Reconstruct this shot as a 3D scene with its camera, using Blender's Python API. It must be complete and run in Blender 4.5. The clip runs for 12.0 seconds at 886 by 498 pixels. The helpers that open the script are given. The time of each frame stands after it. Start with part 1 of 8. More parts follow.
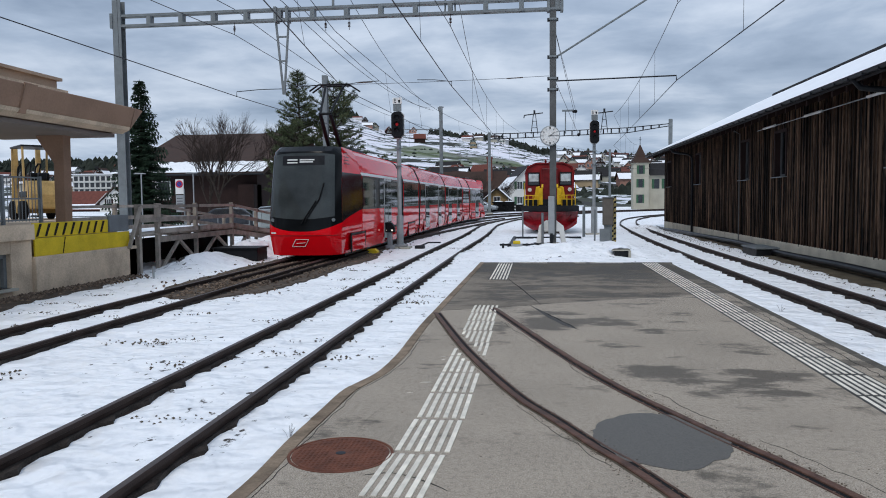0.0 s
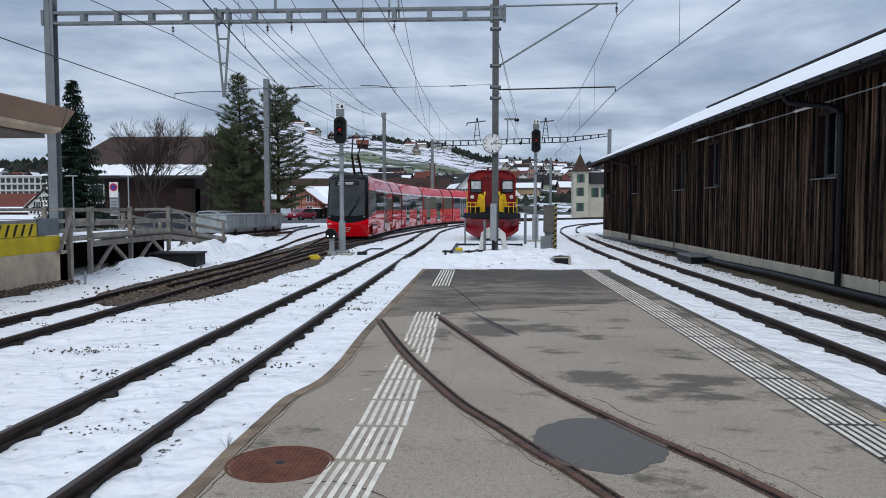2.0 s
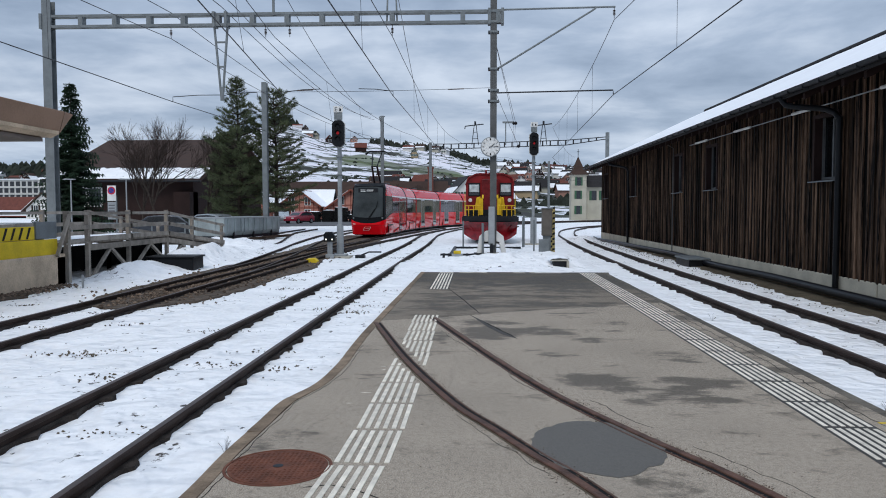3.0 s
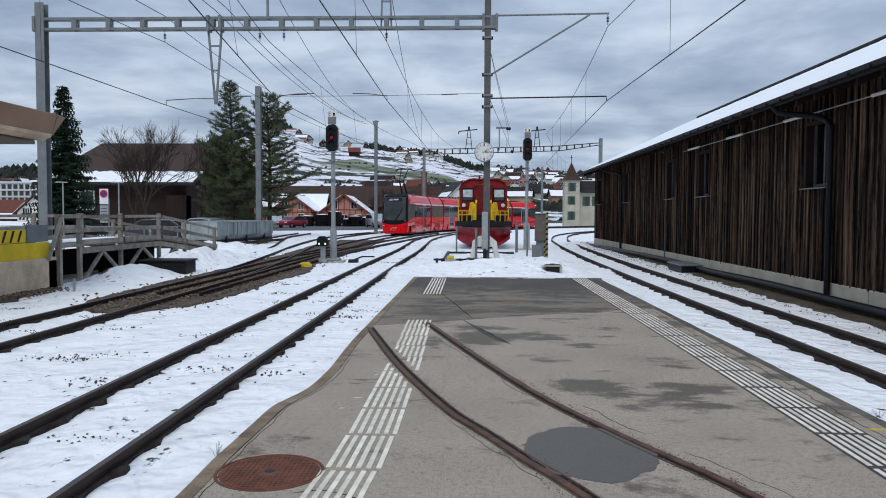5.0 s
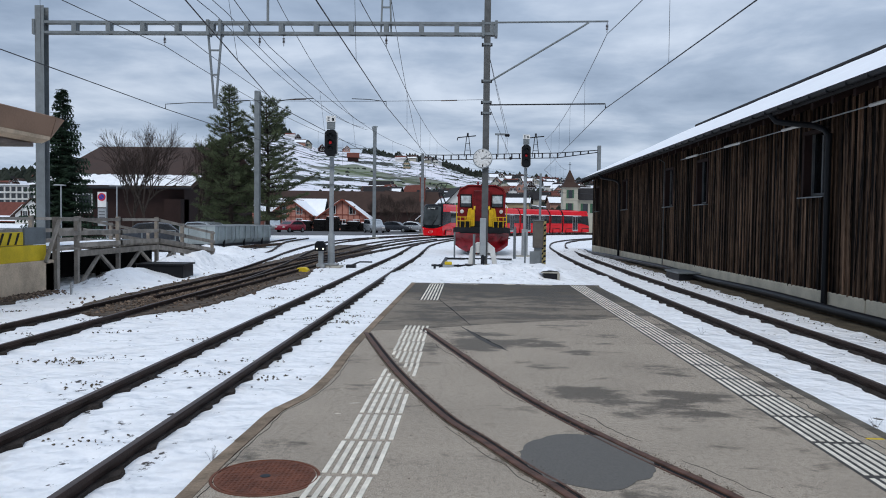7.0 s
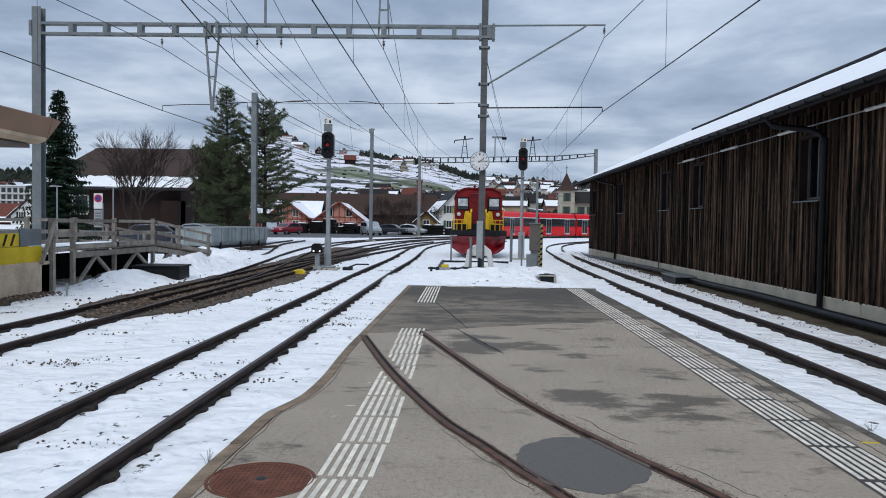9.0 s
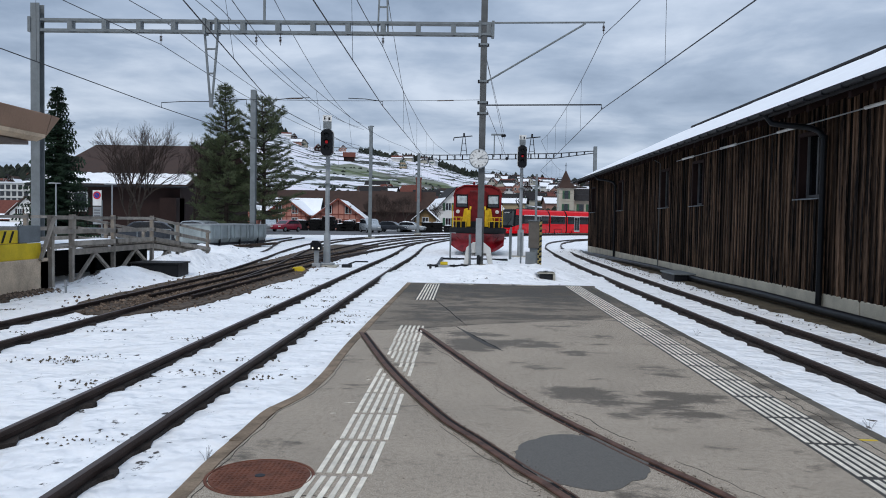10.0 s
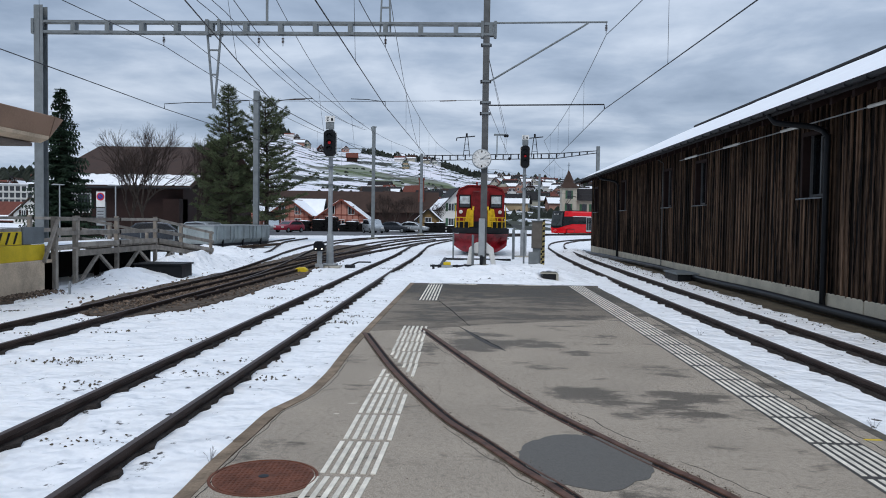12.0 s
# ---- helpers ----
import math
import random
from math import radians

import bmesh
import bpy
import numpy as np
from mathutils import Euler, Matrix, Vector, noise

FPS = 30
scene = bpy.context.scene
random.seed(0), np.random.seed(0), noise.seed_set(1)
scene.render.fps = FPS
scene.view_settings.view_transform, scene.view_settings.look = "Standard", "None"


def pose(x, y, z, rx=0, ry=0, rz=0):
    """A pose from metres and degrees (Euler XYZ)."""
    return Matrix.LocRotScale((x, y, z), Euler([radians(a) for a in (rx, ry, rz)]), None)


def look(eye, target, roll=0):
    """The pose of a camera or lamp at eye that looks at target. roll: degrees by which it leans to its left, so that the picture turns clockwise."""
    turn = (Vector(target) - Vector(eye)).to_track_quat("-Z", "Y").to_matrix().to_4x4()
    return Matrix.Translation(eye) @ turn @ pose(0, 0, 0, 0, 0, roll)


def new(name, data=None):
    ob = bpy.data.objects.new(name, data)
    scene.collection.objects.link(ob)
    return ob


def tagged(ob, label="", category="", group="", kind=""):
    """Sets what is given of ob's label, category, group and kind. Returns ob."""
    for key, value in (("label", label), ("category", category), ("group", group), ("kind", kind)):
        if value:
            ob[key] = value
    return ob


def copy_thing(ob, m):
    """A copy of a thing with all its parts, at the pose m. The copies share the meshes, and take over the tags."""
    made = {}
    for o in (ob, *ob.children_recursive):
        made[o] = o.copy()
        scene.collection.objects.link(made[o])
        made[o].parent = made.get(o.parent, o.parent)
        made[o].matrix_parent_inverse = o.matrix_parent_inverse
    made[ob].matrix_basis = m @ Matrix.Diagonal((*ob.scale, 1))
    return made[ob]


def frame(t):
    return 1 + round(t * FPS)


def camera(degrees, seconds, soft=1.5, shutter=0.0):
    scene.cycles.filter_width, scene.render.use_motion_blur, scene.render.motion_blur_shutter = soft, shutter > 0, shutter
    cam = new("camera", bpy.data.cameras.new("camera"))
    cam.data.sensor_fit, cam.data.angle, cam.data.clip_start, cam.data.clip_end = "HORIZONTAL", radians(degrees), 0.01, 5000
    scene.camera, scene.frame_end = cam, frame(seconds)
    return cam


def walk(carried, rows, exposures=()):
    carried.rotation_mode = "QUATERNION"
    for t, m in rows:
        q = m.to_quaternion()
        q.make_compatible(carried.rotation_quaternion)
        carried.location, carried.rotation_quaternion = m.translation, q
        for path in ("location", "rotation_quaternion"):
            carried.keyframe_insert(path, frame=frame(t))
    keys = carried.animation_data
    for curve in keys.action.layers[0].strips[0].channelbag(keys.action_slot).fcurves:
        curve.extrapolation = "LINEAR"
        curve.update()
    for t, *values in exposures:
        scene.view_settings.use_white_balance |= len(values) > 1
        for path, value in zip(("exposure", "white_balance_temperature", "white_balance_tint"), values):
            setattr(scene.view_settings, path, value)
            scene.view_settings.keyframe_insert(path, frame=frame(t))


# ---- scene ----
# Eye height over the platform 1.6 m; the tracks run along +y, the platform's asphalt is z = 0.
cam = camera(60.87, 12.0, soft=1.0)
PATH = [
    (0.0, 86.261, 0.562, 7.092),
    (0.5, 86.56, 0.394, 4.923),
    (1.0, 86.71, 0.236, 3.555),
    (1.5, 86.746, 0.084, 3.016),
    (2.0, 86.737, -0.01, 2.754),
    (2.5, 86.798, -0.025, 2.693),
    (3.0, 86.974, 0.034, 2.613),
    (5.0, 87.35, -0.249, 2.113),
    (5.5, 87.481, -0.471, 2.005),
    (6.0, 87.528, -0.611, 1.909),
    (6.5, 87.621, -0.586, 1.957),
    (7.0, 87.801, -0.719, 1.973),
    (9.0, 88.009, -0.926, 1.729),
    (9.5, 87.919, -1.002, 1.718),
    (10.0, 87.808, -0.987, 1.665),
    (10.5, 87.699, -0.926, 1.716),
    (11.0, 87.689, -0.883, 1.763),
    (11.5, 87.756, -0.841, 1.835),
    (12.0, 87.827, -0.829, 1.887),
]
walk(cam, [(t, pose(0, 0, 1.6, a, b, c)) for t, a, b, c in PATH])

# ---- light ----
SUN_ELEV, SUN_AZ = 47.0, 190.0


def make_world():
    w = bpy.data.worlds.new("overcast")
    scene.world = w
    w.use_nodes = True
    n, l = w.node_tree.nodes, w.node_tree.links
    n.clear()
    out = n.new("ShaderNodeOutputWorld")
    sky = n.new("ShaderNodeTexSky")
    sky.sky_type = "NISHITA"
    sky.sun_disc = False
    sky.sun_elevation, sky.sun_rotation = radians(SUN_ELEV), radians(SUN_AZ)
    sky_bg = n.new("ShaderNodeBackground")
    sky_bg.inputs["Strength"].default_value = 0.08
    l.new(sky.outputs[0], sky_bg.inputs["Color"])
    # cloud deck: noise on a flat ceiling, seen in perspective
    tc = n.new("ShaderNodeTexCoord")
    sep = n.new("ShaderNodeSeparateXYZ")
    l.new(tc.outputs["Generated"], sep.inputs[0])

    def m(op, a, b=None, c=None):
        k = n.new("ShaderNodeMath")
        k.operation = op
        for i, v in enumerate((a, b, c)):
            if v is None:
                continue
            if isinstance(v, (int, float)):
                k.inputs[i].default_value = v
            else:
                l.new(v, k.inputs[i])
        return k.outputs[0]
    up = m("MAXIMUM", sep.outputs["Z"], 0.0)
    den = m("ADD", up, 0.11)
    com = n.new("ShaderNodeCombineXYZ")
    l.new(m("DIVIDE", sep.outputs["X"], den), com.inputs[0])
    l.new(m("DIVIDE", sep.outputs["Y"], den), com.inputs[1])
    com.inputs[2].default_value = 3.7
    big = n.new("ShaderNodeTexNoise")
    big.inputs["Scale"].default_value, big.inputs["Detail"].default_value = 1.25, 8.0
    big.inputs["Roughness"].default_value, big.inputs["Distortion"].default_value = 0.55, 0.25
    l.new(com.outputs[0], big.inputs["Vector"])
    ramp = n.new("ShaderNodeValToRGB")
    e = ramp.color_ramp.elements
    e[0].position, e[0].color = 0.30, (0.255, 0.335, 0.465, 1)
    e[1].position, e[1].color = 0.68, (0.66, 0.75, 0.89, 1)
    mid = e.new(0.48)
    mid.color = (0.40, 0.495, 0.645, 1)
    l.new(big.outputs["Fac"], ramp.inputs[0])
    # brighter towards the zenith, as an overcast sky is, and a pale rim along the horizon
    gain = m("ADD", m("MULTIPLY", m("POWER", up, 1.2), 0.75), 0.90)
    rim = m("MULTIPLY", m("POWER", m("SUBTRACT", 1.0, m("MINIMUM", m("MULTIPLY", up, 7.0), 1.0)), 2.0), 0.35)
    gain = m("ADD", gain, rim)
    cl = n.new("ShaderNodeBackground")
    l.new(ramp.outputs[0], cl.inputs["Color"])
    l.new(gain, cl.inputs["Strength"])
    mix = n.new("ShaderNodeMixShader")
    mix.inputs[0].default_value = 0.93
    l.new(sky_bg.outputs[0], mix.inputs[1])
    l.new(cl.outputs[0], mix.inputs[2])
    l.new(mix.outputs[0], out.inputs["Surface"])


make_world()
sun_data = bpy.data.lights.new("sun", "SUN")
sun_data.energy, sun_data.angle, sun_data.color = 1.08, radians(18), (1.0, 0.95, 0.88)
sun = new("sun", sun_data)
_e, _a = radians(SUN_ELEV), radians(SUN_AZ)
sun.matrix_basis = look((math.sin(_a) * math.cos(_e) * 50, math.cos(_a) * math.cos(_e) * 50, math.sin(_e) * 50), (0, 0, 0))
scene.view_settings.exposure = 0.0


# ---- materials ----
def mat(name, col, rough=0.6, metal=0.0, dark=0.65, scale=6.0, fine=60.0, bump=0.1, pieces=0.0, spec=0.16, stretch=(1, 1, 1), emit=None, col2=None, coat=0.0, islands=False):
    """A surface of one paint or stuff: colour varied at two scales, with fine relief."""
    k = bpy.data.materials.new(name)
    k.use_nodes = True
    n, l = k.node_tree.nodes, k.node_tree.links
    b = n["Principled BSDF"]
    tc = n.new("ShaderNodeTexCoord")
    mp = n.new("ShaderNodeMapping")
    mp.inputs["Scale"].default_value = stretch
    l.new(tc.outputs["Object"], mp.inputs["Vector"])
    vec = mp.outputs[0]
    info = None
    if pieces:
        info = n.new("ShaderNodeNewGeometry" if islands else "ShaderNodeObjectInfo")
        chance = info.outputs["Random Per Island" if islands else "Random"]
        add = n.new("ShaderNodeVectorMath")
        add.operation = "MULTIPLY_ADD"
        l.new(chance, add.inputs[0])
        add.inputs[1].default_value = (37.0, 53.0, 91.0)
        l.new(vec, add.inputs[2])
        vec = add.outputs[0]
    a = n.new("ShaderNodeTexNoise")
    a.inputs["Scale"].default_value, a.inputs["Detail"].default_value = scale, 5.0
    l.new(vec, a.inputs["Vector"])
    f = n.new("ShaderNodeTexNoise")
    f.inputs["Scale"].default_value, f.inputs["Detail"].default_value = fine, 3.0
    l.new(vec, f.inputs["Vector"])
    ramp = n.new("ShaderNodeValToRGB")
    c2 = col2 if col2 else tuple(c * dark for c in col)
    ramp.color_ramp.elements[0].position, ramp.color_ramp.elements[0].color = 0.32, (*c2, 1)
    ramp.color_ramp.elements[1].position, ramp.color_ramp.elements[1].color = 0.62, (*col, 1)
    mixv = n.new("ShaderNodeMath")
    mixv.operation = "MULTIPLY_ADD"
    l.new(f.outputs["Fac"], mixv.inputs[0])
    mixv.inputs[1].default_value = 0.35
    sub = n.new("ShaderNodeMath")
    sub.operation = "MULTIPLY_ADD"
    l.new(a.outputs["Fac"], sub.inputs[0])
    sub.inputs[1].default_value, sub.inputs[2].default_value = 0.85, -0.1
    l.new(sub.outputs[0], mixv.inputs[2])
    l.new(mixv.outputs[0], ramp.inputs[0])
    colour = ramp.outputs[0]
    if pieces:
        h = n.new("ShaderNodeHueSaturation")
        v = n.new("ShaderNodeMapRange")
        v.inputs["To Min"].default_value, v.inputs["To Max"].default_value = 1 - pieces, 1 + pieces
        l.new(chance, v.inputs["Value"])
        l.new(v.outputs[0], h.inputs["Value"])
        l.new(colour, h.inputs["Color"])
        colour = h.outputs[0]
    l.new(colour, b.inputs["Base Color"])
    rr = n.new("ShaderNodeMapRange")
    rr.inputs["To Min"].default_value, rr.inputs["To Max"].default_value = max(0.02, rough - min(0.12, rough * 0.5)), min(1.0, rough + min(0.12, rough * 0.5))
    l.new(a.outputs["Fac"], rr.inputs["Value"])
    l.new(rr.outputs[0], b.inputs["Roughness"])
    b.inputs["Metallic"].default_value = metal
    b.inputs["Specular IOR Level"].default_value = spec
    b.inputs["Coat Weight"].default_value = coat
    if bump:
        bp = n.new("ShaderNodeBump")
        bp.inputs["Strength"].default_value, bp.inputs["Distance"].default_value = bump, 0.02
        l.new(f.outputs["Fac"], bp.inputs["Height"])
        l.new(bp.outputs[0], b.inputs["Normal"])
    if emit:
        b.inputs["Emission Color"].default_value = (*emit[0], 1)
        b.inputs["Emission Strength"].default_value = emit[1]
    return k


def mat_snow(name, dirt=0.512, grains=6.0):
    """Old wet snow: bluish white, crusted, with dark specks and thin spots."""
    k = mat(name, (0.95, 0.95, 0.955), rough=0.6, dark=0.90, scale=1.6, fine=14.0, bump=0.3, spec=0.2)
    n, l = k.node_tree.nodes, k.node_tree.links
    b = n["Principled BSDF"]
    tc = n.new("ShaderNodeTexCoord")
    d = n.new("ShaderNodeTexNoise")
    d.inputs["Scale"].default_value, d.inputs["Detail"].default_value, d.inputs["Roughness"].default_value = grains, 6.0, 0.62
    mp = n.new("ShaderNodeMapping")
    mp.inputs["Scale"].default_value = (1.0, 0.75, 1.0)
    l.new(tc.outputs["Object"], mp.inputs["Vector"])
    l.new(mp.outputs[0], d.inputs["Vector"])
    big = n.new("ShaderNodeTexNoise")
    big.inputs["Scale"].default_value, big.inputs["Detail"].default_value = 0.45, 2.0
    l.new(tc.outputs["Object"], big.inputs["Vector"])
    s = n.new("ShaderNodeMath")
    s.operation = "MULTIPLY_ADD"
    l.new(big.outputs["Fac"], s.inputs[0])
    s.inputs[1].default_value = 0.42
    l.new(d.outputs["Fac"], s.inputs[2])
    mr = n.new("ShaderNodeMapRange")
    mr.inputs["From Min"].default_value, mr.inputs["From Max"].default_value = 0.38 + dirt * 0.94, 0.42 + dirt * 0.94
    l.new(s.outputs[0], mr.inputs["Value"])
    old = b.inputs["Base Color"].links[0].from_socket
    mx = n.new("ShaderNodeMix")
    mx.data_type = "RGBA"
    l.new(mr.outputs[0], mx.inputs["Factor"])
    l.new(old, mx.inputs["A"])
    mx.inputs["B"].default_value = (0.06, 0.05, 0.042, 1)
    l.new(mx.outputs["Result"], b.inputs["Base Color"])
    lump = n.new("ShaderNodeTexNoise")
    lump.inputs["Scale"].default_value, lump.inputs["Detail"].default_value, lump.inputs["Roughness"].default_value = 3.4, 2.5, 0.45
    l.new(tc.outputs["Object"], lump.inputs["Vector"])
    b2 = n.new("ShaderNodeBump")
    b2.inputs["Strength"].default_value, b2.inputs["Distance"].default_value = 1.0, 0.16
    l.new(lump.outputs["Fac"], b2.inputs["Height"])
    l.new(b.inputs["Normal"].links[0].from_socket, b2.inputs["Normal"])
    l.new(b2.outputs[0], b.inputs["Normal"])
    return k


M_SNOW = mat_snow("snow")
M_SNOW_CLEAN = mat("snow_clean", (0.91, 0.92, 0.94), rough=0.6, dark=0.95, scale=2.0, fine=14.0, bump=0.4, spec=0.3)
M_STONE = mat("ballast_stone", (0.185, 0.135, 0.10), rough=0.9, dark=0.35, scale=5.0, fine=40.0, bump=0.3, pieces=0.6, islands=True)
M_BALLAST = mat("ballast", (0.12, 0.093, 0.072), rough=0.9, dark=0.4, scale=4.0, fine=45.0, bump=0.8, pieces=0.35)
M_EARTH = mat("wet_earth", (0.12, 0.097, 0.066), rough=0.9, dark=0.45, scale=3.0, fine=30.0, bump=0.7)
M_MELT = mat("melt_ballast", (0.05, 0.04, 0.034), rough=0.8, dark=0.3, scale=8.0, fine=60.0, bump=0.6)
M_RAIL = mat("rail_web", (0.042, 0.027, 0.022), rough=0.7, metal=0.0, dark=0.6, scale=5, fine=60, bump=0.15)
M_RAILTOP = mat("rail_head", (0.11, 0.088, 0.082), rough=0.5, metal=0.4, dark=0.7, scale=3, fine=50, bump=0.05)
M_RUSTRAIL = mat("rusty_rail", (0.15, 0.080, 0.058), rough=0.6, metal=0.25, dark=0.4, scale=9, fine=70, bump=0.3)
M_TIMBER = mat("sleeper_timber", (0.07, 0.045, 0.03), rough=0.85, dark=0.5, scale=5, fine=40, bump=0.4, pieces=0.3)
M_KERB = mat("kerb_stone", (0.27, 0.20, 0.14), rough=0.85, dark=0.5, scale=5, fine=50, bump=0.4, pieces=0.2)
M_KERB_GREY = mat("grey_kerb_stone", (0.155, 0.138, 0.115), rough=0.85, dark=0.5, scale=5, fine=50, bump=0.4, pieces=0.2)
M_WHITE_LINE = mat("road_paint", (0.86, 0.79, 0.67), rough=0.65, dark=0.7, scale=9, fine=120, bump=0.25, pieces=0.12)
M_IRON = mat("cast_iron_rust", (0.20, 0.078, 0.048), rough=0.65, metal=0.3, dark=0.55, scale=8, fine=90, bump=0.35)
M_GALV_DARK = mat("weathered_steel", (0.115, 0.118, 0.118), rough=0.6, dark=0.65, scale=3, fine=30, bump=0.06)
M_GALV = mat("galvanised_steel", (0.20, 0.22, 0.228), rough=0.55, metal=0.15, dark=0.72, scale=3, fine=30, bump=0.06)
M_GALV_LIGHT = mat("grey_painted_steel", (0.34, 0.36, 0.37), rough=0.5, metal=0.2, dark=0.75, scale=3, fine=30, bump=0.05)
M_WIRE = mat("wire", (0.045, 0.045, 0.05), rough=0.5, metal=0.6, dark=0.8, bump=0)
M_BLACK = mat("black_plastic", (0.010, 0.011, 0.013), rough=0.45, dark=0.7, scale=6, bump=0.08)
M_INSUL = mat("porcelain", (0.06, 0.04, 0.035), rough=0.2, dark=0.8, bump=0)
M_CONC = mat("concrete", (0.44, 0.42, 0.36), rough=0.85, dark=0.7, scale=2.2, fine=35, bump=0.25)
M_CONC_OLD = mat("old_concrete", (0.70, 0.55, 0.40), rough=0.88, dark=0.6, scale=1.6, fine=30, bump=0.3)
M_UPPERROOF = mat("upper_roof", (0.46, 0.33, 0.24), rough=0.7, dark=0.75, scale=1.2, fine=25, bump=0.1)
M_SOFFIT = mat("soffit", (0.24, 0.21, 0.19), rough=0.8, dark=0.8, scale=1.2, fine=25, bump=0.1)
M_LIFT = mat("lift_yellow", (0.62, 0.42, 0.17), rough=0.5, dark=0.6, scale=4, fine=25)
M_PLINTH = mat("plinth_concrete", (0.62, 0.56, 0.44), rough=0.85, dark=0.72, scale=1.8, fine=35, bump=0.25)
M_ROOFBROWN = mat("brown_fascia", (0.33, 0.21, 0.145), rough=0.7, dark=0.75, scale=1.2, fine=25, bump=0.1)
M_YELLOW = mat("yellow_paint", (0.72, 0.52, 0.03), rough=0.5, dark=0.75, scale=3, fine=40, bump=0.1)
M_GREYWOOD = mat("grey_timber", (0.38, 0.335, 0.285), rough=0.85, dark=0.55, scale=4, fine=45, bump=0.35, pieces=0.2)
M_DARKMETAL = mat("dark_metal", (0.026, 0.028, 0.032), rough=0.5, metal=0.3, dark=0.7, bump=0.08)
M_TILE_DARK = mat("dark_roof", (0.030, 0.028, 0.029), rough=0.7, dark=0.6, scale=3, fine=20, bump=0.3)
M_GLASS_DARK = mat("window_glass", (0.012, 0.015, 0.02), rough=0.14, dark=0.7, scale=0.8, bump=0, spec=0.7)
M_TRAIN_RED = mat("train_red", (0.72, 0.004, 0.010), rough=0.05, dark=0.9, scale=1.0, fine=20, bump=0.0, spec=0.13)
M_TRAIN_BLACK = mat("train_black", (0.007, 0.008, 0.009), rough=0.12, dark=0.8, scale=1, bump=0.0, spec=0.12)
M_TRAIN_GLASS = mat("train_glass", (0.006, 0.008, 0.009), rough=0.04, dark=0.6, scale=0.9, bump=0, spec=0.25)
M_PANE = mat("old_pane", (0.004, 0.005, 0.006), rough=0.14, dark=0.7, scale=1.5, bump=0.04, spec=0.35)
M_DOORGREY = mat("door_paint", (0.50, 0.50, 0.49), rough=0.3, dark=0.85, scale=3, bump=0)
# windscreen grey stands in for sky mirrored in the glass
M_WINDSCREEN = mat("windscreen", (0.060, 0.069, 0.070), rough=0.1, dark=0.35, scale=0.8, bump=0, spec=0.25)
M_WHITE = mat("white_paint", (0.74, 0.74, 0.72), rough=0.45, dark=0.85, scale=3, bump=0.05)
M_RUBBER = mat("rubber", (0.010, 0.010, 0.0105), rough=0.8, dark=0.7, bump=0.1)
M_LOCO_RED = mat("loco_red", (0.24, 0.016, 0.018), rough=0.42, dark=0.6, scale=3, fine=30, bump=0.08)
M_PLOUGH = mat("plough_red", (0.23, 0.008, 0.014), rough=0.16, dark=0.25, scale=2.5, fine=14, bump=0.3, spec=0.4)
M_LOCO_YELLOW = mat("loco_yellow", (0.75, 0.47, 0.02), rough=0.45, dark=0.7, scale=4, fine=30, bump=0.06)
M_RED_LED = mat("red_lamp", (0.25, 0.01, 0.01), rough=0.3, emit=((1.0, 0.03, 0.05), 0.16), bump=0)
M_WHITE_LED = mat("white_lamp", (0.8, 0.8, 0.75), rough=0.3, emit=((1.0, 0.92, 0.75), 0.8), bump=0)
M_LENS_OFF = mat("lamp_off", (0.02, 0.02, 0.022), rough=0.15, bump=0)
M_BARK = mat("bark", (0.055, 0.043, 0.035), rough=0.9, dark=0.5, scale=5, fine=30, bump=0.5)
M_FIR = mat("fir_needles", (0.028, 0.052, 0.030), rough=0.75, dark=0.4, scale=0.9, fine=8, bump=0)
M_PINE = mat("pine_needles", (0.112, 0.136, 0.070), rough=0.75, dark=0.42, scale=0.9, fine=8, bump=0)
M_PINK = mat("pink_render", (0.56, 0.26, 0.20), rough=0.8, dark=0.8, scale=0.8, fine=12, bump=0.1)
M_CREAM = mat("cream_render", (0.44, 0.415, 0.34), rough=0.85, dark=0.8, scale=0.7, fine=12, bump=0.1)
M_WALLWHITE = mat("white_render", (0.60, 0.59, 0.56), rough=0.85, dark=0.85, scale=0.6, fine=12, bump=0.1, pieces=0.2)
M_BROWNWALL = mat("brown_boarding", (0.030, 0.017, 0.015), rough=0.8, dark=0.7, scale=1.5, fine=12, bump=0.2)
M_BROWNROOF = mat("brown_tiles", (0.062, 0.038, 0.030), rough=0.8, dark=0.75, scale=1.0, fine=12, bump=0.3)
M_REDBRICK = mat("red_brick", (0.17, 0.06, 0.045), rough=0.85, dark=0.7, scale=2, fine=25, bump=0.2)
M_GREEN = mat("green_shutter", (0.05, 0.12, 0.07), rough=0.6, dark=0.8, bump=0)
M_SILVERCAR = mat("silver_car", (0.42, 0.45, 0.47), rough=0.3, metal=0.5, dark=0.85, bump=0, coat=0.5)
M_REDCAR = mat("red_car", (0.28, 0.015, 0.035), rough=0.3, dark=0.85, bump=0, coat=0.5)
M_DARKCAR = mat("dark_car", (0.03, 0.034, 0.042), rough=0.28, dark=0.85, bump=0, coat=0.5)
M_WAGON = mat("wagon_grey", (0.32, 0.36, 0.36), rough=0.6, metal=0.0, dark=0.65, scale=1.6, fine=20, bump=0.1)
M_SIGNRED = mat("sign_red", (0.55, 0.03, 0.05), rough=0.4, dark=0.9, bump=0)
M_SIGNBLUE = mat("sign_blue", (0.03, 0.06, 0.3), rough=0.4, dark=0.9, bump=0)
M_TEXTGREY = mat("print_grey", (0.12, 0.12, 0.13), rough=0.6, dark=0.9, bump=0)
M_PIPE = mat("black_pipe", (0.009, 0.010, 0.012), rough=0.36, dark=0.7, scale=2, fine=30, bump=0.08)
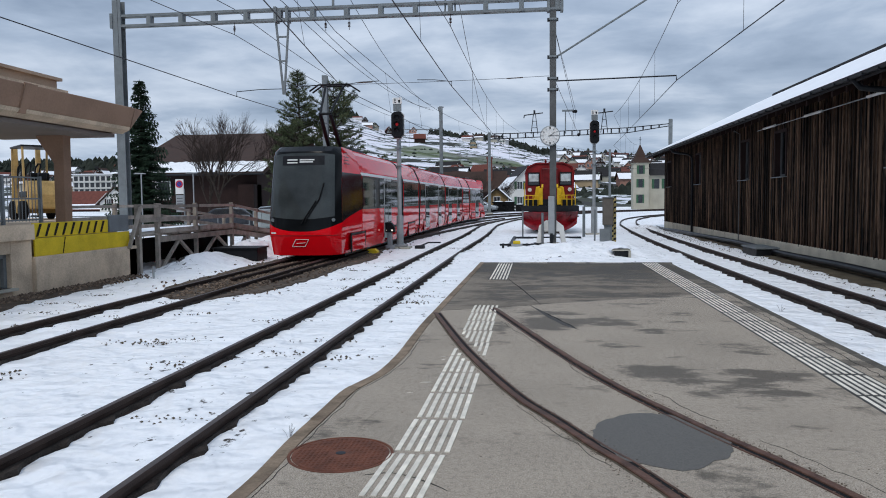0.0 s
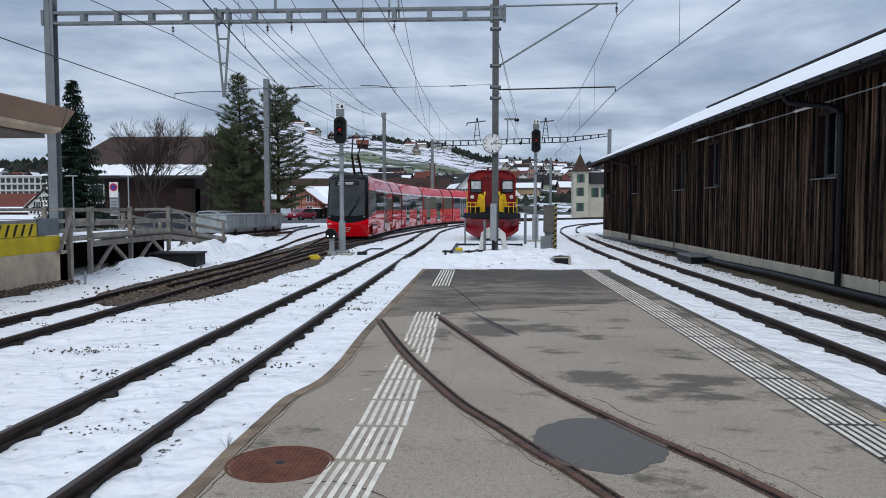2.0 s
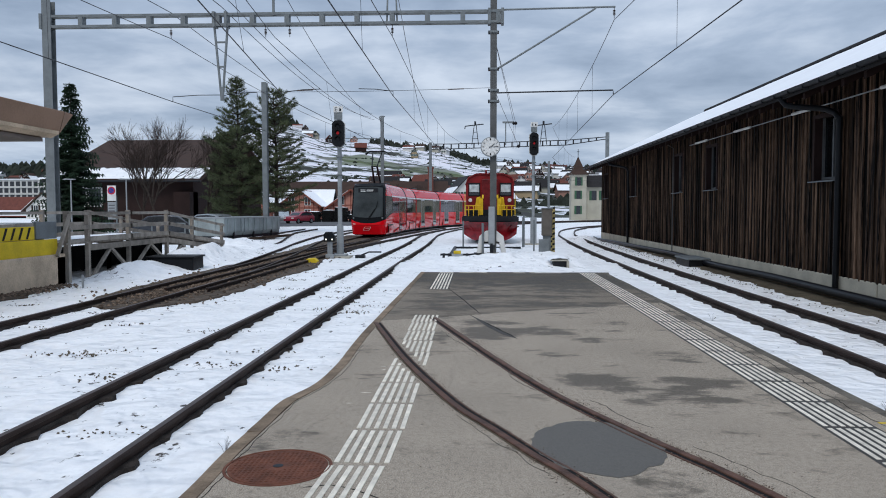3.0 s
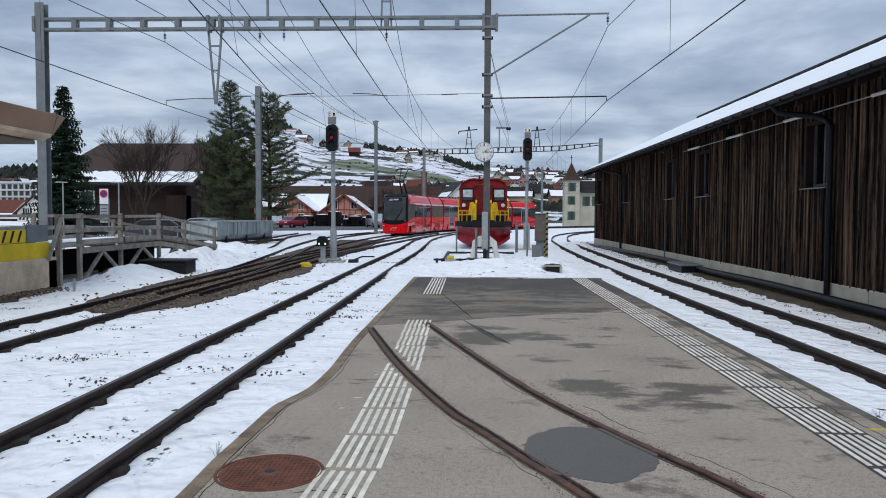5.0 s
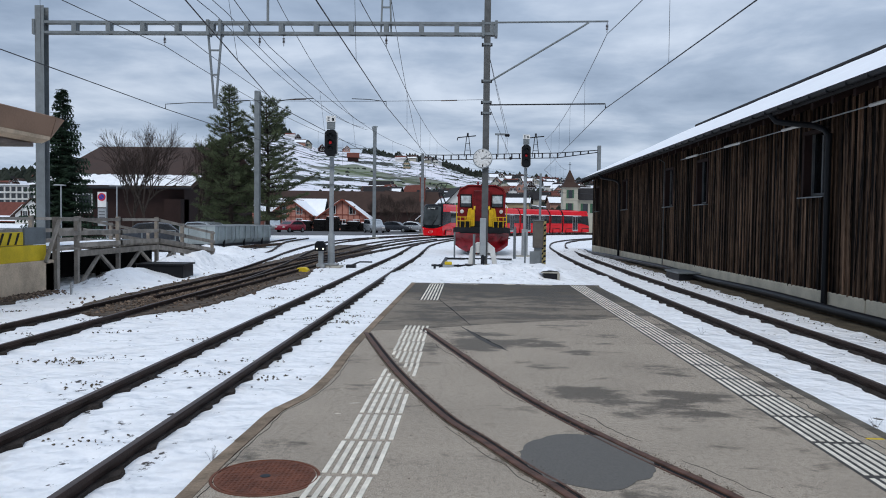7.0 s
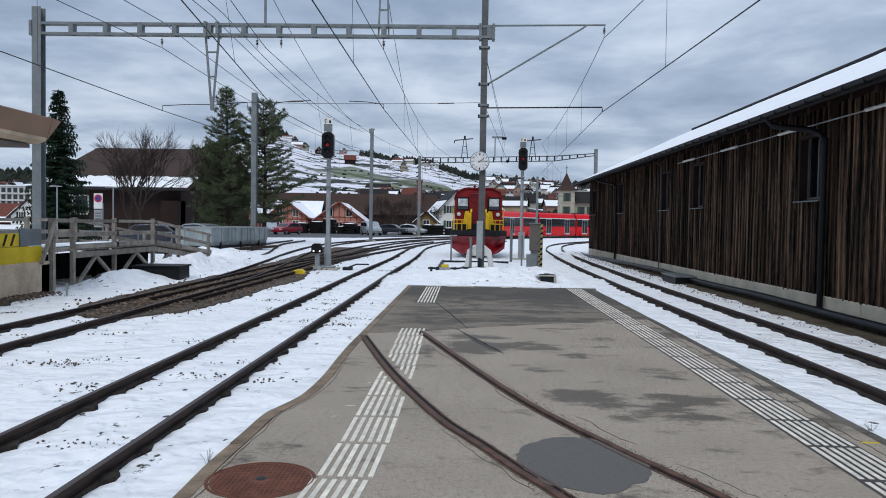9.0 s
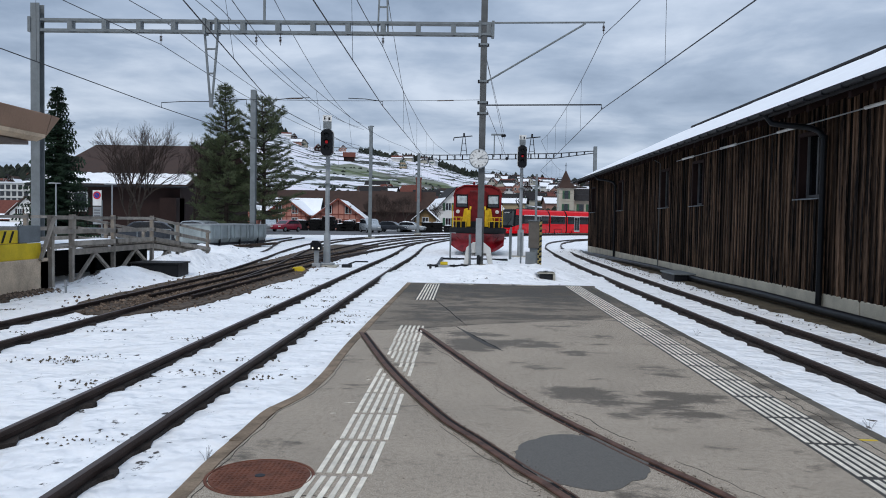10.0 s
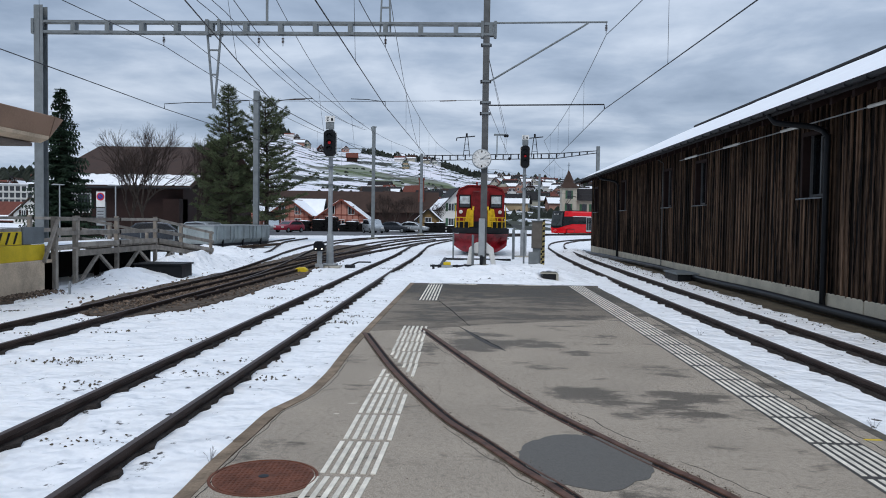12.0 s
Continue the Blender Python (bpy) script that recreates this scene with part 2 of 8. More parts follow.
M_FARTREE = mat("far_trees", (0.035, 0.042, 0.032), rough=0.9, dark=0.5, scale=0.3, fine=3, bump=0)
M_BARETWIG = mat("bare_twigs", (0.05, 0.036, 0.03), rough=0.9, dark=0.6, scale=1, fine=8, bump=0)


def mat_asphalt():
    """Platform asphalt: fine grain, older pale and damp dark fields, hairline cracks."""
    k = mat("asphalt", (0.45, 0.375, 0.292), rough=0.85, dark=0.80, scale=0.9, fine=140.0, bump=0.5, spec=0.14)
    n, l = k.node_tree.nodes, k.node_tree.links
    b = n["Principled BSDF"]
    tc = n.new("ShaderNodeTexCoord")
    sep = n.new("ShaderNodeSeparateXYZ")
    l.new(tc.outputs["Object"], sep.inputs[0])

    def m(op, a, b2=None, c=None):
        q = n.new("ShaderNodeMath")
        q.operation = op
        for i, v in enumerate((a, b2, c)):
            if v is None:
                continue
            if isinstance(v, (int, float)):
                q.inputs[i].default_value = v
            else:
                l.new(v, q.inputs[i])
        return q.outputs[0]

    def rng(v, a, b2):
        q = n.new("ShaderNodeMapRange")
        q.inputs["From Min"].default_value, q.inputs["From Max"].default_value = a, b2
        l.new(v, q.inputs["Value"])
        return q.outputs[0]
    # damp patches, longer across the platform than along it
    mp = n.new("ShaderNodeMapping")
    mp.inputs["Scale"].default_value = (0.55, 0.95, 1)
    mp.inputs["Location"].default_value = (3.1, 0.4, 0)
    l.new(tc.outputs["Object"], mp.inputs["Vector"])
    damp = n.new("ShaderNodeTexNoise")
    damp.inputs["Scale"].default_value, damp.inputs["Detail"].default_value, damp.inputs["Roughness"].default_value = 1.5, 10.0, 0.66
    l.new(mp.outputs[0], damp.inputs["Vector"])
    streak = n.new("ShaderNodeTexNoise")
    streak.inputs["Scale"].default_value, streak.inputs["Detail"].default_value, streak.inputs["Roughness"].default_value = 3.2, 9.0, 0.72
    l.new(mp.outputs[0], streak.inputs["Vector"])

    def spot(cx, cy, rx, ry, weight):
        """A round wet place, strongest at its centre."""
        dx = m("MULTIPLY", m("SUBTRACT", sep.outputs["X"], cx), 1 / rx)
        dy = m("MULTIPLY", m("SUBTRACT", sep.outputs["Y"], cy), 1 / ry)
        q = m("ADD", m("MULTIPLY", dx, dx), m("MULTIPLY", dy, dy))
        return m("MULTIPLY", m("MAXIMUM", m("SUBTRACT", 1.0, q), 0.0), weight)
    # the far field was resurfaced: darker and wetter beyond a slanting seam
    far = rng(m("ADD", sep.outputs["Y"], m("MULTIPLY", streak.outputs["Fac"], 3.0)), 16.2, 18.4)
    newer = rng(m("SUBTRACT", sep.outputs["Y"], m("MULTIPLY_ADD", sep.outputs["X"], 0.49, 11.42)), 0.0, 0.06)
    total = damp.outputs["Fac"]
    for args in ((1.2, 6.98, 0.50, 0.48, 0.27), (2.12, 7.02, 0.55, 0.40, 0.27), (1.7, 6.45, 0.55, 0.45, 0.15), (-0.47, 9.35, 0.2, 0.55, 0.2), (0.15, 10.0, 0.5, 1.4, 0.24), (0.9, 9.9, 0.5, 0.5, 0.18), (0.9, 13.6, 2.4, 2.6, 0.15), (-0.6, 12.6, 0.9, 2.4, 0.12), (2.0, 16.0, 1.6, 1.6, 0.12), (3.02, 11.5, 0.35, 7.0, 0.12)):
        total = m("ADD", total, spot(*args))
    total = m("ADD", total, m("ADD", m("MULTIPLY", far, 0.17), m("MULTIPLY", m("SUBTRACT", streak.outputs["Fac"], 0.5), 0.85)))
    wet = rng(total, 0.58, 0.69)
    vor = n.new("ShaderNodeTexVoronoi")
    vor.feature = "DISTANCE_TO_EDGE"
    vor.inputs["Scale"].default_value = 0.27
    wob = n.new("ShaderNodeTexNoise")
    wob.inputs["Scale"].default_value, wob.inputs["Detail"].default_value = 2.5, 5.0
    l.new(tc.outputs["Object"], wob.inputs["Vector"])
    va = n.new("ShaderNodeVectorMath")
    va.operation = "MULTIPLY_ADD"
    l.new(wob.outputs["Color"], va.inputs[0])
    va.inputs[1].default_value = (0.12, 0.12, 0.12)
    l.new(tc.outputs["Object"], va.inputs[2])
    l.new(va.outputs[0], vor.inputs["Vector"])
    crack = rng(vor.outputs["Distance"], 0.0022, 0.0006)
    grain = n.new("ShaderNodeTexNoise")
    grain.inputs["Scale"].default_value, grain.inputs["Detail"].default_value, grain.inputs["Roughness"].default_value = 120.0, 5.0, 0.75
    l.new(tc.outputs["Object"], grain.inputs["Vector"])
    old = b.inputs["Base Color"].links[0].from_socket

    def mixc(f, a, colour, kind="MIX"):
        q = n.new("ShaderNodeMix")
        q.data_type, q.blend_type = "RGBA", kind
        l.new(f, q.inputs["Factor"])
        l.new(a, q.inputs["A"])
        q.inputs["B"].default_value = (*colour, 1)
        return q.outputs["Result"]
    mid = n.new("ShaderNodeTexNoise")
    mid.inputs["Scale"].default_value, mid.inputs["Detail"].default_value, mid.inputs["Roughness"].default_value = 26.0, 6.0, 0.8
    l.new(tc.outputs["Object"], mid.inputs["Vector"])
    c = mixc(m("MULTIPLY", rng(grain.outputs["Fac"], 0.52, 0.62), 0.9), old, (0.60, 0.53, 0.45))
    c = mixc(m("MULTIPLY", rng(grain.outputs["Fac"], 0.49, 0.38), 0.9), c, (0.085, 0.075, 0.062))
    c = mixc(m("MULTIPLY", rng(mid.outputs["Fac"], 0.50, 0.30), 0.75), c, (0.12, 0.105, 0.088))
    c = mixc(m("MULTIPLY", rng(mid.outputs["Fac"], 0.56, 0.72), 0.4), c, (0.55, 0.50, 0.43))
    c = mixc(m("MULTIPLY", newer, 0.55), c, (0.125, 0.105, 0.082))
    c = mixc(m("MULTIPLY", far, 0.68), c, (0.085, 0.075, 0.063))
    c = mixc(m("MULTIPLY", wet, 0.70), c, (0.050, 0.043, 0.034))
    c = mixc(m("MULTIPLY", crack, 0.2), c, (0.06, 0.055, 0.05))
    l.new(c, b.inputs["Base Color"])
    rgh = m("MULTIPLY_ADD", wet, -0.25, 0.86)
    l.new(rgh, b.inputs["Roughness"])
    return k


def mat_boards():
    """Weathered larch boards: upright grain, nearly black streaks, reddish brown where the rain has washed them."""
    k = mat("barn_boards", (0.16, 0.098, 0.063), rough=0.85, scale=2.2, fine=22.0, bump=0.7, pieces=0.9, stretch=(2.6, 2.6, 0.2), col2=(0.0045, 0.004, 0.004), spec=0.1)
    e = [q for q in k.node_tree.nodes if q.bl_idname == "ShaderNodeValToRGB"][0].color_ramp.elements
    e[0].position, e[1].position = 0.41, 0.70
    return k


def mat_hill():
    """Far slope: snow lying in bands along the terraces, with grass and brown scrub between."""
    k = bpy.data.materials.new("hill_slope")
    k.use_nodes = True
    n, l = k.node_tree.nodes, k.node_tree.links
    b = n["Principled BSDF"]
    tc = n.new("ShaderNodeTexCoord")

    def tex(scale, stretch, detail=6.0, rough=0.6, seed=0.0):
        mp = n.new("ShaderNodeMapping")
        mp.inputs["Scale"].default_value = stretch
        mp.inputs["Location"].default_value = (seed, seed, seed)
        mp.inputs["Rotation"].default_value = (0, radians(9), 0)
        l.new(tc.outputs["Object"], mp.inputs["Vector"])
        t = n.new("ShaderNodeTexNoise")
        t.inputs["Scale"].default_value, t.inputs["Detail"].default_value, t.inputs["Roughness"].default_value = scale, detail, rough
        l.new(mp.outputs[0], t.inputs["Vector"])
        return t.outputs["Fac"]
    band = tex(0.02, (0.8, 0.6, 24.0), 9.0, 0.70)
    spot = tex(0.02, (1, 0.6, 2.0), 5.0, 0.6, 5.0)
    add = n.new("ShaderNodeMath")
    add.operation = "MULTIPLY_ADD"
    l.new(spot, add.inputs[0])
    add.inputs[1].default_value = 0.20
    l.new(band, add.inputs[2])
    # rows of vines, running down across the slope
    sep = n.new("ShaderNodeSeparateXYZ")
    l.new(tc.outputs["Object"], sep.inputs[0])
    lean = n.new("ShaderNodeMath")
    lean.operation = "MULTIPLY_ADD"
    l.new(sep.outputs["X"], lean.inputs[0])
    lean.inputs[1].default_value = 0.2
    l.new(sep.outputs["Z"], lean.inputs[2])
    comb = n.new("ShaderNodeCombineXYZ")
    l.new(sep.outputs["X"], comb.inputs["X"])
    l.new(lean.outputs[0], comb.inputs["Z"])
    rmp = n.new("ShaderNodeMapping")
    rmp.inputs["Scale"].default_value = (0.018, 1.0, 0.62)
    l.new(comb.outputs[0], rmp.inputs["Vector"])
    vine = n.new("ShaderNodeTexNoise")
    vine.inputs["Scale"].default_value, vine.inputs["Detail"].default_value, vine.inputs["Roughness"].default_value = 1.0, 3.0, 0.6
    l.new(rmp.outputs[0], vine.inputs["Vector"])
    off = n.new("ShaderNodeMath")
    off.operation = "SUBTRACT"
    l.new(vine.outputs["Fac"], off.inputs[0])
    off.inputs[1].default_value = 0.5
    add2 = n.new("ShaderNodeMath")
    add2.operation = "MULTIPLY_ADD"
    l.new(off.outputs[0], add2.inputs[0])
    add2.inputs[1].default_value = 0.62
    l.new(add.outputs[0], add2.inputs[2])
    r = n.new("ShaderNodeValToRGB")
    e = r.color_ramp.elements
    e[0].position, e[0].color = 0.495, (0.020, 0.020, 0.016, 1)
    e[1].position, e[1].color = 0.665, (0.78, 0.75, 0.80, 1)
    g = e.new(0.553)
    g.color = (0.04, 0.048, 0.024, 1)
    g = e.new(0.566)
    g.color = (0.075, 0.10, 0.035, 1)
    g = e.new(0.577)
    g.color = (0.68, 0.71, 0.76, 1)
    l.new(add2.outputs[0], r.inputs[0])
    # fields where the snow has gone: winter grass and brown vineyard
    grass = tex(0.011, (1.0, 0.35, 2.6), 4.0, 0.55, 11.0)
    mask = n.new("ShaderNodeMapRange")
    mask.inputs["From Min"].default_value, mask.inputs["From Max"].default_value = 0.65, 0.67
    l.new(grass, mask.inputs["Value"])
    part_way = n.new("ShaderNodeMath")
    part_way.operation = "MULTIPLY"
    part_way.inputs[1].default_value = 0.85
    l.new(mask.outputs[0], part_way.inputs[0])
    hue = n.new("ShaderNodeValToRGB")
    hue.color_ramp.elements[0].position, hue.color_ramp.elements[0].color = 0.42, (0.055, 0.045, 0.028, 1)
    hue.color_ramp.elements[1].position, hue.color_ramp.elements[1].color = 0.56, (0.085, 0.115, 0.035, 1)
    l.new(spot, hue.inputs[0])
    mx = n.new("ShaderNodeMix")
    mx.data_type = "RGBA"
    l.new(part_way.outputs[0], mx.inputs["Factor"])
    l.new(r.outputs[0], mx.inputs["A"])
    l.new(hue.outputs[0], mx.inputs["B"])
    l.new(mx.outputs["Result"], b.inputs["Base Color"])
    b.inputs["Roughness"].default_value = 0.9
    return k


M_ASPHALT = mat_asphalt()
M_BOARD = mat_boards()
M_HILL = mat_hill()
M_PUDDLE = mat("damp_asphalt", (0.140, 0.129, 0.113), rough=0.6, dark=0.55, scale=90, fine=190, bump=0.3, spec=0.3)
M_NEWASPHALT = mat("patch_asphalt", (0.085, 0.08, 0.075), rough=0.75, dark=0.75, scale=3, fine=140, bump=0.35)
M_ROADFAR = mat("yard_asphalt", (0.12, 0.12, 0.125), rough=0.75, dark=0.7, scale=0.3, fine=8, bump=0.2)


# ---- building blocks ----
class Shape:
    """Gathers the faces of one mesh."""

    def __init__(self):
        self.v, self.f = [], []

    def add(self, verts, faces, m=None):
        o = len(self.v)
        for p in verts:
            self.v.append(tuple(m @ Vector(p)) if m is not None else tuple(p))
        for q in faces:
            self.f.append(tuple(i + o for i in q))
        return self

    def box(self, x0, y0, z0, x1, y1, z1, m=None):
        return self.add([(x0, y0, z0), (x1, y0, z0), (x1, y1, z0), (x0, y1, z0), (x0, y0, z1), (x1, y0, z1), (x1, y1, z1), (x0, y1, z1)],
                        [(0, 3, 2, 1), (4, 5, 6, 7), (0, 1, 5, 4), (1, 2, 6, 5), (2, 3, 7, 6), (3, 0, 4, 7)], m)

    def mid(self, cx, cy, cz, sx, sy, sz, m=None):
        return self.box(cx - sx / 2, cy - sy / 2, cz - sz / 2, cx + sx / 2, cy + sy / 2, cz + sz / 2, m)

    def bar(self, p, q, w, d=None):
        """A square bar from p to q."""
        d = d or w
        p, q = Vector(p), Vector(q)
        z = (q - p).normalized()
        x = z.cross(Vector((0, 0, 1)) if abs(z.z) < 0.95 else Vector((0, 1, 0))).normalized()
        y = z.cross(x)
        c = [(-w / 2, -d / 2), (w / 2, -d / 2), (w / 2, d / 2), (-w / 2, d / 2)]
        vs = [p + x * a + y * b for a, b in c] + [q + x * a + y * b for a, b in c]
        return self.add(vs, [(3, 2, 1, 0), (4, 5, 6, 7), (0, 1, 5, 4), (1, 2, 6, 5), (2, 3, 7, 6), (3, 0, 4, 7)])

    def rod(self, pts, r, n=8, r1=None, cap=True):
        """A round rod along points; r1: its radius at the end."""
        pts = [Vector(p) for p in pts]
        k = len(pts)
        r1 = r if r1 is None else r1
        o = len(self.v)
        ref = None
        for i, p in enumerate(pts):
            t = (pts[min(i + 1, k - 1)] - pts[max(i - 1, 0)]).normalized()
            if ref is None:
                ref = t.cross(Vector((0, 0, 1)) if abs(t.z) < 0.95 else Vector((0, 1, 0))).normalized()
            x = (ref - t * ref.dot(t)).normalized()
            y = t.cross(x)
            ref = x
            rad = r + (r1 - r) * i / max(1, k - 1)
            for j in range(n):
                a = 2 * math.pi * j / n
                self.v.append(tuple(p + x * (math.cos(a) * rad) + y * (math.sin(a) * rad)))
        for i in range(k - 1):
            for j in range(n):
                a, b = o + i * n + j, o + i * n + (j + 1) % n
                self.f.append((a, b, b + n, a + n))
        if cap:
            self.f.append(tuple(o + j for j in reversed(range(n))))
            self.f.append(tuple(o + (k - 1) * n + j for j in range(n)))
        return self

    def sweep(self, pts, profile, cap=True):
        """A closed profile (sideways, up) swept along points, kept upright."""
        pts = [Vector(p) for p in pts]
        k, n, o = len(pts), len(profile), len(self.v)
        for i, p in enumerate(pts):
            t = pts[min(i + 1, k - 1)] - pts[max(i - 1, 0)]
            s = Vector((t.y, -t.x, 0)).normalized()
            for a, b in profile:
                self.v.append((p.x + s.x * a, p.y + s.y * a, p.z + b))
        for i in range(k - 1):
            for j in range(n):
                a, b = o + i * n + j, o + i * n + (j + 1) % n
                self.f.append((a, a + n, b + n, b))
        if cap:
            self.f.append(tuple(o + j for j in range(n)))
            self.f.append(tuple(o + (k - 1) * n + j for j in reversed(range(n))))
        return self

    def prism(self, poly, y0, y1, axis="y", m=None):
        """A flat outline pulled along an axis: (x, z) along y, (y, z) along x, (x, y) along z."""
        def at(a, b, c):
            return {"y": (a, c, b), "x": (c, a, b), "z": (a, b, c)}[axis]
        n = len(poly)
        vs = [at(a, b, y0) for a, b in poly] + [at(a, b, y1) for a, b in poly]
        fs = [tuple(range(n)), tuple(reversed(range(n, 2 * n)))] + [(i, n + i, n + (i + 1) % n, (i + 1) % n) for i in range(n)]
        return self.add(vs, fs, m)

    def lathe(self, prof, c, n=20, axis="z"):
        """Turned round an axis through c: profile of (radius, height)."""
        o = len(self.v)
        for r, h in prof:
            for j in range(n):
                a = 2 * math.pi * j / n
                x, y = r * math.cos(a), r * math.sin(a)
                self.v.append({"z": (c[0] + x, c[1] + y, c[2] + h), "y": (c[0] + x, c[1] + h, c[2] + y), "x": (c[0] + h, c[1] + x, c[2] + y)}[axis])
        for i in range(len(prof) - 1):
            for j in range(n):
                a, b = o + i * n + j, o + i * n + (j + 1) % n
                self.f.append((a, b, b + n, a + n))
        self.f.append(tuple(o + j for j in reversed(range(n))))
        self.f.append(tuple(o + (len(prof) - 1) * n + j for j in range(n)))
        return self

    def sheet(self, fn, nu, nv):
        """A grid of nu by nv faces from fn(u, v), both 0 to 1."""
        o = len(self.v)
        for i in range(nu + 1):
            for j in range(nv + 1):
                self.v.append(tuple(fn(i / nu, j / nv)))
        w = nv + 1
        for i in range(nu):
            for j in range(nv):
                a = o + i * w + j
                self.f.append((a, a + w, a + w + 1, a + 1))
        return self

    def mesh(self, name, material, smooth=False, bevel=0.0):
        me = bpy.data.meshes.new(name)
        me.from_pydata(self.v, [], self.f)
        b = bmesh.new()
        b.from_mesh(me)
        bmesh.ops.recalc_face_normals(b, faces=b.faces)
        if bevel:
            es = [e for e in b.edges if len(e.link_faces) == 2 and e.calc_face_angle(0) > 0.5]
            bmesh.ops.bevel(b, geom=es, offset=bevel, segments=2, profile=0.5, affect="EDGES", clamp_overlap=True)
        if smooth:
            for f in b.faces:
                f.smooth = True
            for e in b.edges:
                if len(e.link_faces) == 2 and e.calc_face_angle(0) > 0.6:
                    e.smooth = False
        b.to_mesh(me)
        b.free()
        me.materials.append(material)
        return me


def part(name, shape, material, parent, label="", smooth=False, bevel=0.0):
    ob = new(name, shape.mesh(name, material, smooth, bevel) if isinstance(shape, Shape) else shape)
    ob.parent = parent
    if label:
        tagged(ob, label)
    return ob


def thing(name, label, category, at=(0, 0, 0), rz=0, group="", kind=""):
    ob = new(name)
    ob.empty_display_size = 0.2
    ob.matrix_basis = pose(*at, 0, 0, rz)
    return tagged(ob, label, category, group, kind)


def single(name, shape, material, label, category, at=(0, 0, 0), rz=0, group="", kind="", smooth=False, bevel=0.0):
    ob = new(name, shape.mesh(name, material, smooth, bevel))
    ob.matrix_basis = pose(*at, 0, 0, rz)
    return tagged(ob, label, category, group, kind)


def smooth_line(pts, step=0.5):
    """A Catmull-Rom line through points of any dimension, sampled at about that step."""
    pts = [Vector(p) for p in pts]
    ps = [pts[0] * 2 - pts[1]] + pts + [pts[-1] * 2 - pts[-2]]
    out = []
    for i in range(1, len(ps) - 2):
        a, b, c, d = ps[i - 1:i + 3]
        n = max(1, int((c - b).length / step))
        for j in range(n):
            t = j / n
            out.append(0.5 * (2 * b + (c - a) * t + (2 * a - 5 * b + 4 * c - d) * t * t + (3 * b - a - 3 * c + d) * t ** 3))
    return out + [pts[-1]]


# ---- the line of the main track, along which the tram runs ----
def main_line():
    """Straight, then a ramp of curvature into a bend of 86 m radius. Steps of half a metre, from y = 0."""
    xs, ys, hs = [-6.403], [0.0], [-0.00530]
    for i in range(1, 400):
        k = min(max((i * 0.5 - 36.99) / 32.17, 0), 1) / 86.24
        h = min(hs[-1] + k * 0.5, 1.21)
        hs.append(h)
        xs.append(xs[-1] + math.sin(h) * 0.5)
        ys.append(ys[-1] + math.cos(h) * 0.5)
    return xs, ys, hs


LINE = main_line()
RAIL_Z = -0.05
SNOW_Z = -0.165


def on_line(s):
    g = np.arange(400) * 0.5
    return float(np.interp(s, g, LINE[0])), float(np.interp(s, g, LINE[1]))


# ---- ground ----
def ground_height(x, y):
    """Snow surface of the yard, flat with small lumps; far off it stays level."""
    if y > 75 or abs(x) > 40 or y < -6:
        return SNOW_Z - 0.02
    h = noise.noise((x * 0.9, y * 0.7, 0.3)) * 0.016 + noise.noise((x * 3.1, y * 2.6, 4.0)) * 0.028 + noise.noise((x * 7.3, y * 6.1, 9.0)) * 0.013
    # heaps along the foot of the timber ramp and in front of the shunting engine
    for cx, cy, rx, ry, a in ((-9.2, 24.8, 0.75, 5.0, 0.55), (-9.3, 19.6, 0.6, 1.0, 0.22), (0.7, 23.4, 2.8, 1.9, 0.36), (2.5, 27.0, 1.2, 1.5, 0.22), (-10.8, 33.5, 1.6, 3.0, 0.35), (6.2, 44.0, 0.9, 2.5, 0.2), (0.6, 34.0, 2.2, 2.4, 0.12), (-13.0, 38.0, 2.0, 3.0, 0.3)):
        q = ((x - cx) / rx) ** 2 + ((y - cy) / ry) ** 2
        if q < 4:
            h += a * math.exp(-q * 1.3) * (1 + 0.6 * noise.noise((x * 1.7, y * 1.7, 2.0)))
    return SNOW_Z + h


def make_ground():
    xs = np.concatenate([[-900, -300, -120, -60, -30, -22, -17], np.arange(-14, 8.2, 0.13), [10, 14, 20, 40, 100, 300, 900]])
    ys = np.concatenate([[-300, -80, -25, -8, -3, 0], np.arange(2.0, 22, 0.13), np.arange(22, 50, 0.25), np.arange(50, 76, 1.0), [80, 95, 120, 160, 230, 350, 700, 1500]])
    vs = [(float(x), float(y), ground_height(float(x), float(y))) for y in ys for x in xs]
    w = len(xs)
    fs = [(j * w + i, j * w + i + 1, (j + 1) * w + i + 1, (j + 1) * w + i) for j in range(len(ys) - 1) for i in range(w - 1)]
    me = bpy.data.meshes.new("ground")
    me.from_pydata(vs, [], fs)
    me.materials.append(M_SNOW)
    for p in me.polygons:
        p.use_smooth = True
    tagged(new("ground", me), "snow-covered station yard with dark specks of ballast", "ground", kind="structure")


make_ground()


def patch(name, outline, z, material, label, category, thick=0.05, rough_edge=0.12, seed=0):
    """A flat layer with a ragged rim lying on the ground."""
    pts = []
    n = len(outline)
    for i in range(n):
        a, b = Vector(outline[i]), Vector(outline[(i + 1) % n])
        k = max(1, int((b - a).length / 0.3))
        for j in range(k):
            p = a.lerp(b, j / k)
            o = noise.noise_vector((p.x * 1.9, p.y * 1.9, seed)) * rough_edge
            pts.append((p.x + o.x, p.y + o.y))
    return single(name, Shape().prism(pts, z - thick, z, "z"), material, label, category, kind="structure")


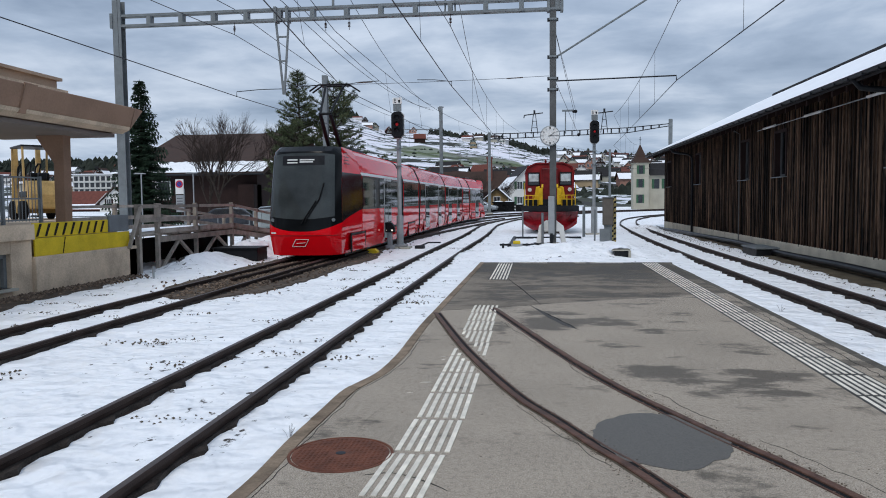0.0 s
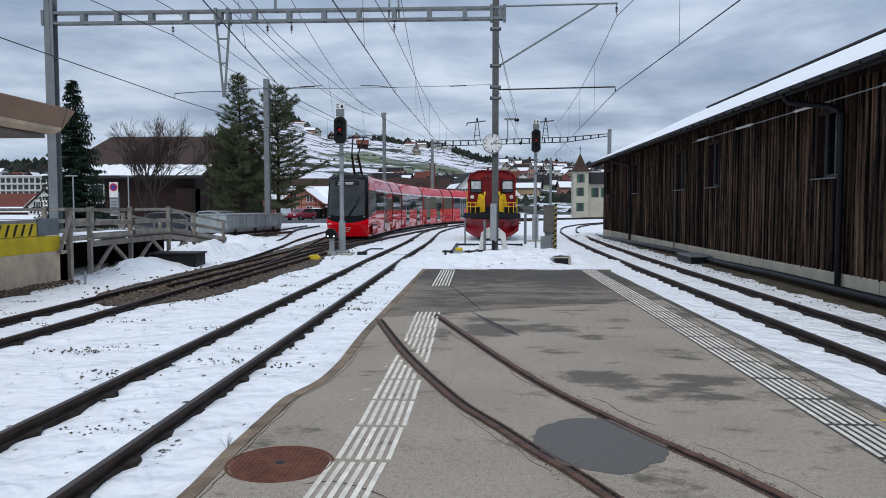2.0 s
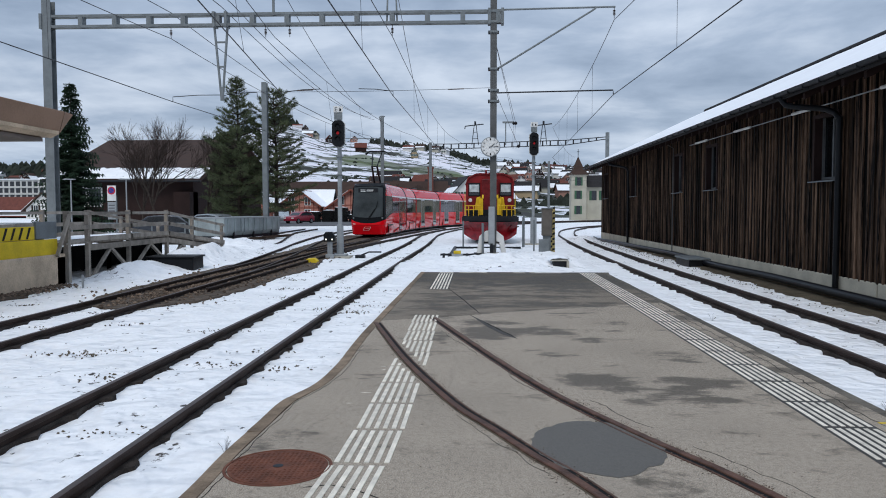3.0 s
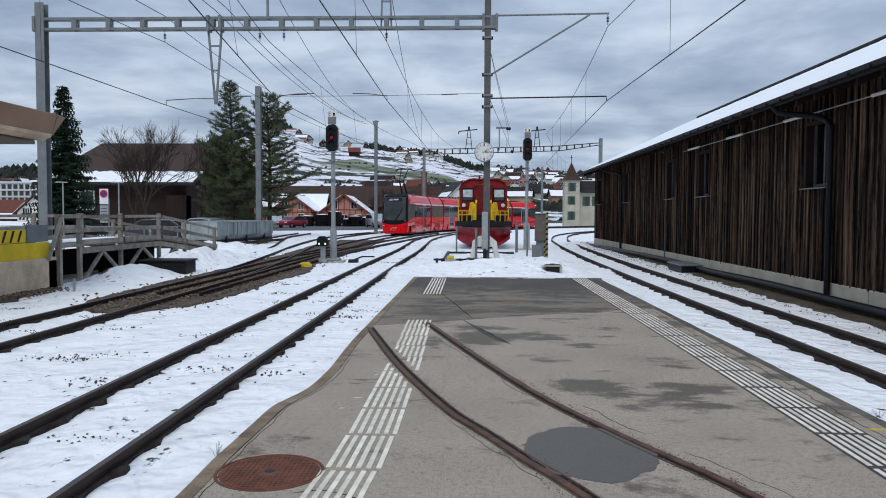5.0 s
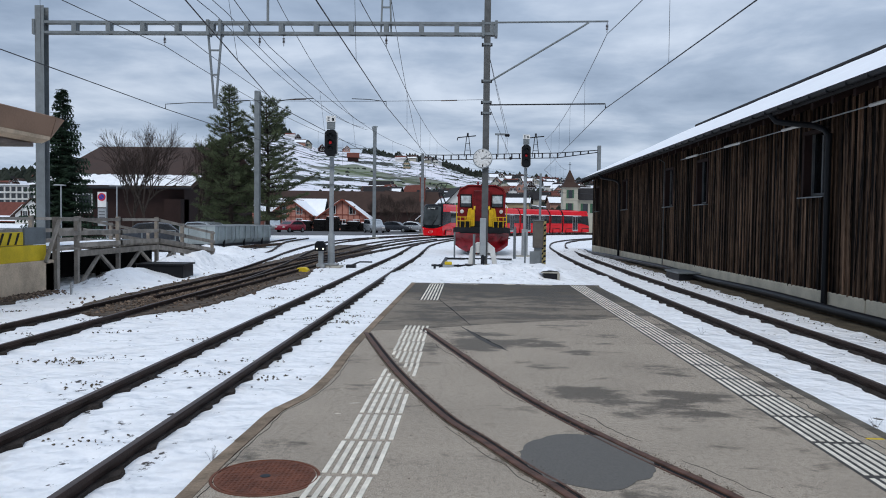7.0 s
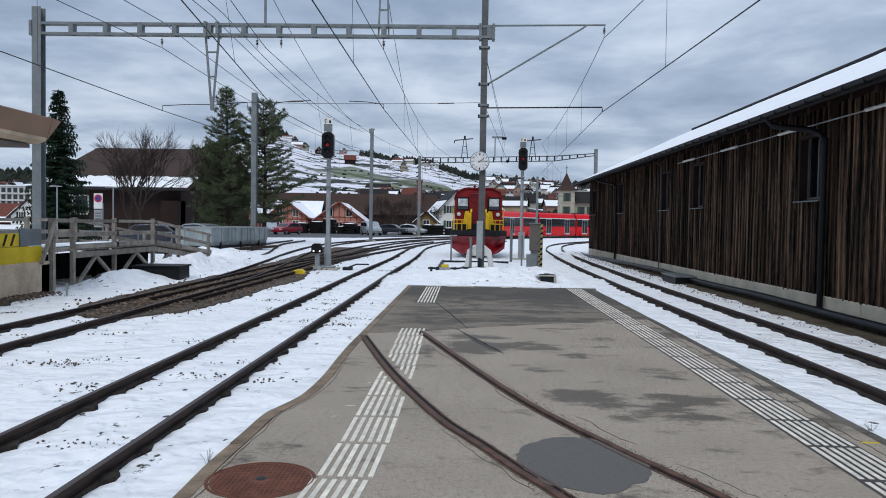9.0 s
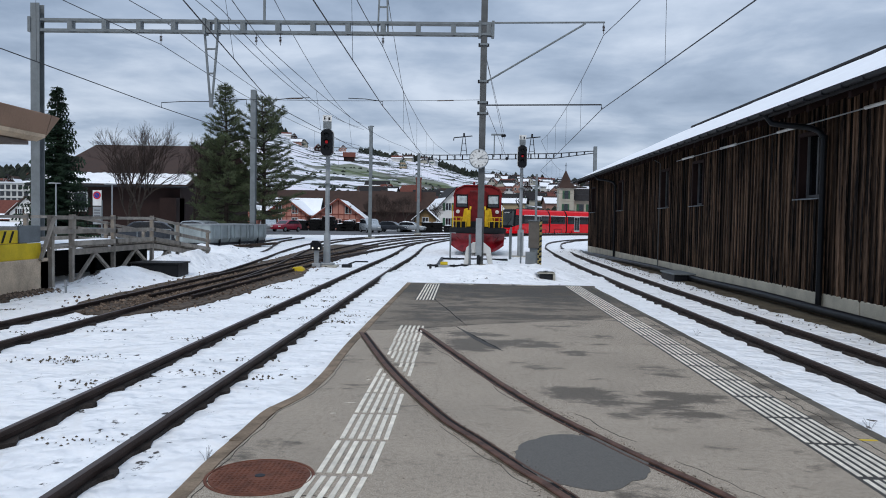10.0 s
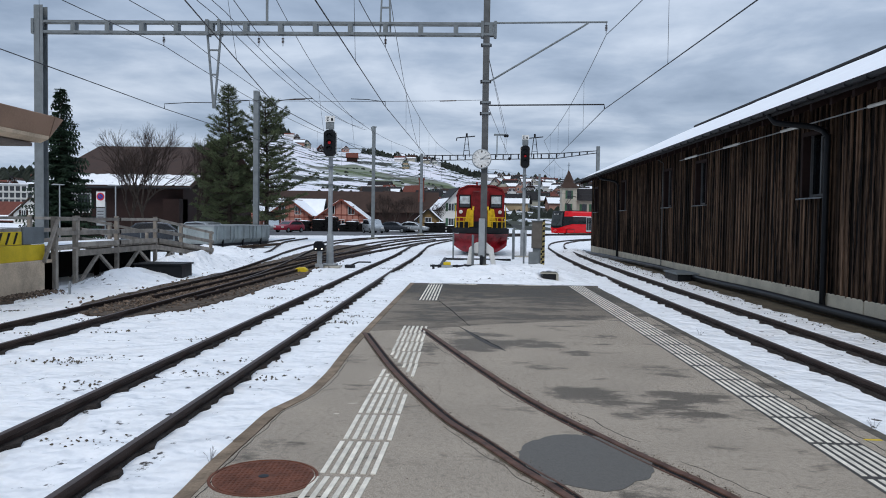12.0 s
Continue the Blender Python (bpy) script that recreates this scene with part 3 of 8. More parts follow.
# ---- tracks ----
RAIL_PROFILE = [(-0.058, -0.140), (-0.058, -0.128), (-0.012, -0.112), (-0.009, -0.045), (-0.032, -0.032), (-0.032, -0.004), (-0.027, 0), (0.027, 0), (0.032, -0.004), (0.032, -0.032), (0.009, -0.045), (0.012, -0.112), (0.058, -0.128), (0.058, -0.140)]
HEAD_PROFILE = [(-0.022, 0.0), (-0.022, 0.0015), (0.022, 0.0015), (0.022, 0.0)]


def offset_line(pts, d):
    out = []
    k = len(pts)
    for i, p in enumerate(pts):
        t = Vector(pts[min(i + 1, k - 1)]) - Vector(pts[max(i - 1, 0)])
        s = Vector((t.y, -t.x)).normalized()
        out.append((p[0] + s.x * d, p[1] + s.y * d, RAIL_Z))
    return out


def make_track(label, pts, worn=True, gauge=1.06):
    t = thing("track", label, "railway track", kind="structure")
    for d in (-gauge / 2, gauge / 2):
        line = offset_line(pts, d)
        r = part("rail", Shape().sweep(line, RAIL_PROFILE), M_RAIL, t)
        if worn:
            part("rail_head", Shape().sweep(line, HEAD_PROFILE), M_RAILTOP, r, "dull worn rail head")
    return t


line_a = [on_line(s) for s in np.arange(0, 150, 1.0)]
line_a = [(-6.36, -8.0), (-6.385, -3.0)] + line_a
track_a = make_track("metre-gauge track on brown ballast and snow", line_a)
line_b = smooth_line([(-2.94, -6), (-2.95, 6), (-2.98, 18), (-2.98, 26), (-2.9, 34), (-3.0, 42), (-3.05, 50), (-2.55, 58), (-1.6, 66), (0.0, 74), (2.4, 82), (5.6, 90), (10, 98), (16, 105), (24, 111)], 1.0)
make_track("metre-gauge track half sunk in snow", line_b)
line_c = smooth_line([(4.83, -6), (4.83, 8), (4.84, 16), (4.9, 24), (5.1, 34), (5.5, 44), (6.1, 52), (7.6, 62), (10.2, 71), (14, 79), (20, 86), (28, 91), (40, 95)], 1.0)
make_track("metre-gauge siding along the timber goods shed", line_c)
line_d = smooth_line([(-6.5, 19), (-6.9, 24), (-7.7, 31), (-8.7, 39), (-9.5, 48), (-9.7, 57), (-8.9, 66), (-7.0, 76), (-4.0, 86), (0.5, 96), (7, 105)], 1.0)
make_track("side track branching off through a switch", line_d)
line_w = smooth_line([(-9.0, 24.5), (-9.5, 30), (-10.6, 38), (-12.2, 46), (-13.6, 54), (-14.2, 64)], 1.0)
make_track("little used siding under snow", line_w, worn=False)
line_e = smooth_line([(0.66, 33.5), (0.66, 48), (0.9, 58), (1.8, 66), (3.5, 74)], 1.0)
make_track("short stub track under the shunting engine", line_e, worn=False)
line_g = smooth_line([(-6.1, 15.5), (-6.0, 20), (-5.95, 26), (-5.75, 33), (-5.3, 40)], 1.0)
make_track("switch rails laid inside the main track", line_g, worn=False, gauge=0.9)
line_f = smooth_line([(-6.35, 30), (-5.6, 38), (-4.9, 46), (-4.2, 54), (-3.5, 60), (-2.3, 67)], 1.0)
make_track("connecting rails between the tracks", line_f)


def make_sleepers():
    me = Shape().box(-0.95, -0.11, -0.12, 0.95, 0.11, 0).mesh("sleeper", M_TIMBER, bevel=0.012)
    rnd = random.Random(5)
    for i in range(44):
        s = 13.5 + i * 0.66
        x, y = on_line(s)
        ob = part("sleeper", me, None, track_a)
        ob.matrix_basis = pose(x + rnd.uniform(-0.05, 0.05), y, -0.168 + rnd.uniform(-0.008, 0.008), 0, 0, rnd.uniform(-1.5, 1.5))


make_sleepers()


def make_melt(pts, gauge=1.06, y0=2.5, y1=40.0, seed=0):
    """Wet ballast laid bare along both sides of each rail, scalloped where the sleepers hold the snow."""
    sh = Shape()
    for d in (-gauge / 2, gauge / 2):
        line = [p for p in smooth_line([(p[0], p[1], 0) for p in offset_line(pts, d)], 0.09) if y0 < p.y < y1]
        for side in (-1, 1):
            o = len(sh.v)
            for p in line:
                f = 0.5 + 0.5 * math.cos(2 * math.pi * p.y / 0.62 + 1.5 * noise.noise((p.y * 0.8, d, seed)))
                w = 0.022 + 0.10 * f ** 3 * (0.5 + 0.9 * abs(noise.noise((p.y * 1.3, side, seed + d)))) + 0.03 * noise.noise((p.y * 5, side, seed))
                sh.v += [(p.x + side * 0.012, p.y, SNOW_Z + 0.036), (p.x + side * max(0.03, w), p.y, SNOW_Z + 0.034), (p.x + side * max(0.035, w + 0.01), p.y, SNOW_Z - 0.04)]
            for i in range(len(line) - 1):
                a = o + 3 * i
                sh.f += [(a, a + 1, a + 4, a + 3), (a + 1, a + 2, a + 5, a + 4)]
    single("melt_edge", sh, M_MELT, "dark wet ballast laid bare along the rails", "ballast", kind="stuff")


make_melt(line_b, seed=1)
make_melt(line_c, seed=2)
make_melt(line_a, y1=30.0, seed=3)
patch("ballast_bed", [(-7.6, 14.6), (-7.0, 13.2), (-6.0, 12.6), (-5.3, 14.0), (-5.0, 16.5), (-5.1, 19), (-4.8, 22), (-5.3, 26), (-5.5, 32), (-5.4, 40), (-5.6, 50), (-8.6, 50), (-8.6, 40), (-8.0, 32), (-7.7, 25), (-7.75, 19)], SNOW_Z + 0.028, M_BALLAST, "brown ballast laid bare between the rails", "ballast", seed=1)
patch("verge", [(6.42, 6), (6.40, 12), (6.5, 18), (6.62, 23), (6.8, 32), (6.9, 40), (7.0, 46), (7.35, 46), (7.35, 6)], SNOW_Z + 0.03, M_EARTH, "bare wet earth and old grass along the shed", "verge", rough_edge=0.3, seed=2)
patch("dock_verge", [(-10.2, 8), (-9.0, 9), (-8.9, 12), (-9.1, 14.5), (-9.3, 16.2), (-9.9, 17)], SNOW_Z + 0.03, M_BALLAST, "brown gravel at the foot of the loading dock", "verge", rough_edge=0.35, seed=3)
patch("yard", [(-34, 84), (-20, 76), (-12, 82), (-7, 92), (-4, 104), (-3, 118), (-40, 122)], SNOW_Z + 0.03, M_ROADFAR, "wet grey asphalt yard partly cleared of snow", "yard", rough_edge=0.8, seed=4)


def make_stones(name, count, place, seed, material, label, size=1.0):
    rnd = random.Random(seed)
    sh = Shape()
    for _ in range(count):
        x, y, z = place(rnd)
        r = rnd.uniform(0.018, 0.045) * size
        vs = []
        for k in range(6):
            d = ((1, 0, 0), (-1, 0, 0), (0, 1, 0), (0, -1, 0), (0, 0, 1), (0, 0, -1))[k]
            q = r * rnd.uniform(0.7, 1.3)
            vs.append((x + d[0] * q + rnd.uniform(-r, r) * 0.4, y + d[1] * q + rnd.uniform(-r, r) * 0.4, z + d[2] * q * 0.75))
        sh.add(vs, [(0, 2, 4), (2, 1, 4), (1, 3, 4), (3, 0, 4), (2, 0, 5), (1, 2, 5), (3, 1, 5), (0, 3, 5)])
    single(name, sh, material, label, "gravel", kind="stuff")


make_stones("ballast_stones", 6500, lambda r: (lambda y: (on_line(y)[0] + r.gauss(0.1, 0.5), y, SNOW_Z + 0.035))(r.triangular(12.8, 42, 17)), 11, M_STONE, "loose brown ballast stones")
make_stones("dock_gravel", 1100, lambda r: (-9.5 + r.gauss(0, 0.22), r.uniform(9, 17), SNOW_Z + 0.035), 12, M_STONE, "loose gravel below the dock wall")
make_stones("verge_gravel", 600, lambda r: (6.36 + r.gauss(0, 0.24), r.uniform(7, 44), SNOW_Z + 0.022), 13, M_EARTH, "clods and small stones on the verge", 0.45)
_clumps = [(random.Random(50 + i).uniform(-13, -1.85), random.Random(90 + i).triangular(4, 34, 10)) for i in range(110)]
make_stones("snow_specks", 3000, lambda r: (lambda c: (c[0] + r.gauss(0, 0.2), c[1] + r.gauss(0, 0.11), SNOW_Z + 0.004))(r.choice(_clumps)), 14, M_EARTH, "dark grit scattered on the snow", 0.42)


# ---- platform ----
EDGE_L = [(-1.76, -5.0), (-1.74, 2.0), (-1.71, 3.2), (-1.65, 4.05), (-1.66, 4.83), (-1.64, 5.49), (-1.62, 6.14), (-1.50, 6.66), (-1.46, 7.01), (-1.44, 7.75), (-1.47, 8.80), (-1.48, 10.33), (-1.45, 15.0), (-1.43, 19.1)]
EDGE_R = [(3.24, -5.0), (3.24, 19.1)]


def make_platform():
    left = [(p.x, p.y) for p in smooth_line(EDGE_L, 0.4)]
    outline = [(x + 0.1, y) for x, y in left[:-1]] + [(-1.33, 19.0), (3.14, 19.0), (3.14, -5.0)]
    plat = thing("platform", "grey asphalt island platform with damp patches", "platform", kind="structure")
    part("surface", Shape().prism(outline, -0.32, 0.0, "z"), M_ASPHALT, plat)
    # kerb stones along the rims
    rnd = random.Random(3)
    line = smooth_line(EDGE_L, 0.1)
    run, last = 0.0, 0
    for i in range(1, len(line)):
        run += (line[i] - line[i - 1]).length
        if run > 0.95 or i == len(line) - 1:
            seg = [(p.x, p.y, 0) for p in line[last:i + 1]]
            part("kerb_stone", Shape().sweep(seg, [(-0.005, -0.32), (-0.005, 0.004 + rnd.uniform(-0.004, 0.004)), (0.096, 0.004), (0.096, -0.32)]), M_KERB, plat)
            run, last = 0.0, i
    stone = Shape().box(-0.05, -0.495, -0.32, 0.05, 0.495, 0.004).mesh("kerb_stone", M_KERB_GREY, bevel=0.008)
    for i in range(24):
        part("kerb_stone", stone, None, plat).matrix_basis = pose(3.19, -4.5 + i, rnd.uniform(-0.006, 0.004), 0, 0, rnd.uniform(-0.3, 0.3))
    for i in range(5):
        ob = part("kerb_stone", stone, None, plat)
        ob.matrix_basis = pose(-0.88 + i * 0.92, 19.05, rnd.uniform(-0.004, 0.004), 0, 0, 90)
    # guide strips: six raised bars side by side, broken every three quarters of a metre
    bar_me = Shape().box(-0.0155, -0.344, -0.002, 0.0175, 0.344, 0.005).mesh("guide_bar", M_WHITE_LINE)

    short_me = Shape().box(-0.016, -0.0598, -0.002, 0.016, 0.0598, 0.005).mesh("guide_bar", M_WHITE_LINE)
    old_rail = [(1.25, 2.7), (0.60, 4.36), (0.10, 5.45), (-0.22, 6.18), (-0.78, 7.96), (-1.43, 10.5)]

    def clear(x, ya, yb):
        """True where no sunken rail lies between ya and yb."""
        rx = [float(np.interp(v, [p[1] for p in old_rail], [p[0] for p in old_rail])) for v in (ya - 0.05, yb + 0.05)]
        return not (min(rx) - 0.06 < x < max(rx) + 0.11)

    def strip(label, centre, y0, y1, worn=False):
        st = part("guide_strip", Shape().box(-0.001, y0, -0.004, 0.001, y1, -0.002), M_WHITE_LINE, plat, label)
        if worn:
            part("strip_bed", Shape().box(centre(y0)[0] - 0.2, y0 - 0.02, -0.003, centre(y0)[0] + 0.2, y1 + 0.1, 0.0022), M_NEWASPHALT, st, "dark dirt between the bars")
        y = y0
        while y < y1:
            c, a = centre(y + 0.36)
            for k in range(6):
                o = (k - 2.5) * 0.064
                bx = c + o * math.cos(a)
                if clear(bx, y, y + 0.72):
                    part("guide_bar", bar_me, None, st).matrix_basis = pose(bx, y + 0.36 + rnd.uniform(-0.006, 0.006), 0, 0, 0, math.degrees(-a))
                    continue
                for q in range(6):
                    if clear(bx, y + q * 0.12, y + q * 0.12 + 0.12):
                        part("guide_bar", short_me, None, st).matrix_basis = pose(bx, y + 0.06 + q * 0.12, 0, 0, 0, math.degrees(-a))
            y += 0.745
    strip("white tactile guide strip", lambda y: (-0.705 - 0.055 * max(0, 5.4 - y) ** 1.2 - 0.02 * max(0, y - 8.2), math.atan(0.05 * max(0, 5.4 - y))), 2.4, 11.0)
    strip("white tactile guide strip", lambda y: (-0.775, 0), 15.0, 18.7, worn=True)
    strip("white tactile guide strip", lambda y: (2.725, 0), 2.6, 18.9, worn=True)
    for xa, xb in ((-0.95, -0.6), (-0.45, 0.25), (0.9, 1.2), (1.3, 2.1)):
        part("edge_marking", Shape().box(xa, 18.9, -0.002, xb, 18.97, 0.004), M_WHITE_LINE, plat, "worn white edge marking")
    part("edge_marking", Shape().box(3.0, 5.69, -0.002, 3.13, 5.72, 0.003), M_YELLOW, plat, "short orange paint mark")
    # disused rails let into the asphalt
    r1 = smooth_line([(1.75, 1.2, 0), (1.25, 2.7, 0), (0.60, 4.36, 0), (0.39, 4.79, 0), (0.10, 5.45, 0), (-0.22, 6.18, 0), (-0.78, 7.96, 0), (-1.43, 10.5, 0)], 0.15)
    r2 = smooth_line([(2.75, 1.3, 0), (2.2, 2.8, 0), (1.57, 4.43, 0), (1.38, 4.84, 0), (1.12, 5.39, 0), (0.63, 6.6, 0), (0.14, 8.22, 0), (-0.62, 11.0, 0)], 0.15)
    emb = thing("disused_rails", "rusty disused rails sunk in the asphalt", "railway track", kind="structure")
    for r, side in ((r1, 1), (r2, -1)):
        part("rail", Shape().sweep(r, [(-0.029, -0.03), (-0.029, 0.010), (-0.023, 0.014), (0.023, 0.014), (0.029, 0.010), (0.029, -0.03)]), M_RUSTRAIL, emb)
        part("flangeway", Shape().sweep(r, [(side * a, b) for a, b in ((0.030, -0.03), (0.030, 0.0025), (0.064, 0.0025), (0.064, -0.03))]), M_RUBBER, emb, "black strip drawn for the flangeway groove")
        part("check_rail", Shape().sweep(r, [(side * a, b) for a, b in ((0.065, -0.03), (0.065, 0.006), (0.080, 0.006), (0.080, -0.03))]), M_RUSTRAIL, emb)
        part("dirt_seam", Shape().sweep([p + Vector((0.012 * noise.noise((p.y * 3, 1, side)), 0, 0)) for p in r], [(-side * a, b) for a, b in ((0.030, -0.01), (0.030, 0.002), (0.046, 0.0016), (0.046, -0.01))]), M_EARTH, emb, "dark earth in the seam along the rail")

    # cracks and seams in the asphalt
    def crack(pts, width, seed, wobble=0.03):
        line = smooth_line([(x, y, 0) for x, y in pts], 0.05)
        sh = Shape()
        n = len(line)
        o = len(sh.v)
        for i, p in enumerate(line):
            t = line[min(i + 1, n - 1)] - line[max(i - 1, 0)]
            d = Vector((t.y, -t.x, 0)).normalized()
            q = p + d * (wobble * noise.noise((p.x * 4, p.y * 4, seed)) + 0.4 * wobble * noise.noise((p.x * 17, p.y * 17, seed)))
            w = width * (0.55 + 0.8 * abs(noise.noise((p.x * 9, p.y * 9, seed + 5)))) * min(1, 0.25 + 6 * min(i, n - 1 - i) / n)
            sh.v += [tuple(q - d * w), tuple(q + d * w), tuple(q + d * w + Vector((0, 0, 0.0022))), tuple(q - d * w + Vector((0, 0, 0.0022)))]
        for i in range(n - 1):
            a = o + 4 * i
            sh.f += [(a + 3, a + 2, a + 6, a + 7), (a, a + 3, a + 7, a + 4), (a + 2, a + 1, a + 5, a + 6)]
        part("crack", sh, M_RUBBER, plat, "dark crack in the asphalt")
    crack([(-1.38, 10.75), (-0.7, 11.05), (0.05, 11.45)], 0.008, 1, 0.02)
    crack([(0.05, 11.45), (-0.2, 13.0), (-0.58, 15.2), (-0.62, 16.0)], 0.011, 2, 0.02)
    crack([(-0.1, 11.3), (0.2, 10.3), (0.5, 9.26)], 0.016, 3, 0.015)
    crack([(x + 0.125, y) for x, y in EDGE_L[2:11]], 0.003, 4, 0.02)
    crack([(3.02, 4.4), (3.0, 6.0), (3.04, 8.0), (3.03, 10.5), (3.06, 13.0)], 0.004, 5, 0.05)
    crack([(-1.0, 4.22), (-0.8, 4.25), (-0.6, 4.12), (-0.5, 4.02)], 0.006, 6, 0.04)
    crack([(0.52, 6.6), (0.35, 7.0), (0.28, 7.5)], 0.0025, 7, 0.05)
    crack([(0.02, 8.1), (-0.1, 8.7), (-0.35, 9.4), (-0.45, 9.9)], 0.0025, 8, 0.05)
    crack([(1.28, 5.5), (1.1, 5.9), (0.95, 6.3)], 0.003, 9, 0.05)
    crack([(1.45, 5.1), (1.75, 4.5), (2.0, 3.9)], 0.0018, 10, 0.05)
    crack([(0.45, 4.45), (0.1, 5.2), (-0.15, 5.8)], 0.002, 12, 0.03)
    for x, y, w, h in ((-0.98, 7.55, 0.09, 0.02), (-0.95, 7.4, 0.04, 0.05), (-1.02, 6.46, 0.10, 0.025), (-1.08, 6.1, 0.05, 0.02), (-0.92, 8.3, 0.05, 0.02), (-0.86, 9.1, 0.04, 0.04)):
        part("paint_fleck", Shape().prism([(x, y), (x + w * 0.6, y + h * 0.3), (x + w, y + h), (x + w * 0.4, y + h * 0.7)], -0.001, 0.0015, "z"), M_WHITE_LINE, plat, "faint worn paint mark")
    return plat


platform = make_platform()


def blob(cx, cy, rx, ry, z0, z1, seed, wob=0.16, rot=0.0):
    pts = []
    for i in range(64):
        a = 2 * math.pi * i / 64
        q = 1 + wob * noise.noise((math.cos(a) * 1.6 + seed, math.sin(a) * 1.6, seed)) + 0.05 * noise.noise((math.cos(a) * 7, math.sin(a) * 7, seed))
        x, y = rx * q * math.cos(a), ry * q * math.sin(a)
        pts.append((cx + x * math.cos(rot) - y * math.sin(rot), cy + x * math.sin(rot) + y * math.cos(rot)))
    return Shape().prism(pts, z0, z1, "z")


single("puddle", blob(0.80, 5.08, 0.44, 0.58, -0.002, 0.0035, 2.0), M_PUDDLE, "dark damp patch where a puddle dried between rusty rails", "puddle", kind="structure")
single("asphalt_patch", Shape().prism([(-0.09, 11.3), (0.24, 10.1), (0.5, 9.26), (0.32, 9.6), (0.14, 10.2)], -0.002, 0.003, "z"), M_NEWASPHALT, "dark triangular asphalt repair with a raised lip", "asphalt patch", kind="structure")


_r1 = ((1.75, 1.2), (1.25, 2.7), (0.60, 4.36), (0.10, 5.45), (-0.22, 6.18), (-0.78, 7.96), (-1.43, 10.5))
_r2 = ((2.75, 1.3), (2.2, 2.8), (1.57, 4.43), (1.12, 5.39), (0.63, 6.6), (0.14, 8.22), (-0.62, 11.0))


def beside_rail(r):
    line = r.choice((_r1, _r2))
    y = r.triangular(2.6, 10.4, 4.5)
    x = float(np.interp(y, [p[1] for p in line], [p[0] for p in line]))
    return x + r.choice((-1, 1)) * (0.05 + abs(r.gauss(0, 0.035))), y, 0.003


make_stones("rust_flakes", 1500, beside_rail, 15, M_STONE, "rust flakes and crumbs along the sunken rails", 0.14)
make_stones("grit", 420, lambda r: (r.uniform(-1.4, 3.0), r.uniform(3.4, 14), 0.002), 16, M_STONE, "loose grit on the asphalt", 0.13)


def make_manhole():
    t = thing("manhole_cover", "round rusty cast iron manhole cover in asphalt", "manhole cover", (-1.235, 4.56, 0))
    part("ring", Shape().lathe([(0.335, -0.02), (0.335, 0.004), (0.318, 0.006), (0.312, -0.005), (0.312, -0.02)], (0, 0, 0), 48), M_IRON, t)
    part("cover", Shape().lathe([(0.308, -0.02), (0.308, 0.004), (0.295, 0.007), (0.0, 0.007)], (0, 0, 0), 48), M_IRON, t)
    sh = Shape()
    for i in range(-9, 10):
        for j in range(-9, 10):
            x, y = i * 0.03, j * 0.03
            if 0.075 < math.hypot(x, y) < 0.285:
                sh.box(x - 0.008, y - 0.008, 0.006, x + 0.008, y + 0.008, 0.0095)
    part("studs", sh, M_IRON, t)
    part("centre_boss", Shape().lathe([(0.032, 0.005), (0.032, 0.009), (0.02, 0.010), (0.0, 0.010)], (0, 0, 0), 20), M_DARKMETAL, t, "dark worn centre boss")


make_manhole()


# ---- goods shed ----
SHED_X, SHED_Y0, SHED_Y1 = 7.35, 6.0, 45.0
SHED_WINDOWS = (16.33, 24.1, 28.0, 35.85, 43.4)


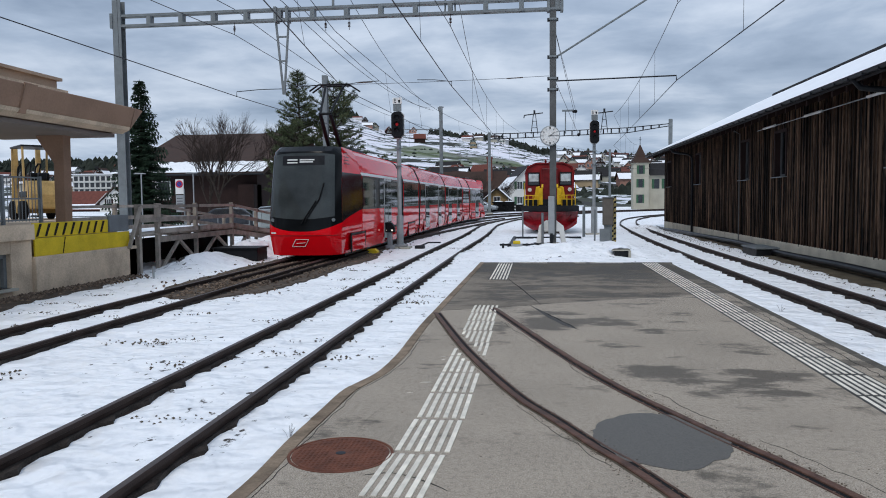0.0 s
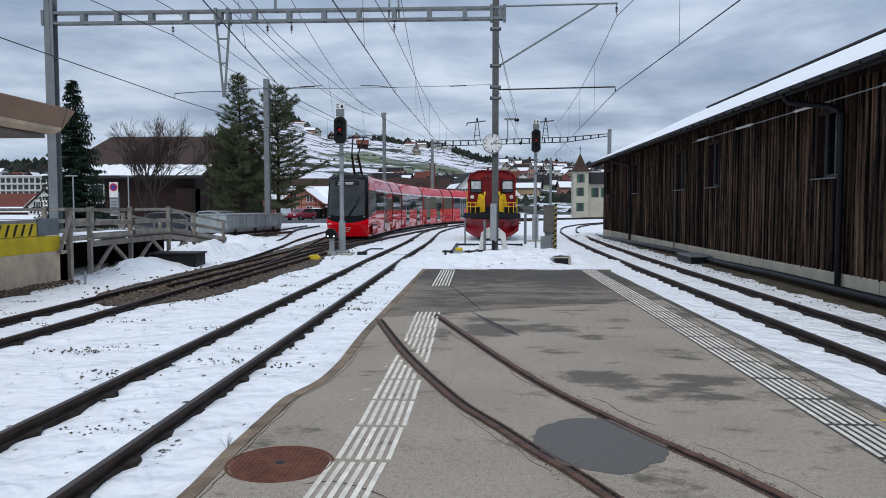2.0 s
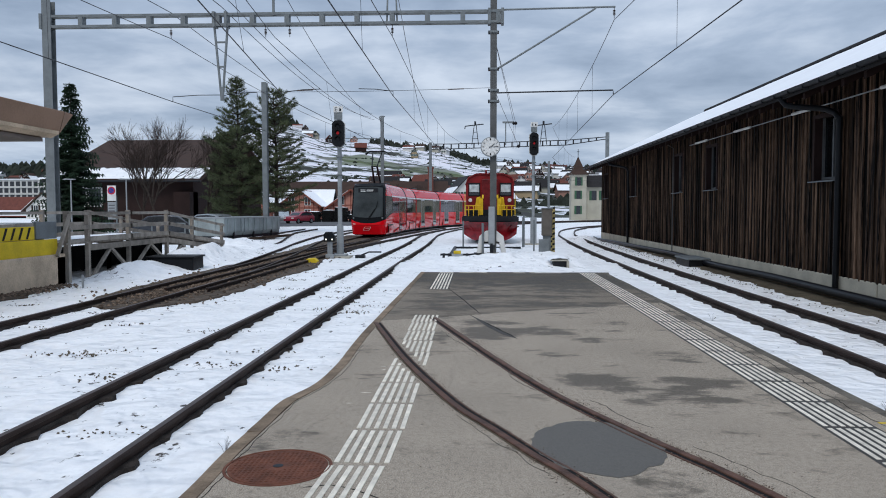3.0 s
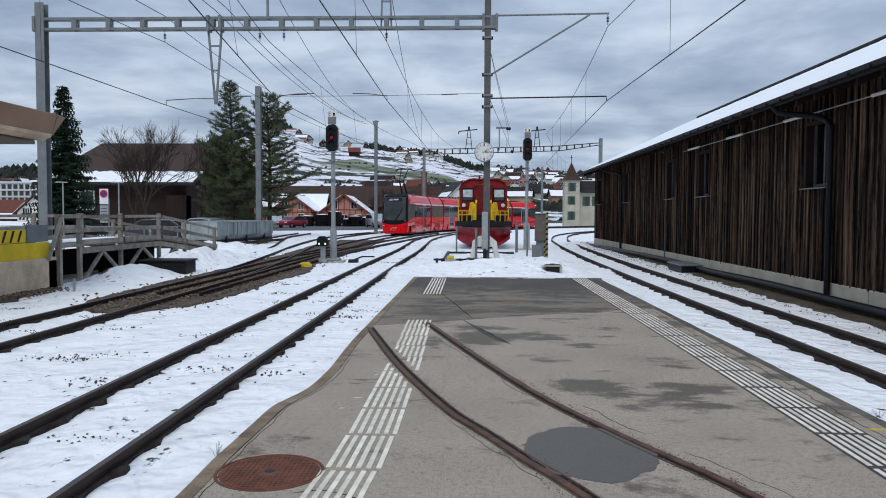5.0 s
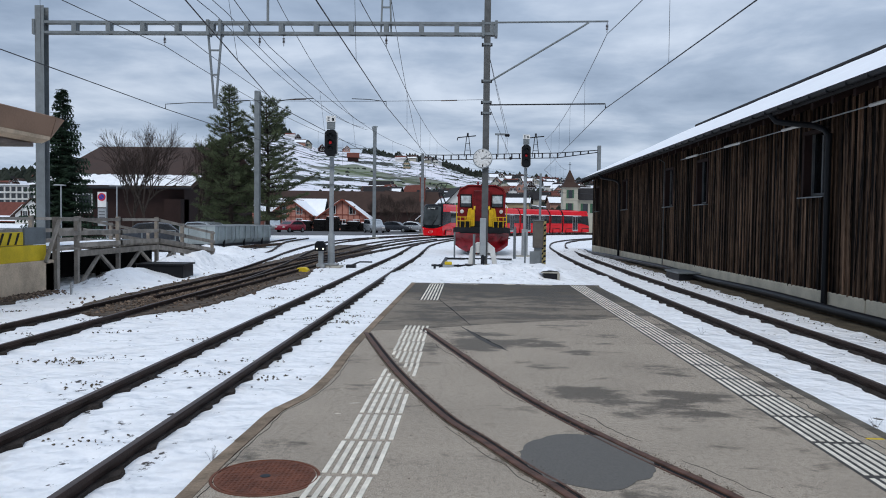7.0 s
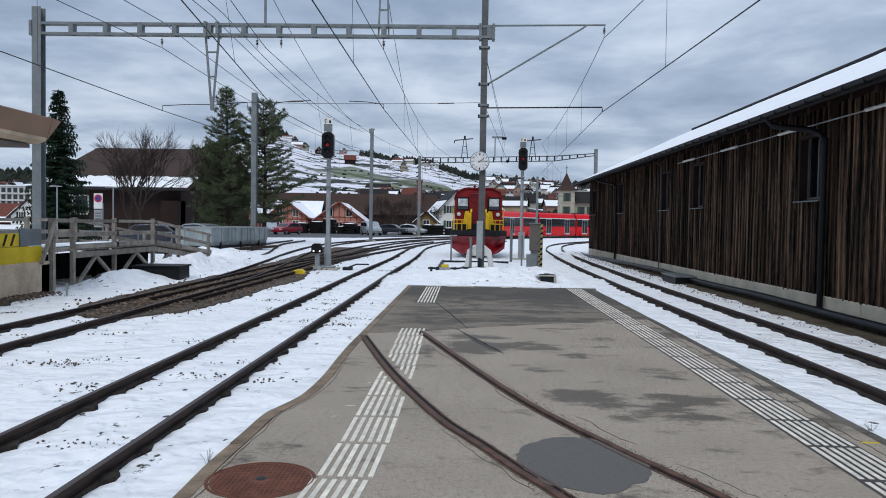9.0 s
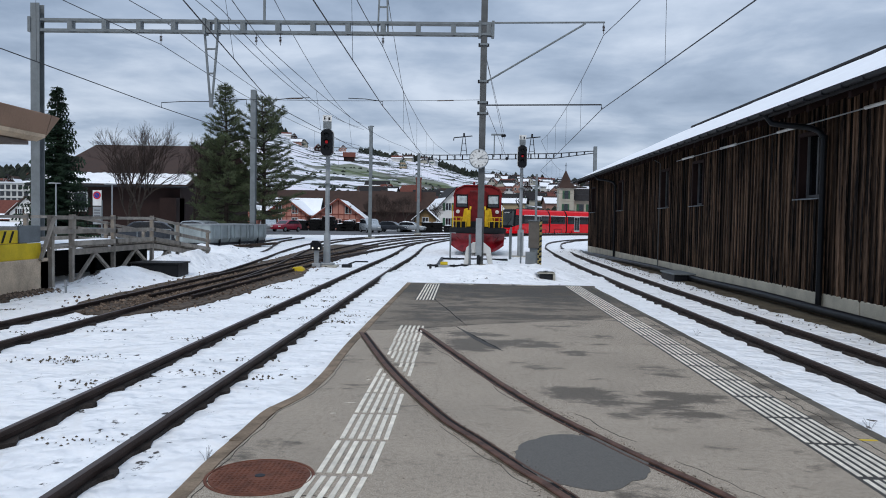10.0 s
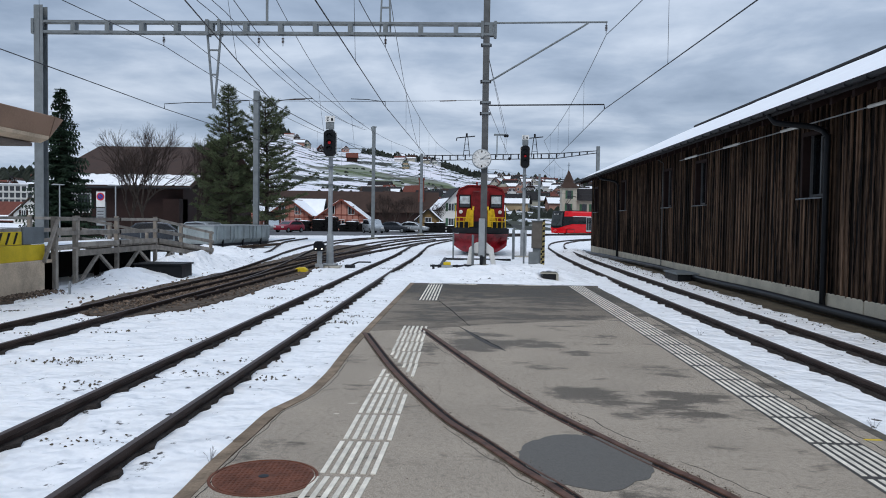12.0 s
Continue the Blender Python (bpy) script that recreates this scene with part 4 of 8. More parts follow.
def make_shed():
    t = thing("goods_shed", "long dark timber goods shed with a snowy roof", "shed")
    # the wall stands in bays between the window openings
    body = Shape().box(SHED_X + 0.03, SHED_Y0, 0.2, SHED_X + 0.22, SHED_Y1, 2.22).box(SHED_X + 0.03, SHED_Y0, 3.56, SHED_X + 0.22, SHED_Y1, 4.35)
    cuts = [SHED_Y0] + [e for y in SHED_WINDOWS for e in (y - 0.5, y + 0.5)] + [SHED_Y1]
    for a, b in zip(cuts[::2], cuts[1::2]):
        body.box(SHED_X + 0.03, a, 2.22, SHED_X + 0.22, b, 3.56)
    part("wall", body, M_BROWNWALL, t)
    part("plinth", Shape().box(SHED_X - 0.03, SHED_Y0, -0.3, SHED_X + 0.25, 14.1, 0.235).box(SHED_X - 0.03, 14.13, -0.3, SHED_X + 0.25, SHED_Y1 + 0.03, 0.235), M_PLINTH, t, "pale concrete plinth", bevel=0.015)
    gable = [(SHED_X + 0.03, 0.2), (19.7, 0.2), (19.7, 4.1), (13.5, 7.1), (SHED_X + 0.03, 4.1)]
    part("gable_wall", Shape().prism(gable, SHED_Y1 - 0.15, SHED_Y1 + 0.03), M_BROWNWALL, t)
    part("gable_wall", Shape().prism(gable, SHED_Y0, SHED_Y0 + 0.15), M_BROWNWALL, t)
    part("rear_wall", Shape().box(19.5, SHED_Y0, -0.3, 19.7, SHED_Y1, 4.1), M_BROWNWALL, t)
    ex, ez, rx, rz = 6.42, 4.02, 13.5, 7.36
    roof = part("roof", Shape().prism([(ex, ez), (rx, rz), (20.6, ez), (20.6, ez - 0.12), (rx, rz - 0.14), (ex, ez - 0.12)], SHED_Y0 - 0.5, SHED_Y1 + 0.75), M_TILE_DARK, t, "dark tiled roof")
    part("roof_snow", Shape().sheet(lambda u, v: (ex + 0.42 + (rx - ex - 0.55) * v, SHED_Y0 - 0.4 + (SHED_Y1 + 0.95 - SHED_Y0) * u, ez + 0.03 + (rz - ez) * (0.059 + 0.922 * v) + 0.03 * noise.noise((u * 60, v * 9, 1)) * min(1, v * 3) + (0.03 if 0 < v < 1 else 0)), 90, 10), M_SNOW_CLEAN, roof, "even layer of old snow", smooth=True)
    part("ridge_cap", Shape().rod([(rx, SHED_Y0 - 0.5, rz + 0.04), (rx, SHED_Y1 + 0.75, rz + 0.04)], 0.11, 10), M_TILE_DARK, roof)
    # rafter feet under the eaves
    foot = Shape().prism([(6.55, 3.93), (7.4, 4.33), (7.4, 4.2), (6.55, 3.80)], -0.05, 0.05).mesh("rafter", M_BROWNWALL)
    for i in range(49):
        part("rafter", foot, None, roof).matrix_basis = pose(0, SHED_Y0 + i * 0.8, 0)
    # half-round gutter with brackets
    prof = [(0.075 * math.cos(a), 0.075 * math.sin(a)) for a in np.linspace(math.pi, 2 * math.pi, 9)] + [(0.066 * math.cos(a), 0.066 * math.sin(a)) for a in np.linspace(2 * math.pi, math.pi, 9)]
    part("gutter", Shape().sweep([(6.36, SHED_Y0 - 0.4, 4.03), (6.36, 25, 4.03), (6.36, SHED_Y1 + 0.7, 4.03)], prof), M_DARKMETAL, roof)
    bracket = Shape().box(6.282, -0.012, 3.945, 6.44, 0.012, 4.026).mesh("gutter_bracket", M_DARKMETAL)
    for i in range(56):
        part("gutter_bracket", bracket, None, roof).matrix_basis = pose(0, SHED_Y0 + i * 0.7, 0)
    for y, r in ((15.56, 0.06), (28.5, 0.018), (36.75, 0.055)):
        pts = smooth_line([(6.4, y + 0.9, 3.96), (6.5, y + 0.8, 3.78), (7.1, y + 0.25, 3.62), (7.22, y, 3.42), (7.24, y, 3.1), (7.24, y, 0.0), (7.24, y, -0.15)], 0.15)
        if r < 0.04:
            pts = [(7.0, y, 4.0), (7.26, y, 3.85), (7.26, y, 2.0), (7.26, y, -0.15)]
        part("downpipe", Shape().rod(pts, r, 12), M_GALV_DARK if r < 0.04 else M_BLACK, t, "thin grey downpipe" if r < 0.04 else "black rainwater downpipe", smooth=True)
    for y in SHED_WINDOWS:
        w = part("window", Shape().box(SHED_X + 0.175, y - 0.5, 2.22, SHED_X + 0.195, y + 0.5, 3.56), M_PANE, t, "narrow dark window with a plain frame")
        fr = Shape()
        for a, b in ((-0.585, -0.5), (0.5, 0.585)):
            fr.box(SHED_X - 0.04, y + a, 2.2, SHED_X + 0.03, y + b, 3.62)
        fr.box(SHED_X - 0.04, y - 0.5, 3.54, SHED_X + 0.03, y + 0.5, 3.62)
        part("window_frame", fr, M_BROWNWALL, w)
        part("sash", Shape().box(SHED_X + 0.13, y - 0.03, 2.28, SHED_X + 0.174, y + 0.03, 3.5).box(SHED_X + 0.13, y - 0.5, 2.22, SHED_X + 0.174, y - 0.45, 3.56).box(SHED_X + 0.13, y + 0.45, 2.22, SHED_X + 0.174, y + 0.5, 3.56).box(SHED_X + 0.13, y - 0.45, 2.22, SHED_X + 0.174, y + 0.45, 2.28), M_GALV_DARK, w)
        part("window_sill", Shape().prism([(SHED_X - 0.13, 2.165), (SHED_X + 0.13, 2.2), (SHED_X + 0.13, 2.219), (SHED_X - 0.13, 2.19)], y - 0.6, y + 0.6), M_GALV, w, "grey sheet metal sill")
    # conduit with tube lamps
    light = thing("lamp_rail", "conduit with grey tube lamps along the shed", "light strip")
    part("conduit", Shape().rod([(7.2, 8, 3.76), (7.2, 26.1, 3.75)], 0.014, 6), M_GALV_LIGHT, light)
    for y in (9.4, 13.3, 17.1, 21.0, 24.75):
        part("tube_lamp", Shape().rod([(7.18, y - 0.6, 3.755), (7.18, y + 0.6, 3.755)], 0.034, 8), M_WHITE, light, "switched-off tube lamp in a pale housing")
        part("clip", Shape().box(7.18, y - 0.02, 3.74, 7.36, y + 0.02, 3.77), M_GALV, light)
    return t


shed = make_shed()
single("drain_hose", Shape().rod(smooth_line([(6.75, 6, 0.0), (6.82, 10, -0.02), (6.86, 14, -0.01), (6.93, 18, 0.0), (6.9, 22.2, -0.02), (7.0, 27, 0.0), (6.98, 33, -0.04), (6.9, 38, -0.06), (6.75, 42, -0.1), (6.9, 45, -0.1)], 0.4), 0.09, 12), M_PIPE, "thick black plastic pipe lying along the shed", "pipe", smooth=True)
_cb = thing("cable_pit", "low dark cable pit with a grey lid", "cable box", (6.72, 23.9, -0.15))
part("body", Shape().box(-0.3, -0.75, -0.05, 0.3, 0.75, 0.2), M_BLACK, _cb, bevel=0.01)
part("lid", Shape().box(-0.34, -0.8, 0.2, 0.34, 0.8, 0.25), M_GALV, _cb, bevel=0.008)


# ---- overhead line ----
def h_profile(w, d, t=0.014):
    return [(-w / 2, -d / 2), (w / 2, -d / 2), (w / 2, -d / 2 + t), (t / 2, -d / 2 + t), (t / 2, d / 2 - t), (w / 2, d / 2 - t), (w / 2, d / 2), (-w / 2, d / 2), (-w / 2, d / 2 - t), (-t / 2, d / 2 - t), (-t / 2, -d / 2 + t), (-w / 2, -d / 2 + t)]


def mast(name, x, y, top, w=0.26, d=0.26, label="grey galvanised steel overhead line mast", base=-0.16, mate=None):
    t = thing(name, label, "mast", (x, y, base))
    part("post", Shape().prism(h_profile(w, d, 0.022), -0.3, top - base, "z"), mate or M_GALV, t)
    part("foot_plate", Shape().mid(0, 0, 0.12, w + 0.2, d + 0.2, 0.05).mid(0, 0, 0.04, 0.8, 0.8, 0.16), M_CONC, t, "concrete foot with a bolted plate")
    return t


def insulator(parent, p, n=4, r=0.055, step=0.05, rod=0.12):
    sh = Shape().rod([(p[0], p[1], p[2]), (p[0], p[1], p[2] - rod - n * step - 0.1)], 0.012, 6)
    for i in range(n):
        sh.lathe([(0.02, 0.0), (r, -0.012), (r * 0.8, -0.03), (0.02, -0.035)], (p[0], p[1], p[2] - rod - i * step), 10)
    return part("insulator", sh, M_INSUL, parent, "dark porcelain insulator", smooth=True)


GY = 28.0
gl_mast = mast("gantry_mast", -16.09, GY, 9.4, 0.34, 0.34)
cl_mast = mast("gantry_mast", 0.58, GY, 11.5, 0.235, 0.25, "grey steel gantry mast carrying the station clock", mate=M_GALV_DARK)


def make_gantry(y, x0, x1, z0, z1, label, step, depth=0.3, hangers=()):
    g = thing("gantry", label, "gantry", (0, y, 0))
    for z in (z0, z1):
        part("chord", Shape().box(x0, -depth / 2, z - 0.045, x1, -depth / 2 + 0.07, z + 0.045).box(x0, depth / 2 - 0.07, z - 0.045, x1, depth / 2, z + 0.045), M_GALV, g)
    me = Shape().box(-0.085, -depth / 2 + 0.005, z0, 0.085, depth / 2 - 0.005, z1).mesh("batten_plate", M_GALV)
    n = int((x1 - x0) / step)
    for i in range(n + 1):
        part("batten_plate", me, None, g).matrix_basis = pose(x0 + 0.2 + i * (x1 - x0 - 0.4) / n, 0, 0)
    return g


gantry = make_gantry(GY, -16.3, 0.95, 8.42, 8.80, "grey lattice gantry beam across the tracks", 1.27)
for _x in (-16.3, -9.75, -9.3, 0.42, 0.9):
    part("clamp", Shape().mid(_x, 0, 8.61, 0.1, 0.42, 0.56), M_GALV, gantry)
# V-shaped hanger and upper posts
part("hanger", Shape().bar((-9.78, 0, 8.4), (-9.55, 0, 5.75), 0.07).bar((-9.28, 0, 8.4), (-9.5, 0, 5.75), 0.07).mid(-9.52, 0, 7.8, 0.42, 0.06, 0.06).mid(-9.52, 0, 6.9, 0.2, 0.06, 0.06).mid(-9.52, 0, 5.9, 0.12, 0.1, 0.5), M_GALV, gantry)
part("upper_post", Shape().bar((-7.55, 0, 8.8), (-7.55, 0, 10.4), 0.08), M_GALV, gantry)
part("upper_post", Shape().bar((-3.34, 0, 8.4), (-3.26, 0, 10.8), 0.06).bar((-2.96, 0, 8.4), (-3.04, 0, 10.8), 0.06).mid(-3.15, 0, 9.4, 0.3, 0.05, 0.06), M_GALV, gantry)
for _x in (-11.42, -7.85, -6.95, -3.14):
    insulator(gantry, (_x, 0, 8.38), 4)


def reg_arm(parent, p, q, drop=0.18):
    """A light steady arm that holds a contact wire."""
    p, q = Vector(p), Vector(q)
    return part("steady_arm", Shape().rod([p, p.lerp(q, 0.5) + Vector((0, 0, 0.03)), q, q - Vector((0, 0, drop))], 0.015, 6), M_DARKMETAL, parent)


reg_arm(gantry, (-9.5, 0, 5.86), (-11.4, 0, 5.80))
reg_arm(gantry, (-9.5, 0, 5.84), (-8.2, 0, 5.95))
reg_arm(gantry, (-5.83, 0, 6.05), (-7.2, 0, 5.95))
reg_arm(gantry, (-4.4, 0, 6.05), (-3.12, 0, 5.95))
# bracket over the shed siding
arm = thing("cantilever", "grey cantilever bracket over the siding", "cantilever", (0.58, GY, 0))
part("top_tube", Shape().rod([(0.1, 0, 8.86), (4.4, 0, 8.92)], 0.035, 8), M_GALV, arm)
part("stay", Shape().rod([(0.12, 0, 6.72), (3.55, 0, 8.78), (3.7, 0, 8.88)], 0.035, 8), M_GALV, arm)
part("lower_tube", Shape().rod([(0.1, 0, 5.86), (4.35, 0, 5.93), (4.36, 0, 5.78)], 0.026, 8), M_DARKMETAL, arm)
insulator(arm, (4.36, 0, 8.92), 4)
for _z in (8.05, 6.72, 5.95, 5.55):
    part("clamp", Shape().mid(0, 0, _z, 0.3, 0.34, 0.07), M_GALV, arm)
    part("clamp_bolt", Shape().mid(-0.17, 0, _z, 0.06, 0.1, 0.12).mid(0.17, 0, _z, 0.05, 0.1, 0.1), M_DARKMETAL, arm)


def wire(label, pts, r=0.014, name="overhead_wire"):
    sh = Shape().rod(pts, r, 5)
    return single(name, sh, M_WIRE, label, "wire", group="overhead wires")


def sagging(p, q, sag, n=14):
    p, q = Vector(p), Vector(q)
    return [p.lerp(q, i / n) - Vector((0, 0, sag * 4 * (i / n) * (1 - i / n))) for i in range(n + 1)]


def catenary(contact, bearer, sag=0.55, drops=5):
    """A contact wire and the bearer above it, from support to support, with droppers."""
    sh = Shape().rod(contact, 0.015, 5)
    t = thing("overhead_line", "dark contact wire hung from a bearer wire", "wire", group="overhead wires")
    part("contact_wire", sh, M_WIRE, t)
    up = Shape()
    for i in range(len(bearer) - 1):
        pts = sagging(bearer[i], bearer[i + 1], sag)
        up.rod(pts, 0.013, 5)
        c0, c1 = Vector(contact[i]), Vector(contact[i + 1])
        for j in range(1, drops):
            f = j / drops
            a, b = Vector(bearer[i]), Vector(bearer[i + 1])
            tp = a.lerp(b, f) - Vector((0, 0, sag * 4 * f * (1 - f)))
            bt = c0.lerp(c1, f)
            part("dropper", Shape().rod([tp, bt], 0.006, 4), M_WIRE, t)
    part("bearer_wire", up, M_WIRE, t)
    return t


catenary([(-12.0, -12, 5.75), (-11.4, GY, 5.62), (-9.5, 66, 5.6), (-3.2, 90, 5.6)], [(-12.0, -12, 8.0), (-11.42, GY, 7.95), (-9.45, 66, 8.0), (-3.2, 95, 7.6)])
catenary([(-2.2, -12, 5.75), (-7.2, GY, 5.78), (-5.6, 66, 5.65), (1.5, 94, 5.6), (14, 108, 5.6)], [(-2.4, -12, 8.0), (-7.5, GY, 7.95), (-5.6, 66, 8.0), (1.5, 94, 8.0), (14, 108, 8.0)])
catenary([(-2.7, -12, 5.75), (-3.12, GY, 5.78), (-2.4, 66, 5.65), (3.5, 94, 5.6), (18, 110, 5.6)], [(-2.9, -12, 8.0), (-3.14, GY, 7.95), (-2.4, 66, 8.0), (3.5, 94, 8.0), (18, 110, 8.0)])
catenary([(5.95, -12, 5.75), (4.94, GY, 5.76), (5.9, 60, 5.65), (12, 94, 5.6)], [(5.9, -12, 8.5), (4.94, GY, 8.45), (5.9, 60, 8.0), (12, 94, 8.0)])
wire("feeder wire over the station", sagging((-13.2, -12, 10.2), (-11.4, GY, 8.9), 0.5) + sagging((-11.4, GY, 8.9), (-11.9, 44, 8.8), 0.1))
wire("feeder wire over the station", sagging((-8.6, -12, 10.6), (-9.5, GY, 9.1), 0.6) + sagging((-9.5, GY, 9.1), (-9.3, 66, 9.6), 0.8))
wire("feeder wire over the station", sagging((-8.2, -12, 10.9), (-9.1, GY, 9.2), 0.6) + sagging((-9.1, GY, 9.2), (-9.0, 66, 9.4), 0.8))
wire("feeder wire over the station", sagging((-5.2, -12, 10.8), (-7.55, GY, 10.3), 0.4) + sagging((-7.55, GY, 10.3), (-9.2, 66, 9.9), 1.0))
wire("feeder wire over the station", sagging((-1.6, -12, 10.9), (-3.15, GY, 10.7), 0.4) + sagging((-3.15, GY, 10.7), (-5.6, 92, 9.6), 1.6))
wire("cross span between the masts", sagging((-9.5, GY, 5.98), (0.45, GY, 6.05), 0.06), 0.008)
for _x in (-6.4, -0.8):
    single("strain_insulator", Shape().rod([(_x - 0.3, GY, 6.0), (_x + 0.3, GY, 6.02)], 0.02, 8), M_INSUL, "dark strain insulator in the cross span", "insulator")
for _x, _t in ((0.9, 4.6), (1.15, 4.2), (1.0, 5.0)):
    _w = thing("tension_wire", "anchor wires with round weights", "wire", group="overhead wires")
    part("strand", Shape().rod([(0.6, GY, 7.9 if _t > 4.3 else 6.0), (1.0 + _x, GY + 12, 6.1 if _t > 4.3 else 4.9), (2.2 + _x, GY + 40, 7.0)], 0.009, 5), M_WIRE, _w)
    part("ball", Shape().lathe([(0.01, -0.09), (0.065, -0.06), (0.09, 0), (0.065, 0.06), (0.01, 0.09)], (1.0 + _x, GY + 12, 6.1 if _t > 4.3 else 4.9), 10), M_BLACK, _w)

mast("mast", -12.45, 44, 9.0, 0.3, 0.3)
_m2 = mast("mast", -8.45, 67, 9.85, 0.28, 0.28)
part("mast_arm", Shape().rod([(0, 0, 8.0), (-3.4, 0, 8.05)], 0.04, 6).rod([(0, 0, 9.0), (-0.25, 0, 9.95), (0.25, 0, 9.95)], 0.05, 6), M_GALV, _m2)
mast("mast", -5.6, 90, 9.5, 0.34, 0.3)
mast("mast", 6.55, 70, 6.0, 0.2, 0.2)
far_mast = mast("gantry_mast", 16.1, 95, 11.1, 0.42, 0.36)
far_g = thing("gantry", "long thin lattice gantry over the far tracks", "gantry", (0, 95, 0))
part("chord", Shape().sweep([(-5.6, 0, 9.75), (-3, 0, 9.75), (11, 0, 10.15), (16.1, 0, 10.55)], [(-0.05, -0.05), (0.05, -0.05), (0.05, 0.05), (-0.05, 0.05)]), M_DARKMETAL, far_g)
part("chord", Shape().sweep([(-5.6, 0, 9.15), (-3, 0, 9.15), (11, 0, 9.55), (16.1, 0, 10.3)], [(-0.05, -0.05), (0.05, -0.05), (0.05, 0.05), (-0.05, 0.05)]), M_DARKMETAL, far_g)
for _i in range(22):
    _x = -5.2 + _i * 0.95
    _z = 9.15 + max(0, _x + 3) / 14 * 0.4 + (max(0, _x - 11) / 5.1 * 0.55)
    part("batten_plate", Shape().mid(_x, 0, _z + 0.29 - max(0, _x - 11) * 0.03, 0.16, 0.1, 0.56 - max(0, _x - 11) * 0.07), M_DARKMETAL, far_g)
for _x in (-0.3, 8.2):
    part("horn", Shape().bar((_x - 0.42, 0, 9.6), (_x - 0.12, 0, 12.1), 0.09).bar((_x + 0.42, 0, 9.6), (_x + 0.12, 0, 12.1), 0.09).bar((_x - 1.25, 0, 11.95), (_x + 1.05, 0, 12.2), 0.12).mid(_x, 0, 12.35, 0.24, 0.12, 0.4).mid(_x, 0, 11.2, 0.5, 0.06, 0.06).mid(_x, 0, 10.4, 0.7, 0.06, 0.06).bar((_x - 1.25, 0, 11.95), (_x - 1.3, 0, 11.6), 0.12), M_DARKMETAL, far_g)
part("lamp_post", Shape().bar((3.5, 0, 9.6), (3.5, 0, 12.3), 0.14).mid(3.75, 0, 12.4, 1.3, 0.3, 0.22), M_GALV, far_g, "flood lamp on a short post")


# ---- signals, clock and lineside kit ----
def make_signal(at, top, head0, head1, lit, label, foot=True):
    t = thing("railway_signal", label, "railway signal", at)
    part("pole", Shape().rod([(0, 0, 0), (0, 0, 1.2)], 0.135, 14, 0.12).rod([(0, 0, 1.2), (0, 0, top - 0.15)], 0.08, 14), M_GALV_LIGHT, t, smooth=True)
    part("cabinet", Shape().box(-0.15, -0.22, 0.05, 0.15, -0.08, 1.35) if not foot else Shape().mid(0, 0, 0.1, 0.5, 0.5, 0.06), M_GALV_LIGHT, t, bevel=0.01)
    part("plinth", Shape().mid(0, 0, -0.05, 0.8, 0.7, 0.22), M_CONC, t, bevel=0.02)
    w = 0.44
    c = 0.11
    h0, h1 = head0, head1
    octo = [(-w / 2 + c, h0), (w / 2 - c, h0), (w / 2, h0 + c), (w / 2, h1 - c), (w / 2 - c, h1), (-w / 2 + c, h1), (-w / 2, h1 - c), (-w / 2, h0 + c)]
    hd = part("signal_head", Shape().prism([(a * 0.97, h0 + (b - h0) * 0.985 + 0.007) for a, b in octo], -0.32, -0.10), M_BLACK, t, "black shield-shaped signal head", bevel=0.01)
    rim = Shape()
    for i in range(8):
        a, b = octo[i], octo[(i + 1) % 8]
        rim.bar((a[0], -0.12, a[1]), (b[0], -0.12, b[1]), 0.035, 0.03)
    part("rim", rim, M_WHITE, hd, "thin white rim")
    n = 3
    for i in range(n):
        z = h0 + (h1 - h0) * (0.27 + 0.24 * i)
        on = lit and i == 1
        part("lens", Shape().lathe([(0.05, 0.0), (0.055, -0.02), (0.0, -0.028)], (0, -0.318, z), 16, "y"), M_RED_LED if on else M_LENS_OFF, hd, "lit red lens" if on else "unlit lens", smooth=True)
        part("hood", Shape().sheet(lambda u, v: (0.105 * math.cos(math.pi * u), -0.32 - 0.14 * v * (0.35 + 0.65 * math.sin(math.pi * u)), z + 0.105 * math.sin(math.pi * u)), 12, 1), M_BLACK, hd)
    sg = part("sign_plate", Shape().box(-0.15, -0.22, head1 + 0.02, 0.15, -0.2, head1 + 0.28), M_GALV, t)
    part("name_plate", Shape().box(-0.17, -0.24, head1 + 0.28, 0.17, -0.22, head1 + 0.5), M_WHITE, t, "white plate with a black letter")
    tx = bpy.data.curves.new("letter", "FONT")
    tx.body, tx.size, tx.extrude = "E", 0.2, 0.002
    tx.materials.append(M_BLACK)
    lo = new("letter", tx)
    lo.parent = t
    lo.matrix_basis = pose(-0.13, -0.245, head1 + 0.32, 90, 0, 0)
    part("number_bar", Shape().box(0.04, -0.246, head1 + 0.32, 0.11, -0.241, head1 + 0.42), M_BLACK, t)
    part("bracket", Shape().mid(0, -0.1, h0 + 0.2, 0.1, 0.2, 0.05).mid(0, -0.1, h1 - 0.2, 0.1, 0.2, 0.05).mid(0.0, -0.05, h0 - 0.35, 0.22, 0.26, 0.04).mid(0, -0.05, h0 - 1.0, 0.2, 0.22, 0.04), M_GALV, t)
    return t


make_signal((-5.0, 27.3, -0.16), 5.3, 4.0, 4.95, True, "grey signal mast with a black head showing red")
make_signal((2.76, 37.5, -0.16), 5.9, 4.40, 5.5, True, "grey signal mast with a black head and a red lamp", foot=False)

